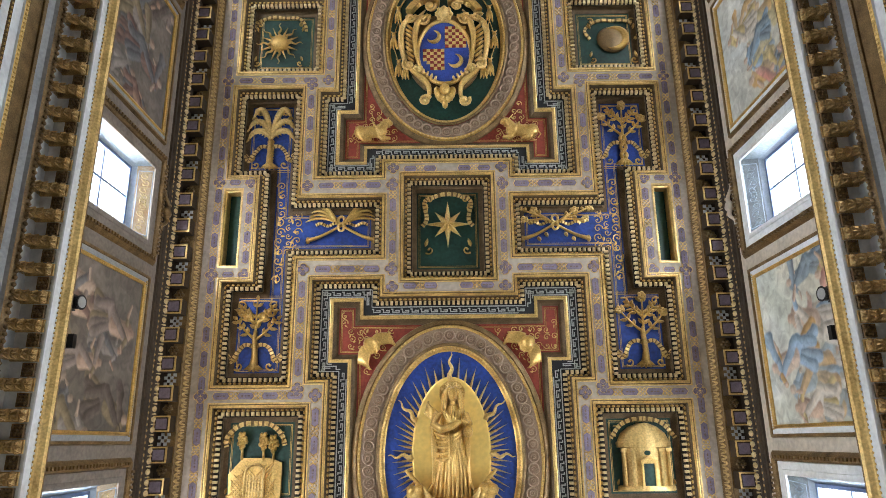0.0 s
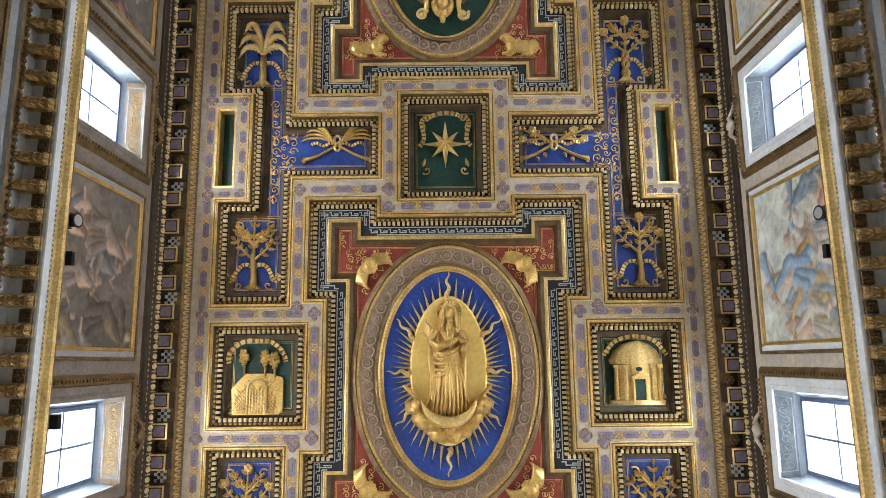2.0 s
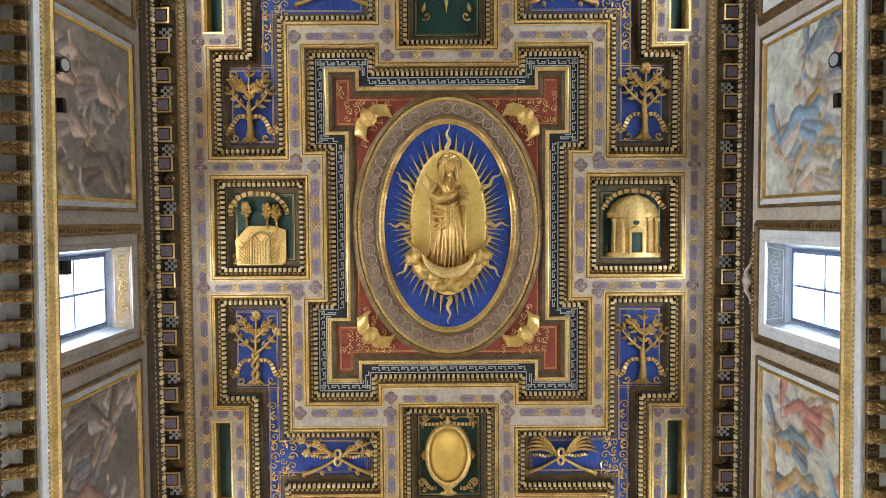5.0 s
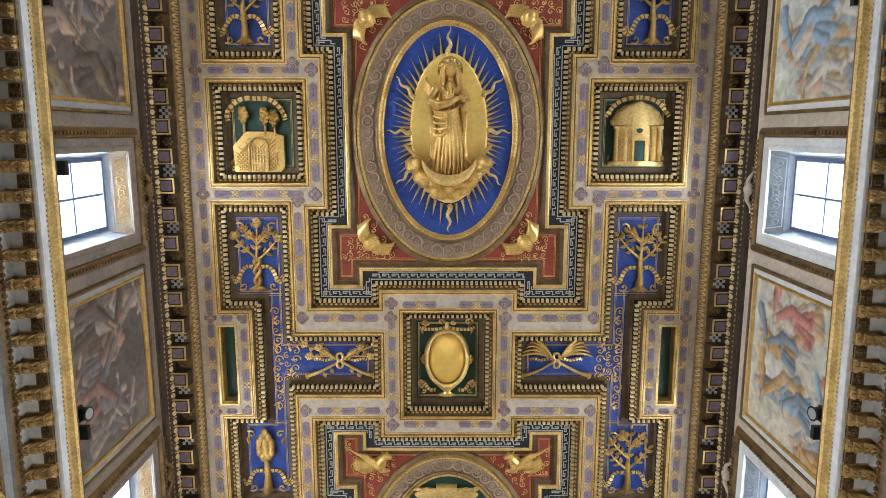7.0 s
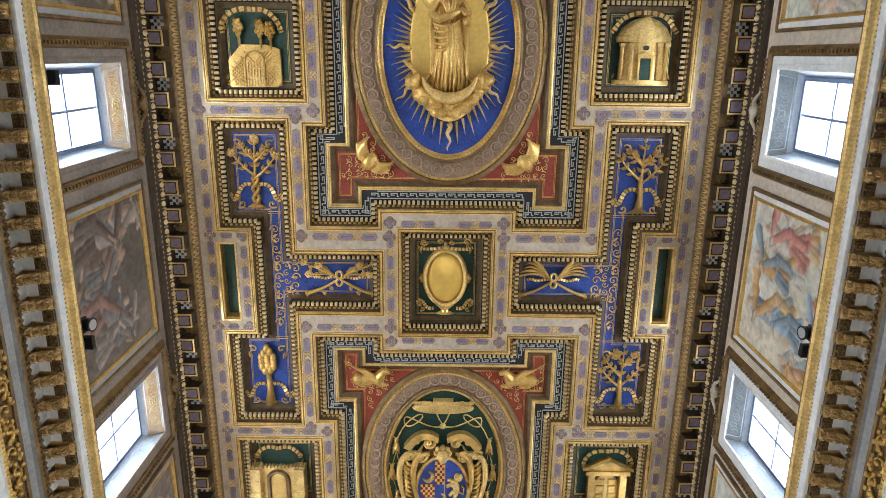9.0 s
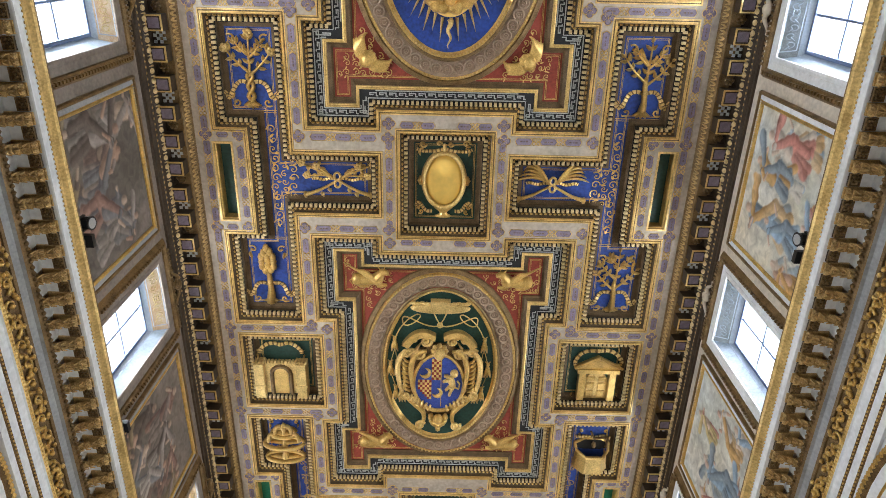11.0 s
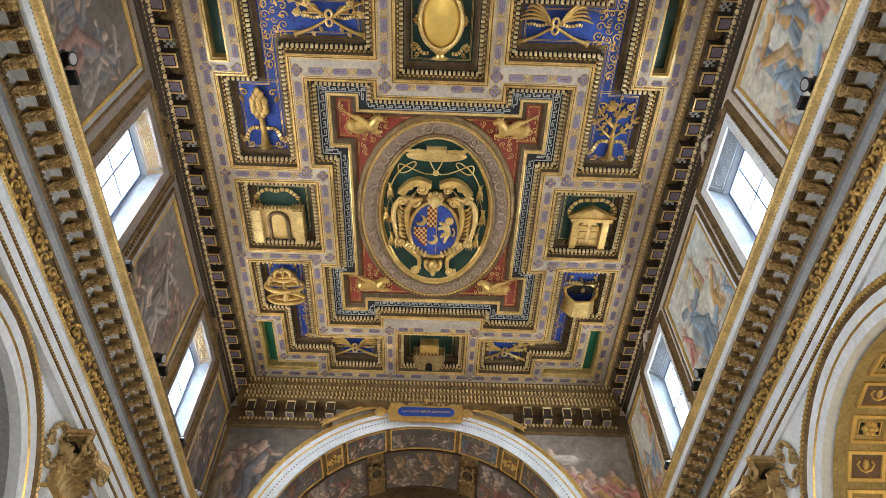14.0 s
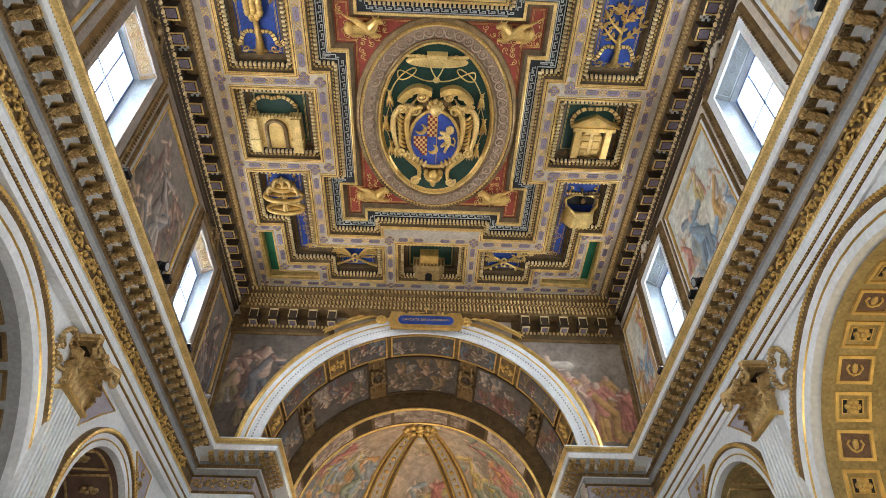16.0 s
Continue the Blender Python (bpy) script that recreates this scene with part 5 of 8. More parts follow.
for k in range(150):
    a = math.pi * (k + 0.5) / 150
    x, z = AX + (AR + 0.22) * math.cos(a), AZ + (AR + 0.22) * math.sin(a)
    mb.ell((x, YE - 0.065, z), (0.028, 0.02, 0.028), 5, 3)
part("dentil_line", mb, GREY, av)
for sg in (-1, 1):
    t = thing("spandrel_painting", "fresco of robed shapes beside the choir arch" if sg > 0 else "faded grey-brown fresco beside the choir arch", "painting")
    mb = MB()
    xo = sg * 6.2
    ap = [(x, z) for x, z in arc(AX, AZ, AR + 0.74, 4 if sg > 0 else 176, 80 if sg > 0 else 100, 24) if z < 14.65 and z > 10.9 and sg * x < 6.2]
    loop = [(xo, 10.9), ap[0], *ap[1:], (ap[-1][0], 14.65), (xo, 14.65)]
    mb.add([(x, YE - 0.015, z) for x, z in loop], [tuple(range(len(loop)))])
    part("plaster_ground", mb, DIM_PLASTER, t)
    canvas("painted_field", t, lambda u, v: (u, YE - 0.022, v), *sorted((sg * 1.8, sg * 6.2)), 10.95, 14.62, 0.026, 79 + sg, DIM_WEST_TONES if sg < 0 else [(0.20, 0.17, 0.15), (0.34, 0.29, 0.25), (0.42, 0.37, 0.33), (0.30, 0.25, 0.21), (0.13, 0.11, 0.09)], SKY_CLOTH[1:4] + [(0.62, 0.36, 0.32), (0.56, 0.26, 0.22)] if sg > 0 else DIM_WEST_CLOTH, 11, 1.45, 1.0 if sg > 0 else 0.78, 0.10, 0.52,
           lambda u, v: math.hypot(u - AX, v - AZ) > AR + 0.70)
    mb = MB()
    for (xa, xb, za, zb) in ((xo - 0.06, xo + 0.06, 10.9, 14.68), (min(xo, AX + sg * 3.0), max(xo, AX + sg * 3.0), 14.58, 14.68)):
        mb.box(xa, xb, YE - 0.06, YE, za, zb)
    part("frame", mb, GOLD_DARK, t)

# cornice of the ceiling across the end wall: broken by the arch below, unbroken above
mb = MB()
prof = [(YE, 14.64), (YE - 0.06, 14.68), (YE - 0.06, 14.78), (YE - 0.14, 14.81), (YE - 0.14, 14.88), (YE - 0.10, 14.90), (YE - 0.10, 15.34)]
for sg in (-1, 1):
    mb.loft([[(AX + sg * 2.85, y, z) for y, z in prof], [(sg * 6.3, y, z) for y, z in prof]], 0, closed=False)
prof = [(YE - 0.05, 15.34), (YE - 0.44, 15.35), (YE - 0.46, 15.42), (YE - 0.40, 15.46), (YE - 0.40, 15.56), (YE - 0.34, 15.60)]
mb.loft([[(-6.1, y, z) for y, z in prof], [(6.1, y, z) for y, z in prof]], 1, closed=False)
prof = [(YE - 0.34, 15.60), (YE - 0.33, 15.85), (YE - 0.28, 15.88), (YE - 0.26, 16.15)]
mb.loft([[(-6.1, y, z) for y, z in prof], [(6.1, y, z) for y, z in prof]], 2, closed=False)
prof = [(YE - 0.26, 16.15), (YE - 0.34, 16.18), (YE - 0.34, 16.36), (YE - 0.20, 16.42), (YE - 0.10, 16.60), (YE, 16.6)]
mb.loft([[(-6.1, y, z) for y, z in prof], [(6.1, y, z) for y, z in prof]], 1, closed=False)
fe = structure("frieze_north", mb, [COFFER_SIDE, GOLD_DARK, GOLD_DARK], "gilt cornice with brackets across the end wall")
mb = MB()
for k in range(96):
    x = -5.9 + 11.8 * k / 95
    if abs(x - AX) > 2.85:
        mb.ell((x, YE - 0.15, 14.845), (0.045, 0.05, 0.055), 6, 4)
    for z, d in ((15.51, 0.40), (15.73, 0.34), (16.03, 0.27), (16.27, 0.34)):
        mb.tube([(x + 0.06, YE - d, z - 0.08), (x + 0.03, YE - d - 0.05, z), (x + 0.06, YE - d - 0.02, z + 0.09)], [0.015, 0.04, 0.012], 5)
    mb.ell((x, YE - 0.30, 15.88), (0.03, 0.03, 0.04), 5, 4)
part("bead_course", mb, GOLD_OLD, fe)
mb = MB()
mb.box(-0.14, 0.14, YE - 0.42, YE - 0.08, -0.20, 0.16)
mb.box(-0.11, 0.11, YE - 0.36, YE - 0.08, -0.27, -0.20)
br = mb.mesh("bracket", [BROWN])
mb = MB()
mb.box(-0.14, 0.14, YE - 0.435, YE - 0.42, 0.11, 0.16)
mb.box(-0.14, -0.12, YE - 0.435, YE - 0.42, -0.16, 0.11)
mb.box(0.12, 0.14, YE - 0.435, YE - 0.42, -0.16, 0.11)
mb.box(-0.125, 0.125, YE - 0.41, YE - 0.12, -0.290, -0.270, 0)
mb.box(-0.09, 0.09, YE - 0.375, YE - 0.15, -0.300, -0.288, 1)
bf = mb.mesh("bracket_edge", [IVORY, LAVENDER])
for k in range(19):
    x = -5.6 + 0.622 * k
    if abs(x) > 2.7:
        o = part("bracket", br, [], fe, m=Matrix.Translation((x, 0, 15.18)))
        part("bracket_edge", bf, [], o)

# end of the main entablature on the pier beside the arch
for sg in (-1, 1):
    ent = MB()
    xa, xb, Q = (-3.94 if sg < 0 else 3.80), sg * 6.6, 0.42
    prof = [(17.9, ZL + 0.02, 1), (16.86, ZL, 1), (16.84, ZL - 0.05, 1), (16.85, ZL - 0.10, 0), (16.92, ZL - 0.17, 0), (16.95, ZL - 0.19, 1), (16.95, ZL - 0.33, 1), (17.36, ZL - 0.34, 1), (17.36, ZL - 0.56, 3), (17.32, ZL - 0.58, 2), (17.36, ZL - 0.66, 2), (17.40, ZL - 0.68, 1), (17.48, ZL - 0.80, 3), (17.44, ZL - 0.83, 2), (17.50, ZL - 0.86, 2), (17.50, ZL - 1.24, 4), (17.42, ZL - 1.27, 2), (17.44, ZL - 1.34, 2), (17.44, ZL - 1.52, 1), (17.42, ZL - 1.54, 2), (17.46, ZL - 1.57, 2), (17.46, ZL - 1.75, 1), (17.5, ZL - 1.86, 1), (17.55, ZL - 1.86, 1), (17.55, 0, 1)]
    for (ya, za, _), (yb, zb, m) in zip(prof, prof[1:]):
        da, db = 17.55 - ya, 17.55 - yb     # mitred return at the arch side
        ra, rb = xa + sg * (0.70 - da), xa + sg * (0.70 - db)
        ent.add([(ra, ya + Q, za), (xb, ya + Q, za), (xb, yb + Q, zb), (rb, yb + Q, zb)], [(0, 1, 2, 3)], m)
        ent.add([(ra, ya + Q, za), (ra, 21.3, za), (rb, 21.3, zb), (rb, yb + Q, zb)], [(0, 1, 2, 3)], m)
    pier = structure("pier_" + ("west" if sg < 0 else "east"), ent, [GOLD_PALE, WHITE, GOLD_DARK, GREY, LILAC], "pier with white and gilded cornice beside the choir arch")
    # console, built along +x for the front and turned for the return
    mb = MB()
    mb.loft([[(x, y, z) for y, z in ((0.0, 0.0), (0.0, -0.05), (0.08, -0.10), (0.20, -0.12), (0.30, -0.18), (0.36, -0.19), (0.36, 0))] for x in (-0.07, -0.05, 0.05, 0.07)])
    for y, z, r in ((0.03, -0.06, 0.06), (0.13, -0.11, 0.07), (0.24, -0.15, 0.06)):
        for e in (-1, 1):
            mb.tube([(e * 0.01, y + 0.03, z - 0.04), (e * 0.045, y, z - 0.055), (e * 0.075, y - 0.04, z - 0.02)], [0.012, 0.018, 0.008], 5)
        mb.ell((0, y, z - 0.03), (0.018, r * 0.8, r * 0.6), 5, 4)
    con = mb.mesh("console", [GOLD_OLD])
    for k in range(7):
        x = xa + sg * (0.22 + 0.27 * k)
        part("console", con, [], pier, m=Matrix.Translation((x, 17.0 + Q, ZL - 0.335)))
        part("console", con, [], pier, m=Matrix.Translation((xa + sg * 0.14, 17.15 + Q + 0.27 * k, ZL - 0.335)) @ Matrix.Rotation(-sg * math.pi / 2, 4, "Z"))
    mb = MB()
    for k in range(5):
        x = xa + sg * (0.86 + 0.33 * k)
        pts = [(x + 0.13 * (1 - j / 16) * math.cos(j * 0.55) * (1 if k % 2 else -1), 17.47 + Q, ZL - 1.05 + 0.13 * (1 - j / 16) * math.sin(j * 0.55)) for j in range(13)]
        mb.tube(pts, 0.03, 5)
        mb.ell((x, 17.46 + Q, ZL - 1.05), (0.05, 0.04, 0.05), 6, 4)
        for sgn in (-1, 1):
            mb.tube([(x + 0.15, 17.47 + Q, ZL - 1.05 + sgn * 0.05), (x + 0.15 + sgn * 0.05, 17.45 + Q, ZL - 1.05 + sgn * 0.13), (x + 0.12, 17.47 + Q, ZL - 1.05 + sgn * 0.16)], [0.03, 0.035, 0.01], 5)
            for e in (0.05, 0.10):
                mb.ell((x + 0.16, 17.46 + Q, ZL - 1.05 + sgn * e), (0.035, 0.03, 0.03), 5, 4)
    part("scroll_relief", mb, GOLD_OLD, pier, smooth=True)
    mb = MB()
    for k in range(20):
        mb.ell((xa + sg * (0.50 + 0.095 * k), 17.33 + Q, ZL - 0.61), (0.04, 0.035, 0.04), 6, 4)
        mb.ell((xa + sg * (0.60 + 0.095 * k), 17.43 + Q, ZL - 1.30), (0.036, 0.03, 0.03), 6, 4)
    part("bead_course", mb, GOLD_DARK, pier, smooth=True)

# barrel vault of the choir, in painted panels between gilt ribs
YV = (17.8, 19.0, 21.25)
mb = MB()
bp = arc(AX, AZ, AR + 0.12, 0, 180, 48)
mb.loft([[(x, YE, z) for x, z in bp], [(x, 21.35, z) for x, z in bp]], 0, closed=False)
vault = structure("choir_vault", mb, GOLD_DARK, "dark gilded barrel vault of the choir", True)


def vault_panel(name, a0, a1, ya, yb, r, material, frame_mat, parent, fr=0.05):
    n = 8
    mb = MB()
    pa = arc(AX, AZ, r, a0, a1, n)
    mb.loft([[(x, ya, z) for x, z in pa], [(x, yb, z) for x, z in pa]], 0, closed=False)
    p = part(name, mb, material, parent, smooth=True)
    mb = MB()
    da = math.degrees(fr / r)
    for (b0, b1, y0_, y1_) in ((a0 - da, a1 + da, ya - fr, ya), (a0 - da, a1 + da, yb, yb + fr), (a0 - da, a0, ya, yb), (a1, a1 + da, ya, yb)):
        k = n if abs(b1 - b0) > 5 else 2
        lo = [arc(AX, AZ, r + 0.05, b0, b1, k), arc(AX, AZ, r - 0.035, b0, b1, k)]
        mb.loft([[(x, y0_, z) for x, z in lo[0]], [(x, y0_, z) for x, z in lo[1]], [(x, y1_, z) for x, z in lo[1]], [(x, y1_, z) for x, z in lo[0]]], 0, closed=False)
    part("frame", mb, frame_mat, p)
    return p


RW = AR + 0.06
edges = [0, 15, 25, 49, 58, 76, 104, 122, 131, 155, 165, 180]
for i, (a0, a1) in enumerate(zip(edges, edges[1:])):
    small = (a1 - a0) < 12
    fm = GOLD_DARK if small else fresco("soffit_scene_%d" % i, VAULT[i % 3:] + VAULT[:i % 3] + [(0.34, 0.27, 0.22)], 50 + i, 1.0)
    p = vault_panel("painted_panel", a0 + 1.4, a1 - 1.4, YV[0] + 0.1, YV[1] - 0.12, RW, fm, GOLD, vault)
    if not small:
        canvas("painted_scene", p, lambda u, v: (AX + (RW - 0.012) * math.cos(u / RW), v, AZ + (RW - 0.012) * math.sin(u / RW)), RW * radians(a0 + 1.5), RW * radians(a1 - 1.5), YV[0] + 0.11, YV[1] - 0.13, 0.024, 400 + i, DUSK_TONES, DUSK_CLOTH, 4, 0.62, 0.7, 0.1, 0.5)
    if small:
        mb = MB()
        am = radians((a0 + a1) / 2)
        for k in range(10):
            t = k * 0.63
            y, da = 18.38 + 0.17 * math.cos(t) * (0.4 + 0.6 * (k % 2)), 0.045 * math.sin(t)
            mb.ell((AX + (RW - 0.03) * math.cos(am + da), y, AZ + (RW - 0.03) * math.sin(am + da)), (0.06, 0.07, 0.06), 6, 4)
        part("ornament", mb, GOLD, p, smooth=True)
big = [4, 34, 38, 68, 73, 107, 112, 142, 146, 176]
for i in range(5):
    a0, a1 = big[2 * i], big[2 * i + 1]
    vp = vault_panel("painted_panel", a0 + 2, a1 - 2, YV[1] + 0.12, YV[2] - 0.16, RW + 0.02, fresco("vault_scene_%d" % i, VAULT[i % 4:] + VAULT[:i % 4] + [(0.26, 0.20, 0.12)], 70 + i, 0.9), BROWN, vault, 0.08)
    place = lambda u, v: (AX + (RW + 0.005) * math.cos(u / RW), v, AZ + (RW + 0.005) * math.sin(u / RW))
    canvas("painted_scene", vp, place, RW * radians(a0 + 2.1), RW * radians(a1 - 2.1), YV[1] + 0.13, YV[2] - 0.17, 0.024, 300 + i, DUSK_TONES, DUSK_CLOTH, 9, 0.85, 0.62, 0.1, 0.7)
for a in (36, 70.5, 109.5, 144):
    t = thing("cartouche", "dark bronze scrolled cartouche with an oval boss on the vault", "ornament", group="vault cartouches")
    am = radians(a)
    ex, ez = Vector((-math.sin(am), 0, math.cos(am))), Vector((-math.cos(am), 0, -math.sin(am)))
    mm = Matrix(((ex.x, 0, ez.x, AX + RW * math.cos(am)), (0, 1, 0, 19.95), (ex.z, 0, ez.z, AZ + RW * math.sin(am)), (0, 0, 0, 1)))
    t.matrix_basis = mm
    mb = MB()
    for k in range(14):
        b = k * 0.449
        mb.ell((0.22 * math.cos(b), 0.33 * math.sin(b), 0.05), (0.075, 0.075, 0.08), 6, 4)
    for sg in (-1, 1):
        mb.ell((sg * 0.22, 0.36, 0.06), (0.09, 0.09, 0.09), 6, 4)
        mb.ell((sg * 0.2, -0.40, 0.06), (0.08, 0.10, 0.09), 6, 4)
        mb.box(sg * 0.13 - 0.03, sg * 0.13 + 0.03, -0.8, -0.42, 0, 0.06)
        mb.box(sg * 0.13 - 0.03, sg * 0.13 + 0.03, 0.42, 0.75, 0, 0.06)
    part("scroll_border", mb, GOLD_DARK, t, smooth=True)
    part("oval_boss", MB().ell((0, 0, 0.04), (0.15, 0.24, 0.08), 10, 6), BROWN, t, smooth=True)

# apse arch with painted compartments, then the half dome
AR2, YA = 4.15, 21.3
AZ2 = 10.1
mb = MB()
lo = [arc(AX, AZ2, AR2, 0, 180, 40), arc(AX, AZ2, AR2 + 0.95, 0, 180, 40)]
mb.loft([[(x, YA, z) for x, z in lo[1]], [(x, YA, z) for x, z in lo[0]], [(x, YA + 1.0, z) for x, z in lo[0]]], 0, closed=False)
# brown moulding, with the shadow of the gap before it put into the colour
arch2 = structure("apse_arch", mb, COFFER_SIDE, "gilded arch before the apse with small painted compartments")
e2 = [6, 22, 30, 56, 66, 76, 104, 114, 124, 150, 158, 174]
for i, (a0, a1) in enumerate(zip(e2, e2[1:])):
    r = AR2 - 0.012
    mb = MB()
    pa = arc(AX, AZ2, r, a0 + 0.8, a1 - 0.8, 8)
    mb.loft([[(x, YA + 0.1, z) for x, z in pa], [(x, YA + 0.86, z) for x, z in pa]], 0, closed=False)
    part("painted_panel", mb, fresco("apse_band_%d" % i, [(0.10, 0.07, 0.05), (0.30, 0.22, 0.18), (0.45, 0.36, 0.30), (0.20, 0.13, 0.09)], 90 + i, 1.3) if i % 2 == 0 or i == 5 else BROWN, arch2, smooth=True)
mb = MB()
for ya in (YA - 0.02, YA + 0.95):
    lo = [arc(AX, AZ2, AR2 + 0.03, 0, 180, 40), arc(AX, AZ2, AR2 - 0.05, 0, 180, 40)]
    mb.loft([[(x, ya, z) for x, z in lo[0]], [(x, ya, z) for x, z in lo[1]], [(x, ya + 0.07, z) for x, z in lo[1]], [(x, ya + 0.07, z) for x, z in lo[0]]], 0, closed=False)
part("gilt_edge", mb, GOLD, arch2, smooth=True)
YD, RD, ZD = 22.3, 4.12, AZ2


def dome(az, el, r=RD):
    """Azimuth 0 points along the nave axis, elevation from the springing."""
    return (AX + r * math.cos(el) * math.sin(az), YD + r * math.cos(el) * math.cos(az), ZD + r * math.sin(el))


mb = MB()
mb.loft([[dome(radians(-90 + 180 * i / 36), radians(88 * j / 18)) for i in range(37)] for j in range(19)], 0, closed=False)
mb.loft([[dome(radians(-90 + 180 * i / 36), 0) for i in range(37)], [(AX + RD * math.sin(radians(-90 + 5 * i)), YD + RD * math.cos(radians(-90 + 5 * i)), 0) for i in range(37)]], 0, closed=False)
apse = structure("apse", mb, fresco("glory_fresco", GLORY, 7.3, 0.85), "apse half dome painted with a bright cloudy glory", True)
for k, (a0, a1) in enumerate(((-88, -40), (-22, 22), (40, 88))):
    canvas("painted_field", apse, lambda u, v: dome(u / (RD * 0.75), v / RD, RD - 0.02), RD * 0.75 * radians(a0), RD * 0.75 * radians(a1), 0.05, RD * radians(80 if k != 1 else 66), 0.03, 93 + k, GLORY_TONES, GLORY_CLOTH, 16 if k != 1 else 9, 1.5, 1.0, 0.0, 0.62, None, "bright cloudy scene with draped shapes")
for az in (-31, 31):
    t = thing("apse_rib", "broad gilded rib with white ornament panels on the half dome", "rib", group="apse ribs")
    mb = MB()
    for w0, w1, h0, h1, m in ((-0.52, -0.44, 0.10, 0.12, 0), (-0.44, -0.30, 0.05, 0.05, 2), (-0.30, -0.22, 0.09, 0.09, 0), (-0.22, 0.22, 0.04, 0.04, 1), (0.22, 0.30, 0.09, 0.09, 0), (0.30, 0.44, 0.05, 0.05, 2), (0.44, 0.52, 0.12, 0.10, 0)):
        loops = []
        for j in range(25):
            el = radians(3.4 * j)
            wf = max(0.25, math.cos(el) ** 0.35)
            row = []
            for w, h in ((w0, 0), (w0, h0), (w1, h1), (w1, 0)):
                row.append(dome(radians(az) + w * wf / (RD * max(math.cos(el), 0.13)), el, RD - h))
            loops.append(row)
        mb.loft(loops, m, closed=False)
    part("rib_moulding", mb, [GOLD, CREAM, GOLD_DARK], t)
    mb = MB()
    for j in range(20):
        el = radians(4 * j + 2)
        mb.ell(dome(radians(az), el, RD - 0.06), (0.10 * (1 if j % 2 else 0.6), 0.08, 0.08), 6, 4)
    part("rib_ornament", mb, GOLD, t, smooth=True)
t = thing("crown_boss", "gilded scrolled boss at the crown of the half dome", "ornament")
mb = MB()
for k in range(12):
    a = k * 0.5236
    mb.ell((AX + 0.52 * math.cos(a), YD + 0.30 + 0.26 * math.sin(a), ZD + RD - 0.12), (0.15, 0.12, 0.10), 6, 4)
mb.ell((AX, YD + 0.28, ZD + RD - 0.12), (0.2, 0.13, 0.1), 10, 6)
part("boss", mb, GOLD, t, smooth=True)

# ---- floor and the closed back of the nave ----
# all out of view: added to shut the room and bounce its light
structure("floor", MB().box(-11, 11, -16, 27, -0.3, 0), MARBLE, "pale marble church floor")
structure("wall_south", MB().box(-7.5, 7.5, -16.0, -15.2, 0, 17.4), PLASTER, "unseen plain wall closing the entrance end")
for s in (-1, 1):
    structure("wall_choir_" + ("west" if s < 0 else "east"), MB().box(min(s * 4.6, s * 5.2), max(s * 4.6, s * 5.2), 18.3, 22.3, 0, 10.4), PLASTER, "plain choir side wall")

# ---- gilded reliefs on the ceiling ----
ZP, ZO = ZC + 0.433, ZC + 0.403


def hung(x, y, z=None, rz=0.0):
    """A pose on the ceiling: x to the right, y up the picture plane towards the entrance, z down to the viewer."""
    return Matrix.Translation((x, y, ZP if z is None else z)) @ Matrix.Rotation(math.pi, 4, "X") @ Matrix.Rotation(rz, 4, "Z") @ Matrix.Diagonal((1, 1, 1.35, 1))


def leaf(mb, x, y, ang, ln, w, z=0.04, h=0.03):
    c, s = math.cos(ang), math.sin(ang)
    pts = [(0, 0), (0.3, 0.5), (0.65, 0.42), (1, 0), (0.65, -0.42), (0.3, -0.5)]
    o = [(x + c * p * ln - s * q * w, y + s * p * ln + c * q * w, z - 0.012) for p, q in pts]
    mid = [(x + c * p * ln, y + s * p * ln, z + h) for p in (0.35, 0.7)]
    mb.add(o + mid, [(0, 1, 6), (1, 2, 7, 6), (2, 3, 7), (3, 4, 7), (4, 5, 6, 7), (5, 0, 6)])


def curl(mb, x, y, r, a0, turns, w=0.018, z=0.02, n=14, grow=0.12, flat=0.8):
    """A tapering spiral; negative turns wind the other way."""
    pts = []
    for j in range(n):
        t = j / (n - 1)
        rr = r * (1 - t) + r * grow * t
        a = a0 + turns * 2 * math.pi * t
        pts.append((x + rr * math.cos(a), y + rr * math.sin(a), z))
    mb.tube(pts, [w * (1 - 0.45 * j / n) for j in range(n)], 5, flat=flat)
    mb.ell((pts[-1][0], pts[-1][1], z), (w * 1.5, w * 1.5, w * 1.3), 6, 4)


def bez(p, n=10):
    (a, b, c, d) = [Vector((*q, 0)) if len(q) == 2 else Vector(q) for q in p]
    return [a * (1 - t) ** 3 + b * 3 * t * (1 - t) ** 2 + c * 3 * t * t * (1 - t) + d * t ** 3 for t in [k / (n - 1) for k in range(n)]]


def up(pts, z):
    return [(p[0], p[1], z) for p in pts]


def ribbon(t, pts, w=0.055, label="banded gilt ribbon scroll"):
    """A flat scroll with pale and dark cross bands."""
    mb = MB()
    fine = []
    for i in range(len(pts) - 1):
        a, b = Vector(pts[i][:2]), Vector(pts[i + 1][:2])
        fine += [a.lerp(b, k / 3) for k in range(3)]
    fine.append(Vector(pts[-1][:2]))
    rows = []
    for i, p in enumerate(fine):
        d = (fine[min(i + 1, len(fine) - 1)] - fine[max(i - 1, 0)]).normalized()
        q = Vector((-d.y, d.x)) * w
        z = 0.05 + 0.02 * math.sin(i * 0.43)
        rows.append([(*(p - q), z), (*(p + q), z), (*(p + q), z - 0.03), (*(p - q), z - 0.03)])
    mb.solid(rows)
    mb.m = [1 if (i // 4) % 3 == 1 else 0 for i in range(len(mb.f))]
    part("ribbon", mb, [GOLD_PALE, GOLD_DARK], t, label)


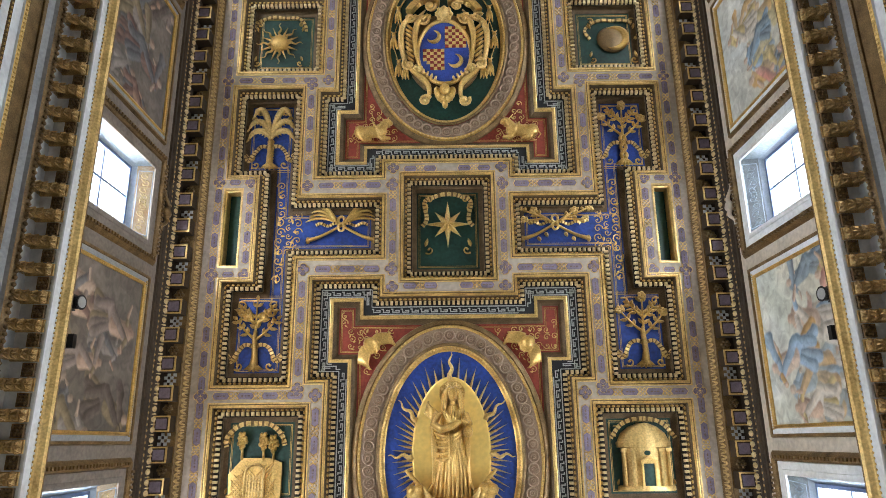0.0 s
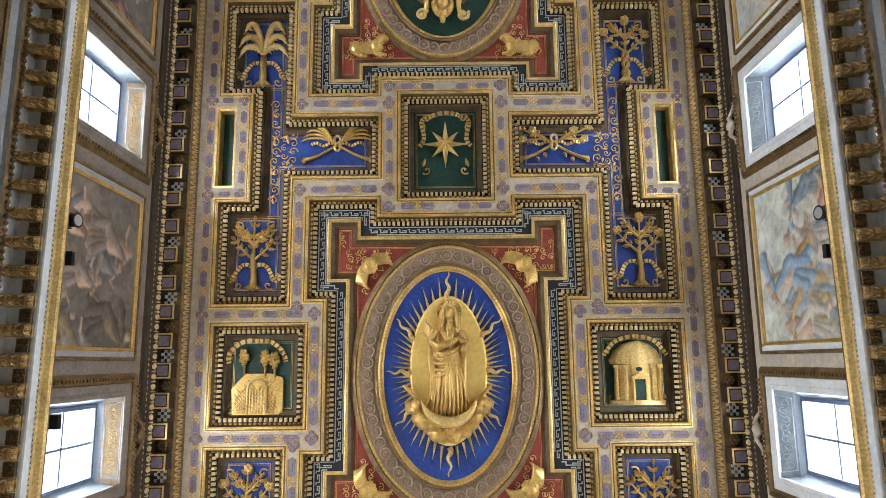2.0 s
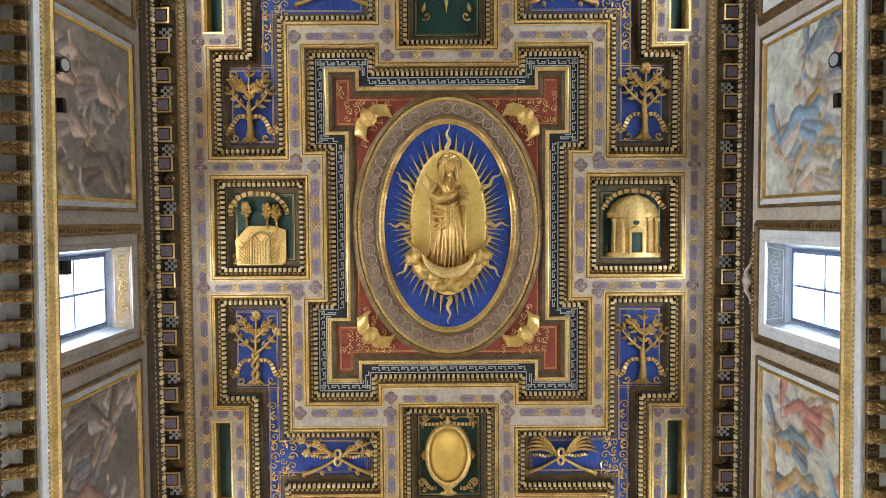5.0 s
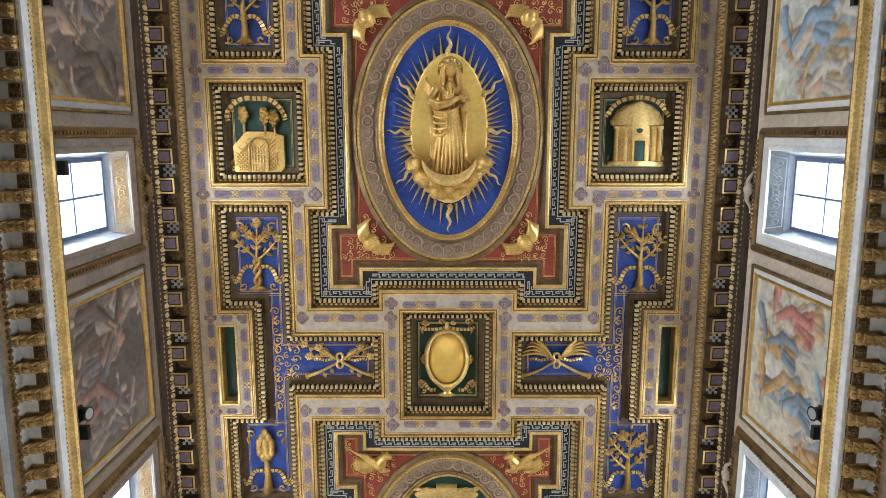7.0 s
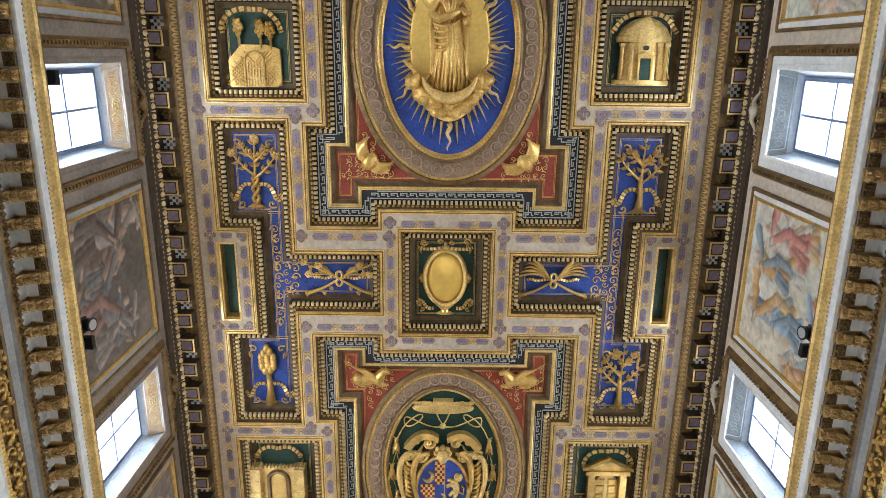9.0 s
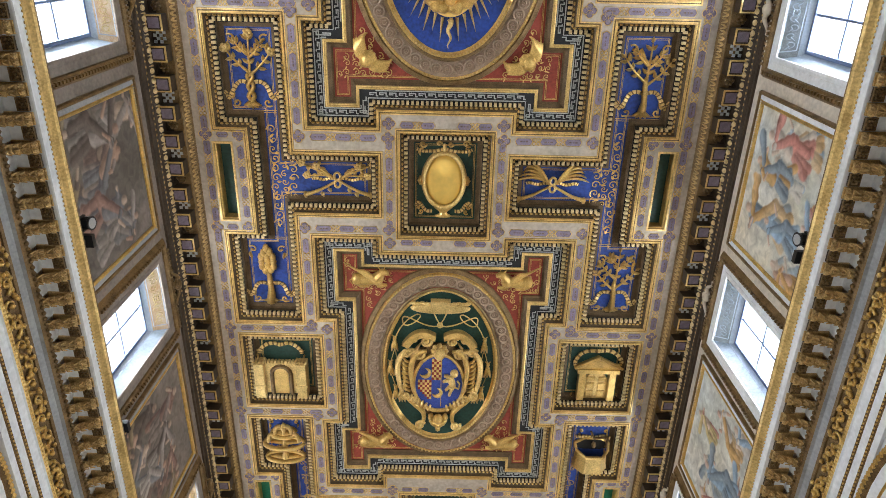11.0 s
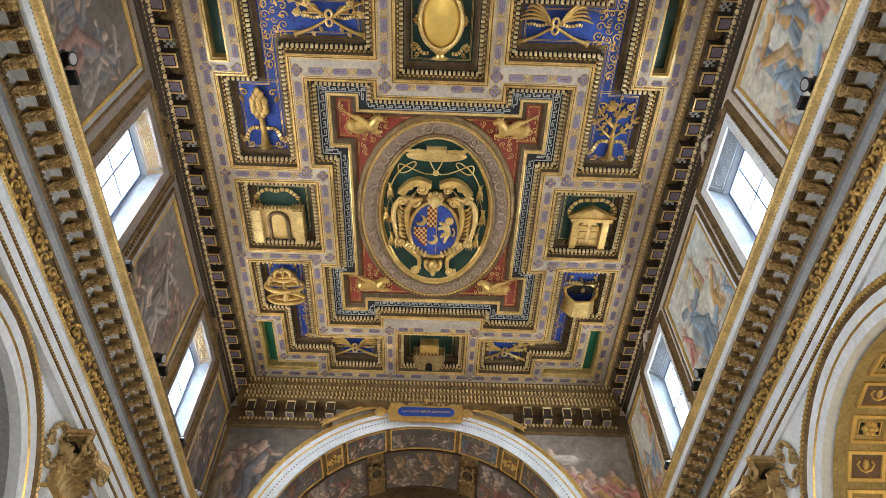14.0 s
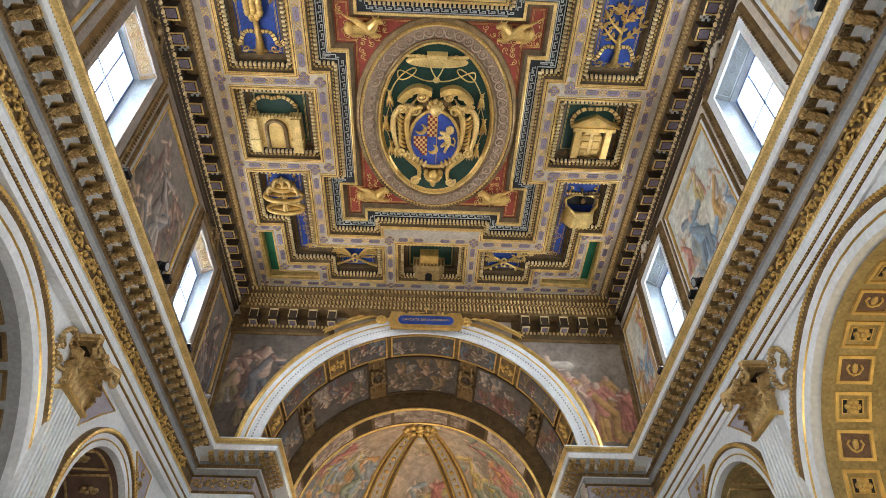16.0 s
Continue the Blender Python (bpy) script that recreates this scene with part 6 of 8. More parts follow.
def corner_sprigs(t, w, h, c=0.10):
    for sx in (-1, 1):
        for sy in (-1, 1):
            mb = MB()
            x, y = sx * w, sy * h
            curl(mb, x - sx * c, y - sy * c, c * 0.75, math.atan2(sy, sx), sx * sy * 0.8, 0.022)
            leaf(mb, x - sx * c * 0.4, y - sy * c * 1.4, math.atan2(-sy, -sx * 0.3), c * 1.5, c * 0.6)
            part("corner_sprig", mb, GOLD, t)


RND = random.Random(11)


def flower(mb, x, y, r=0.09, z=0.06):
    for k in range(5):
        a = k * 1.2566 + x
        mb.ell((x + r * 0.55 * math.cos(a), y + r * 0.55 * math.sin(a), z), (r * 0.5, r * 0.5, 0.03), 6, 4)
    mb.ell((x, y, z + 0.02), (r * 0.32, r * 0.32, 0.03), 6, 4)


def tree(kind, x, y, label, flip=1):
    t = thing("tree_relief", label, "relief", hung(x, y) @ Matrix.Diagonal((1.12, 1.03, 1, 1)), group="gilded tree reliefs")
    trunk, crown = MB(), MB()
    base, mid = -0.78, -0.05
    if kind == "palm":
        trunk.tube([(0, base, 0.03), (-0.01, -0.4, 0.05), (0.01, mid, 0.05)], [0.09, 0.065, 0.06], 8)
        for k in range(9):
            trunk.ring((0, base + 0.09 + k * 0.075, 0.03), 0.065, 0.018, 8, h=0.05)
        for sx in (-1, 1):
            for k, (ex, ey, top) in enumerate(((0.40, 0.60, 0.86), (0.50, 0.26, 0.52), (0.50, -0.02, 0.24))):
                b = up(bez([(0, mid), (0.10 * sx, top), (ex * sx * 0.8, top + 0.08), (ex * sx, ey)], 10), 0.06)
                crown.tube(b, [0.03, 0.05, 0.065, 0.075, 0.08, 0.08, 0.075, 0.065, 0.05, 0.02], 6, flat=0.6)
                for j in range(2, 10):
                    leaf(crown, b[j][0], b[j][1] + 0.03, -1.0 if sx > 0 else math.pi + 1.0, 0.14, 0.05)
    elif kind == "cone":
        trunk.tube([(0, base, 0.03), (0.02, -0.4, 0.05), (0, 0.12, 0.05)], [0.12, 0.075, 0.06], 8)
        for row in range(6):
            n = (2, 3, 3, 3, 2, 1)[row]
            for k in range(n):
                crown.ell(((k - (n - 1) / 2) * 0.135, 0.14 + row * 0.125 + 0.03 * (k % 2), 0.07 + 0.006 * row), (0.078, 0.125, 0.055), 8, 6)
    else:
        if kind == "twist":
            for ph in (0, math.pi):
                trunk.tube([(0.06 * math.sin(ph + 9 * k / 12), base + 0.12 + 0.62 * k / 12, 0.05 + 0.02 * math.cos(ph + 9 * k / 12)) for k in range(13)], [0.05 - 0.001 * k for k in range(13)], 6)
        else:
            trunk.tube([(0, base + 0.05, 0.03), (0.015, -0.45, 0.05), (-0.01, mid, 0.05), (0, 0.1, 0.05)], [0.10, 0.065, 0.055, 0.04], 8)
        tips = {"apple": ((-0.40, 0.36), (-0.34, 0.62), (0, 0.80), (0.34, 0.62), (0.42, 0.36), (-0.2, 0.5), (0.2, 0.5)),
                "olive": ((-0.42, 0.30), (-0.36, 0.56), (-0.16, 0.74), (0.04, 0.86), (0.28, 0.68), (0.44, 0.38))}.get(kind, ((-0.46, 0.50), (0.03, 0.82), (0.46, 0.44), (-0.24, 0.62), (0.26, 0.58)))
        for k, (ex, ey) in enumerate(tips):
            y0 = -0.12 if abs(ex) < 0.1 else max(-0.16, ey - 1.15 * abs(ex))
            b = up(bez([(0, y0), (ex * 0.30, y0 + (ey - y0) * 0.22), (ex * 0.72, y0 + (ey - y0) * 0.55), (ex, ey)], 9), 0.05)
            trunk.tube(b, [0.036 - 0.0025 * j for j in range(9)], 6)
            for j in (3, 5, 7):
                a = math.atan2(b[j][1] - b[j - 1][1], b[j][0] - b[j - 1][0])
                for sg in (-1, 1):
                    leaf(crown, b[j][0], b[j][1], a + sg * RND.uniform(0.6, 1.0), RND.uniform(0.15, 0.20), 0.085, 0.05, 0.04)
            if kind in ("twist", "daisy") and k < 3:
                flower(crown, ex, ey, 0.10)
            elif kind in ("apple",):
                leaf(crown, ex, ey, math.atan2(ey, ex), 0.14, 0.09)
                crown.ell((ex * 0.85, ey * 0.85, 0.07), (0.05, 0.05, 0.04), 6, 4)
            else:
                leaf(crown, ex, ey, math.atan2(ey - 0.1, ex), 0.15, 0.08)
    for k in range(5):
        a = -math.pi / 2 + (k - 2) * 0.5
        trunk.tube([(0, base + 0.12, 0.04), (0.12 * math.cos(a), base + 0.08 + 0.06 * math.sin(a), 0.04), (0.22 * math.cos(a), base + 0.09 + 0.14 * math.sin(a), 0.02)], [0.06, 0.045, 0.015], 6)
    part("trunk", trunk, GOLD, t, smooth=True)
    part("crown", crown, GOLD_PALE if kind != "cone" else GOLD, t, "gilded leaves and blossoms", smooth=kind in ("palm", "cone"))
    for sx in (-1, 1):
        p = bez([(0.03 * sx, -0.26), (0.30 * sx, -0.10), (0.34 * sx, -0.42), (0.44 * sx, -0.56)], 8) + bez([(0.47 * sx, -0.60), (0.56 * sx, -0.58), (0.58 * sx, -0.46), (0.50 * sx, -0.45)], 4)
        ribbon(t, p, 0.042)
    corner_sprigs(t, 0.47, 0.83, 0.145)
    return t


tree("palm", -4.47, -7.45, "gilded palm tree relief on a blue coffer field")
tree("twist", 4.47, -7.45, "gilded twisted-trunk flowering tree relief on blue")
tree("apple", -4.53, -2.42, "gilded fruit tree relief with ribbon on blue")
tree("daisy", 4.53, -2.42, "gilded tree relief with three blossoms on blue")
tree("twist", -4.50, 3.22, "gilded twisted flowering tree relief on blue field")
tree("leafy", 4.53, 3.25, "gilded leafy three-branched tree relief on blue field")
tree("cone", -4.50, 8.40, "gilded tree relief with scaly rounded crown on blue")
tree("olive", 4.48, 8.45, "gilded dense olive tree relief with ribbon on blue")


def crossed(x, y, kind, label):
    """Two crossed branches tied with a bow."""
    t = thing("crossed_branches_relief", label, "relief", hung(x, y) @ Matrix.Diagonal((1.2, 1.1, 1, 1)), group="crossed branch reliefs")
    lv = MB()
    for sx in (-1, 1):
        st = MB()
        b = up(bez([(-0.66 * sx, -0.36), (-0.35 * sx, -0.30), (-0.10 * sx, -0.06), (0.12 * sx, 0.04)], 9), 0.05)
        st.tube(b, [0.052, 0.044, 0.038, 0.034, 0.032, 0.03, 0.03, 0.03, 0.03], 6)
        st.ell((-0.67 * sx, -0.37, 0.05), (0.05, 0.09, 0.05), 6, 4)
        if kind == "palm":
            for k in range(5):
                e = (0.74 - 0.06 * k, 0.06 + 0.10 * k)
                c = up(bez([(0.08 * sx, 0.02), (0.25 * sx, 0.16 + 0.06 * k), (0.5 * sx, e[1] + 0.14), (e[0] * sx, e[1])], 9), 0.05 + 0.008 * k)
                lv.tube(c, [0.025, 0.032, 0.036, 0.038, 0.038, 0.036, 0.03, 0.024, 0.01], 5, flat=0.8)
        else:
            for (ex, ey) in ((0.72, 0.36), (0.62, 0.08), (0.42, 0.30)):
                c = up(bez([(0.08 * sx, 0.02), (0.2 * sx, 0.15), (ex * 0.7 * sx, ey * 0.6), (ex * sx, ey)], 7), 0.05)
                st.tube(c, [0.034 - 0.003 * k for k in range(7)], 6)
                flower(lv, ex * sx, ey, 0.09)
                for k in (3, 4, 5, 6):
                    leaf(lv, c[k][0], c[k][1], RND.uniform(0, 6.28), 0.13, 0.08)
            for q in ((-0.35, -0.30), (-0.2, -0.2)):
                leaf(lv, q[0] * sx, q[1], -1.2, 0.14, 0.09)
        part("stem", st, GOLD, t, smooth=True)
    part("leaves", lv, GOLD_PALE if kind != "palm" else GOLD, t, smooth=kind == "palm")
    bow = MB()
    for sy in (-1, 1):
        bow.tube([(0.06 * math.sin(a), sy * 0.085 - sy * 0.085 * math.cos(a), 0.09) for a in [k * 0.571 for k in range(12)]], 0.028, 5)
    part("bow", bow, GOLD_PALE, t)
    for sx in (-1, 1):
        ribbon(t, [(0.05 * sx + 0.06 * sx * k, 0.025 * math.sin(k * 1.2), 0) for k in range(9)], 0.03)


crossed(-2.60, -5.12, "palm", "gilded crossed palm fronds tied with a bow on blue")
crossed(2.62, -5.10, "branch", "gilded crossed flowering branches tied with a bow on blue")
crossed(-2.60, 5.75, "branch", "gilded crossed blossoming boughs tied with a bow on blue")
crossed(2.62, 5.75, "palm", "gilded crossed fan palm sprays with a bow on blue")
crossed(-2.50, 16.50, "palm", "gilded crossed feathery palms at the ceiling's end on blue")
crossed(2.42, 16.50, "branch", "gilded crossed twigs at the ceiling's end on blue")


def arch_pts(cx, y0, w, y1, n=8):
    return [(cx - w, y0)] + [(cx + w * math.cos(math.pi - math.pi * k / n), y1 + w * math.sin(math.pi * k / n)) for k in range(n + 1)] + [(cx + w, y0)]


# walled garden with three trees
t = thing("garden_relief", "gilded walled garden relief with three round-headed trees on green", "relief", hung(-4.36, 0.48))
mb = MB()
mb.prism([(-0.52, -0.75), (0.52, -0.75), (0.62, -0.66), (0.62, 0.06), (0.32, 0.16), (-0.25, 0.16), (-0.55, -0.18)], 0, 0.07)
part("garden_wall", mb, GOLD, t)
mb = MB()
for k in range(-9, 10):
    for sg in (-1, 1):
        a, b = Vector((k * 0.085, -0.72)), Vector((k * 0.085 + sg * 0.8, 0.12))
        p = [a.lerp(b, q / 8) for q in range(9)]
        p = [q for q in p if -0.5 < q.x < 0.5 and q.y < 0.1 - max(0, (-0.1 - q.x)) * 0.9 and not (-0.16 < q.x < 0.24)]
        if len(p) > 1:
            mb.tube([(p[0].x, p[0].y, 0.075), (p[-1].x, p[-1].y, 0.075)], 0.014, 4)
part("lattice", mb, GOLD_PALE, t)
mb = MB()
mb.tube(up(arch_pts(0.04, -0.74, 0.21, -0.18), 0.09), 0.03, 5)
for k in range(6):
    mb.box(-0.13 + k * 0.065, -0.105 + k * 0.065, -0.73, -0.2, 0.07, 0.10)
for z in (-0.55, -0.35):
    mb.box(-0.16, 0.24, z - 0.012, z + 0.012, 0.07, 0.105)
part("gate", mb, GOLD_PALE, t)
for x, y, h in ((-0.28, 0.12, 0.62), (0.20, 0.10, 0.68), (0.42, 0.05, 0.66)):
    mb = MB()
    mb.tube([(x, y, 0.06), (x, y + 0.35, 0.06)], 0.03, 6)
    for k in range(16):
        a, r = k * 2.4, 0.10 * math.sqrt(k / 16)
        mb.ell((x + r * math.cos(a), y + 0.42 + r * 1.7 * math.sin(a), 0.09), (0.05, 0.06, 0.05), 6, 4)
    part("garden_tree", mb, GOLD, t, smooth=True)
ribbon(t, bez([(-0.64, 0.40), (-0.75, 0.62), (-0.45, 0.98), (0.0, 0.90)], 8) + bez([(0.06, 0.90), (0.45, 0.95), (0.62, 0.62), (0.66, 0.42)], 8), 0.05)
corner_sprigs(t, 0.66, 0.74)

# domed round temple
t = thing("temple_relief", "gilded round domed temple relief with columns on green", "relief", hung(4.30, 0.40))
mb = MB()
mb.loft([[(-w * math.cos(math.pi * k / 10), y, 0.02 + 0.20 * math.sin(math.pi * k / 10)) for k in range(11)] for w, y in ((0.64, -0.68), (0.64, -0.60), (0.52, -0.58), (0.50, 0.20), (0.60, 0.22), (0.62, 0.32), (0.58, 0.36), (0.50, 0.52), (0.32, 0.66), (0.12, 0.73), (0.01, 0.74))], 0, closed=False)
part("drum_and_dome", mb, GOLD_PALE, t)
for x in (-0.49, -0.30, 0.30, 0.49):
    mb = MB()
    z = 0.03 + 0.20 * math.sqrt(max(0, 1 - (x / 0.56) ** 2))
    mb.tube([(x, -0.58, z), (x, 0.18, z)], 0.045, 8)
    mb.box(x - 0.06, x + 0.06, 0.13, 0.20, z - 0.05, z + 0.06)
    part("column", mb, GOLD_PALE, t)
mb = MB()
mb.box(-0.12, 0.12, -0.58, -0.12, 0.20, 0.235)
part("doorway", mb, GREEN, t, "dark open doorway")
mb = MB()
for xa, xb, ya, yb in ((-0.165, -0.12, -0.58, -0.10), (0.12, 0.165, -0.58, -0.10), (-0.18, 0.18, -0.12, -0.06)):
    mb.box(xa, xb, ya, yb, 0.20, 0.26)
mb.prism([(-0.2, -0.06), (0.2, -0.06), (0, 0.02)], 0.2, 0.27)
part("door_frame", mb, GOLD, t)
for x, y, r in ((0, 0.10, 0.085), (0, 0.56, 0.05), (-0.3, 0.50, 0.04), (0.3, 0.50, 0.04)):
    part("round_window", MB().ell((x, y, 0.20 if y < 0.3 else 0.16 - abs(x) * 0.2), (r, r * 0.8, 0.035), 10, 5), GREEN, t)
ribbon(t, bez([(-0.72, 0.42), (-0.60, 0.60), (-0.45, 0.84), (0, 0.84)], 8) + bez([(0.05, 0.84), (0.45, 0.84), (0.60, 0.60), (0.72, 0.42)], 8), 0.045)
corner_sprigs(t, 0.68, 0.72)

# town gate with towers
t = thing("town_gate_relief", "gilded crenellated town gate relief with two towers on green", "relief", hung(-4.40, 11.45))
mb = MB()
mb.box(-0.50, 0.50, -0.62, 0.36, 0, 0.12)
part("wall", mb, GOLD_PALE, t)
for sx in (-1, 1):
    mb = MB()
    mb.block(sx * 0.58 - 0.15, sx * 0.58 + 0.15, -0.70, 0.44, 0, 0.24, 0.02)
    mb.box(sx * 0.58 - 0.17, sx * 0.58 + 0.17, -0.30, -0.26, 0, 0.25)
    for k in range(4):
        mb.box(sx * 0.58 - 0.16 + 0.09 * k, sx * 0.58 - 0.105 + 0.09 * k, 0.44, 0.50, 0.05, 0.22)
    part("tower", mb, GOLD_PALE, t)
mb = MB()
for k in range(10):
    mb.box(-0.46 + 0.095 * k, -0.40 + 0.095 * k, 0.36, 0.43, 0.03, 0.12)
part("battlement", mb, GOLD_PALE, t)
mb = MB()
mb.tube(up(arch_pts(0, -0.62, 0.26, 0.02), 0.13), 0.06, 6)
part("gate_arch", mb, GOLD_DARK, t)
mb = MB()
mb.prism(arch_pts(0, -0.62, 0.19, 0.02), 0.12, 0.14)
part("gate_leaf", mb, GOLD, t)
ribbon(t, bez([(-0.55, 0.62), (-0.62, 0.86), (-0.2, 1.0), (0, 0.92)], 7) + bez([(0.05, 0.92), (0.3, 1.0), (0.62, 0.86), (0.58, 0.62)], 7), 0.05)
corner_sprigs(t, 0.70, 0.74)

# pedimented door
t = thing("closed_door_relief", "gilded pedimented closed door relief on green", "relief", hung(4.36, 11.45))
mb = MB()
for sx in (-1, 1):
    mb.box(sx * 0.42 - 0.09, sx * 0.42 + 0.09, -0.66, 0.30, 0, 0.16)
    mb.box(sx * 0.42 - 0.12, sx * 0.42 + 0.12, -0.72, -0.64, 0, 0.18)
mb.box(-0.58, 0.58, 0.30, 0.42, 0, 0.18)
part("jambs_and_lintel", mb, GOLD, t)
mb = MB()
mb.prism([(-0.66, 0.42), (0.66, 0.42), (0, 0.76)], 0, 0.14)
mb.tube([(-0.66, 0.44, 0.15), (0, 0.78, 0.15), (0.66, 0.44, 0.15)], 0.045, 4)
part("pediment", mb, GOLD, t)
mb = MB()
mb.prism(arch_pts(0, -0.66, 0.32, -0.08), 0, 0.06)
part("door_leaf", mb, GOLD_PALE, t)
mb = MB()
for x in (-0.16, 0.16):
    for y0, y1 in ((-0.60, -0.36), (-0.30, -0.10), (-0.04, 0.10)):
        mb.block(x - 0.11, x + 0.11, y0, y1, 0.06, 0.09, 0.02)
part("door_panels", mb, GOLD, t)
ribbon(t, bez([(-0.62, 0.46), (-0.74, 0.70), (-0.4, 0.98), (0, 0.94)], 7) + bez([(0.05, 0.94), (0.4, 0.98), (0.74, 0.70), (0.62, 0.46)], 7), 0.05)
corner_sprigs(t, 0.70, 0.74)

# sun and moon
t = thing("sun_relief", "gilded sun relief with straight and wavy rays on green", "relief", hung(-4.42, -10.22))
part("disc", MB().ell((0, 0, 0.05), (0.24, 0.24, 0.10), 16, 8), GOLD, t, smooth=True)
for k in range(16):
    a = k * math.pi / 8
    c, s_ = math.cos(a), math.sin(a)
    mb = MB()
    if k % 2 == 0:
        mb.tube([(c * r - s_ * 0.03 * math.sin(r * 26), s_ * r + c * 0.03 * math.sin(r * 26), 0.05) for r in [0.22 + 0.04 * j for j in range(11)]], [0.04 - 0.0034 * j for j in range(11)], 5)
    else:
        mb.prism([(c * 0.22 - s_ * 0.03, s_ * 0.22 + c * 0.03), (c * 0.22 + s_ * 0.03, s_ * 0.22 - c * 0.03), (c * 0.52, s_ * 0.52)], 0.02, 0.05)
    part("ray", mb, GOLD, t)
ribbon(t, bez([(-0.70, 0.36), (-0.70, 0.8), (-0.4, 0.80), (0, 0.80)], 8) + bez([(0.05, 0.80), (0.4, 0.80), (0.70, 0.8), (0.70, 0.36)], 8), 0.04)
corner_sprigs(t, 0.68, 0.70, 0.12)
t = thing("moon_relief", "gilded full moon relief with a crescent rim on green", "relief", hung(4.45, -10.22))
part("disc", MB().ell((0, 0, 0.04), (0.42, 0.40, 0.09), 20, 8), GOLD_DARK, t, smooth=True)
mb = MB()
mb.tube([(0.33 * math.cos(a), 0.31 * math.sin(a), 0.09) for a in [radians(-115 + 230 * k / 20) for k in range(21)]], [0.015 + 0.085 * math.sin(math.pi * k / 20) for k in range(21)], 8)
part("crescent", mb, GOLD, t)
ribbon(t, bez([(-0.60, 0.02), (-0.95, 0.35), (-0.5, 0.62), (0, 0.60)], 9) + bez([(0.05, 0.60), (0.5, 0.62), (0.95, 0.35), (0.60, 0.02)], 9), 0.04)
corner_sprigs(t, 0.68, 0.72, 0.14)

# star, oval mirror, tower
t = thing("star_relief", "gilded eight-pointed faceted star with a ribbon on green", "relief", hung(0.0, -5.10))
for k in range(8):
    a = math.pi / 2 + k * math.pi / 4
    R = 0.60 if k % 2 == 0 else 0.46
    c, s_ = math.cos(a), math.sin(a)
    e, f_ = a + math.pi / 8, a - math.pi / 8
    i_ = 0.18
    mb = MB().add([(0, 0, 0.16), (i_ * math.cos(f_), i_ * math.sin(f_), 0.03), (R * c, R * s_, 0.03), (i_ * math.cos(e), i_ * math.sin(e), 0.03)], [(0, 1, 2), (0, 2, 3)])
    part("point", mb, GOLD_PALE, t)
ribbon(t, bez([(-0.62, -0.05), (-0.30, 0.20), (-0.85, 0.62), (-0.36, 0.70)], 10) + bez([(-0.3, 0.72), (0, 0.82), (0.3, 0.80), (0.36, 0.70)], 6) + bez([(0.40, 0.70), (0.85, 0.62), (0.30, 0.20), (0.62, -0.05)], 10), 0.05)
corner_sprigs(t, 0.62, 0.80, 0.16)

t = thing("mirror_relief", "polished gilded oval mirror on a small foot with ribbons", "relief", hung(-0.02, 5.74))
part("mirror_disc", MB().ell((0, 0.02, 0.03), (0.46, 0.66, 0.09), 28, 10), mat("burnished_gold", (0.90, 0.60, 0.15), 0.30, 0.5, 0.10, 0.8, 0.0), t, "burnished gold disc", smooth=True)
mb = MB()
lo = []
for k in range(36):
    a = k * math.pi / 18
    lo.append((math.cos(a), math.sin(a)))
mb.loft([[((0.44 + d) * x, 0.02 + (0.64 + d) * y, z) for x, y in lo] for d, z in ((0, 0.07), (0.02, 0.12), (0.07, 0.13), (0.10, 0.09), (0.12, 0.0))])
part("rim", mb, GOLD_PALE, t, smooth=True)
mb = MB()
mb.loft([[(r * math.cos(k * 0.628), y, 0.05 + 0.06 * math.sin(k * 0.628)) for k in range(10)] for y, r in ((-0.92, 0.20), (-0.88, 0.20), (-0.84, 0.10), (-0.80, 0.09), (-0.74, 0.16), (-0.68, 0.24))])
part("foot", mb, GOLD, t)
for sx in (-1, 1):
    mb = MB()
    for k in range(3):
        mb.ell((sx * (0.56 + 0.03 * (k % 2)), 0.02 + (k - 1) * 0.07, 0.06), (0.06, 0.06, 0.05), 6, 4)
    part("side_knob", mb, GOLD, t, smooth=True)
for sx in (-1, 1):
    ribbon(t, bez([(0.28 * sx, -0.78), (0.5 * sx, -0.80), (0.50 * sx, -0.66), (0.58 * sx, -0.58)], 6) + bez([(0.62 * sx, -0.55), (0.72 * sx, -0.60), (0.66 * sx, -0.72), (0.58 * sx, -0.70)], 5), 0.04)
    ribbon(t, bez([(0.05 * sx, 0.80), (0.3 * sx, 0.74), (0.5 * sx, 0.70), (0.66 * sx, 0.80)], 8), 0.035)
for sx in (-1, 1):
    for x, r, tn in ((0.52, 0.10, 1.0), (0.14, 0.08, -0.8)):
        mb = MB()
        curl(mb, sx * x, 0.92, r, 0, sx * tn, 0.03)
        part("bow_loop", mb, GOLD_PALE, t, smooth=True)
part("bow_knot", MB().ell((0, 0.84, 0.06), (0.05, 0.12, 0.05), 8, 5), GOLD_PALE, t, smooth=True)
corner_sprigs(t, 0.66, 0.90, 0.10)

t = thing("tower_relief", "gilded two-stage battlemented tower relief with an arched door on dark ground", "relief", hung(-0.06, 16.62))
mb = MB()
mb.loft([[(x, y, z) for x, z in ((-0.52, 0), (-0.52, 0.10), (-0.34, 0.32), (0.34, 0.32), (0.52, 0.10), (0.52, 0))] for y in (-0.52, 0.14)], 0, closed=False)
mb.add([(x, 0.14, z) for x, z in ((-0.52, 0), (-0.52, 0.10), (-0.34, 0.32), (0.34, 0.32), (0.52, 0.10), (0.52, 0))], [(0, 1, 2, 3, 4, 5)])
mb.add([(x, -0.52, z) for x, z in ((-0.52, 0), (-0.52, 0.10), (-0.34, 0.32), (0.34, 0.32), (0.52, 0.10), (0.52, 0))], [(5, 4, 3, 2, 1, 0)])
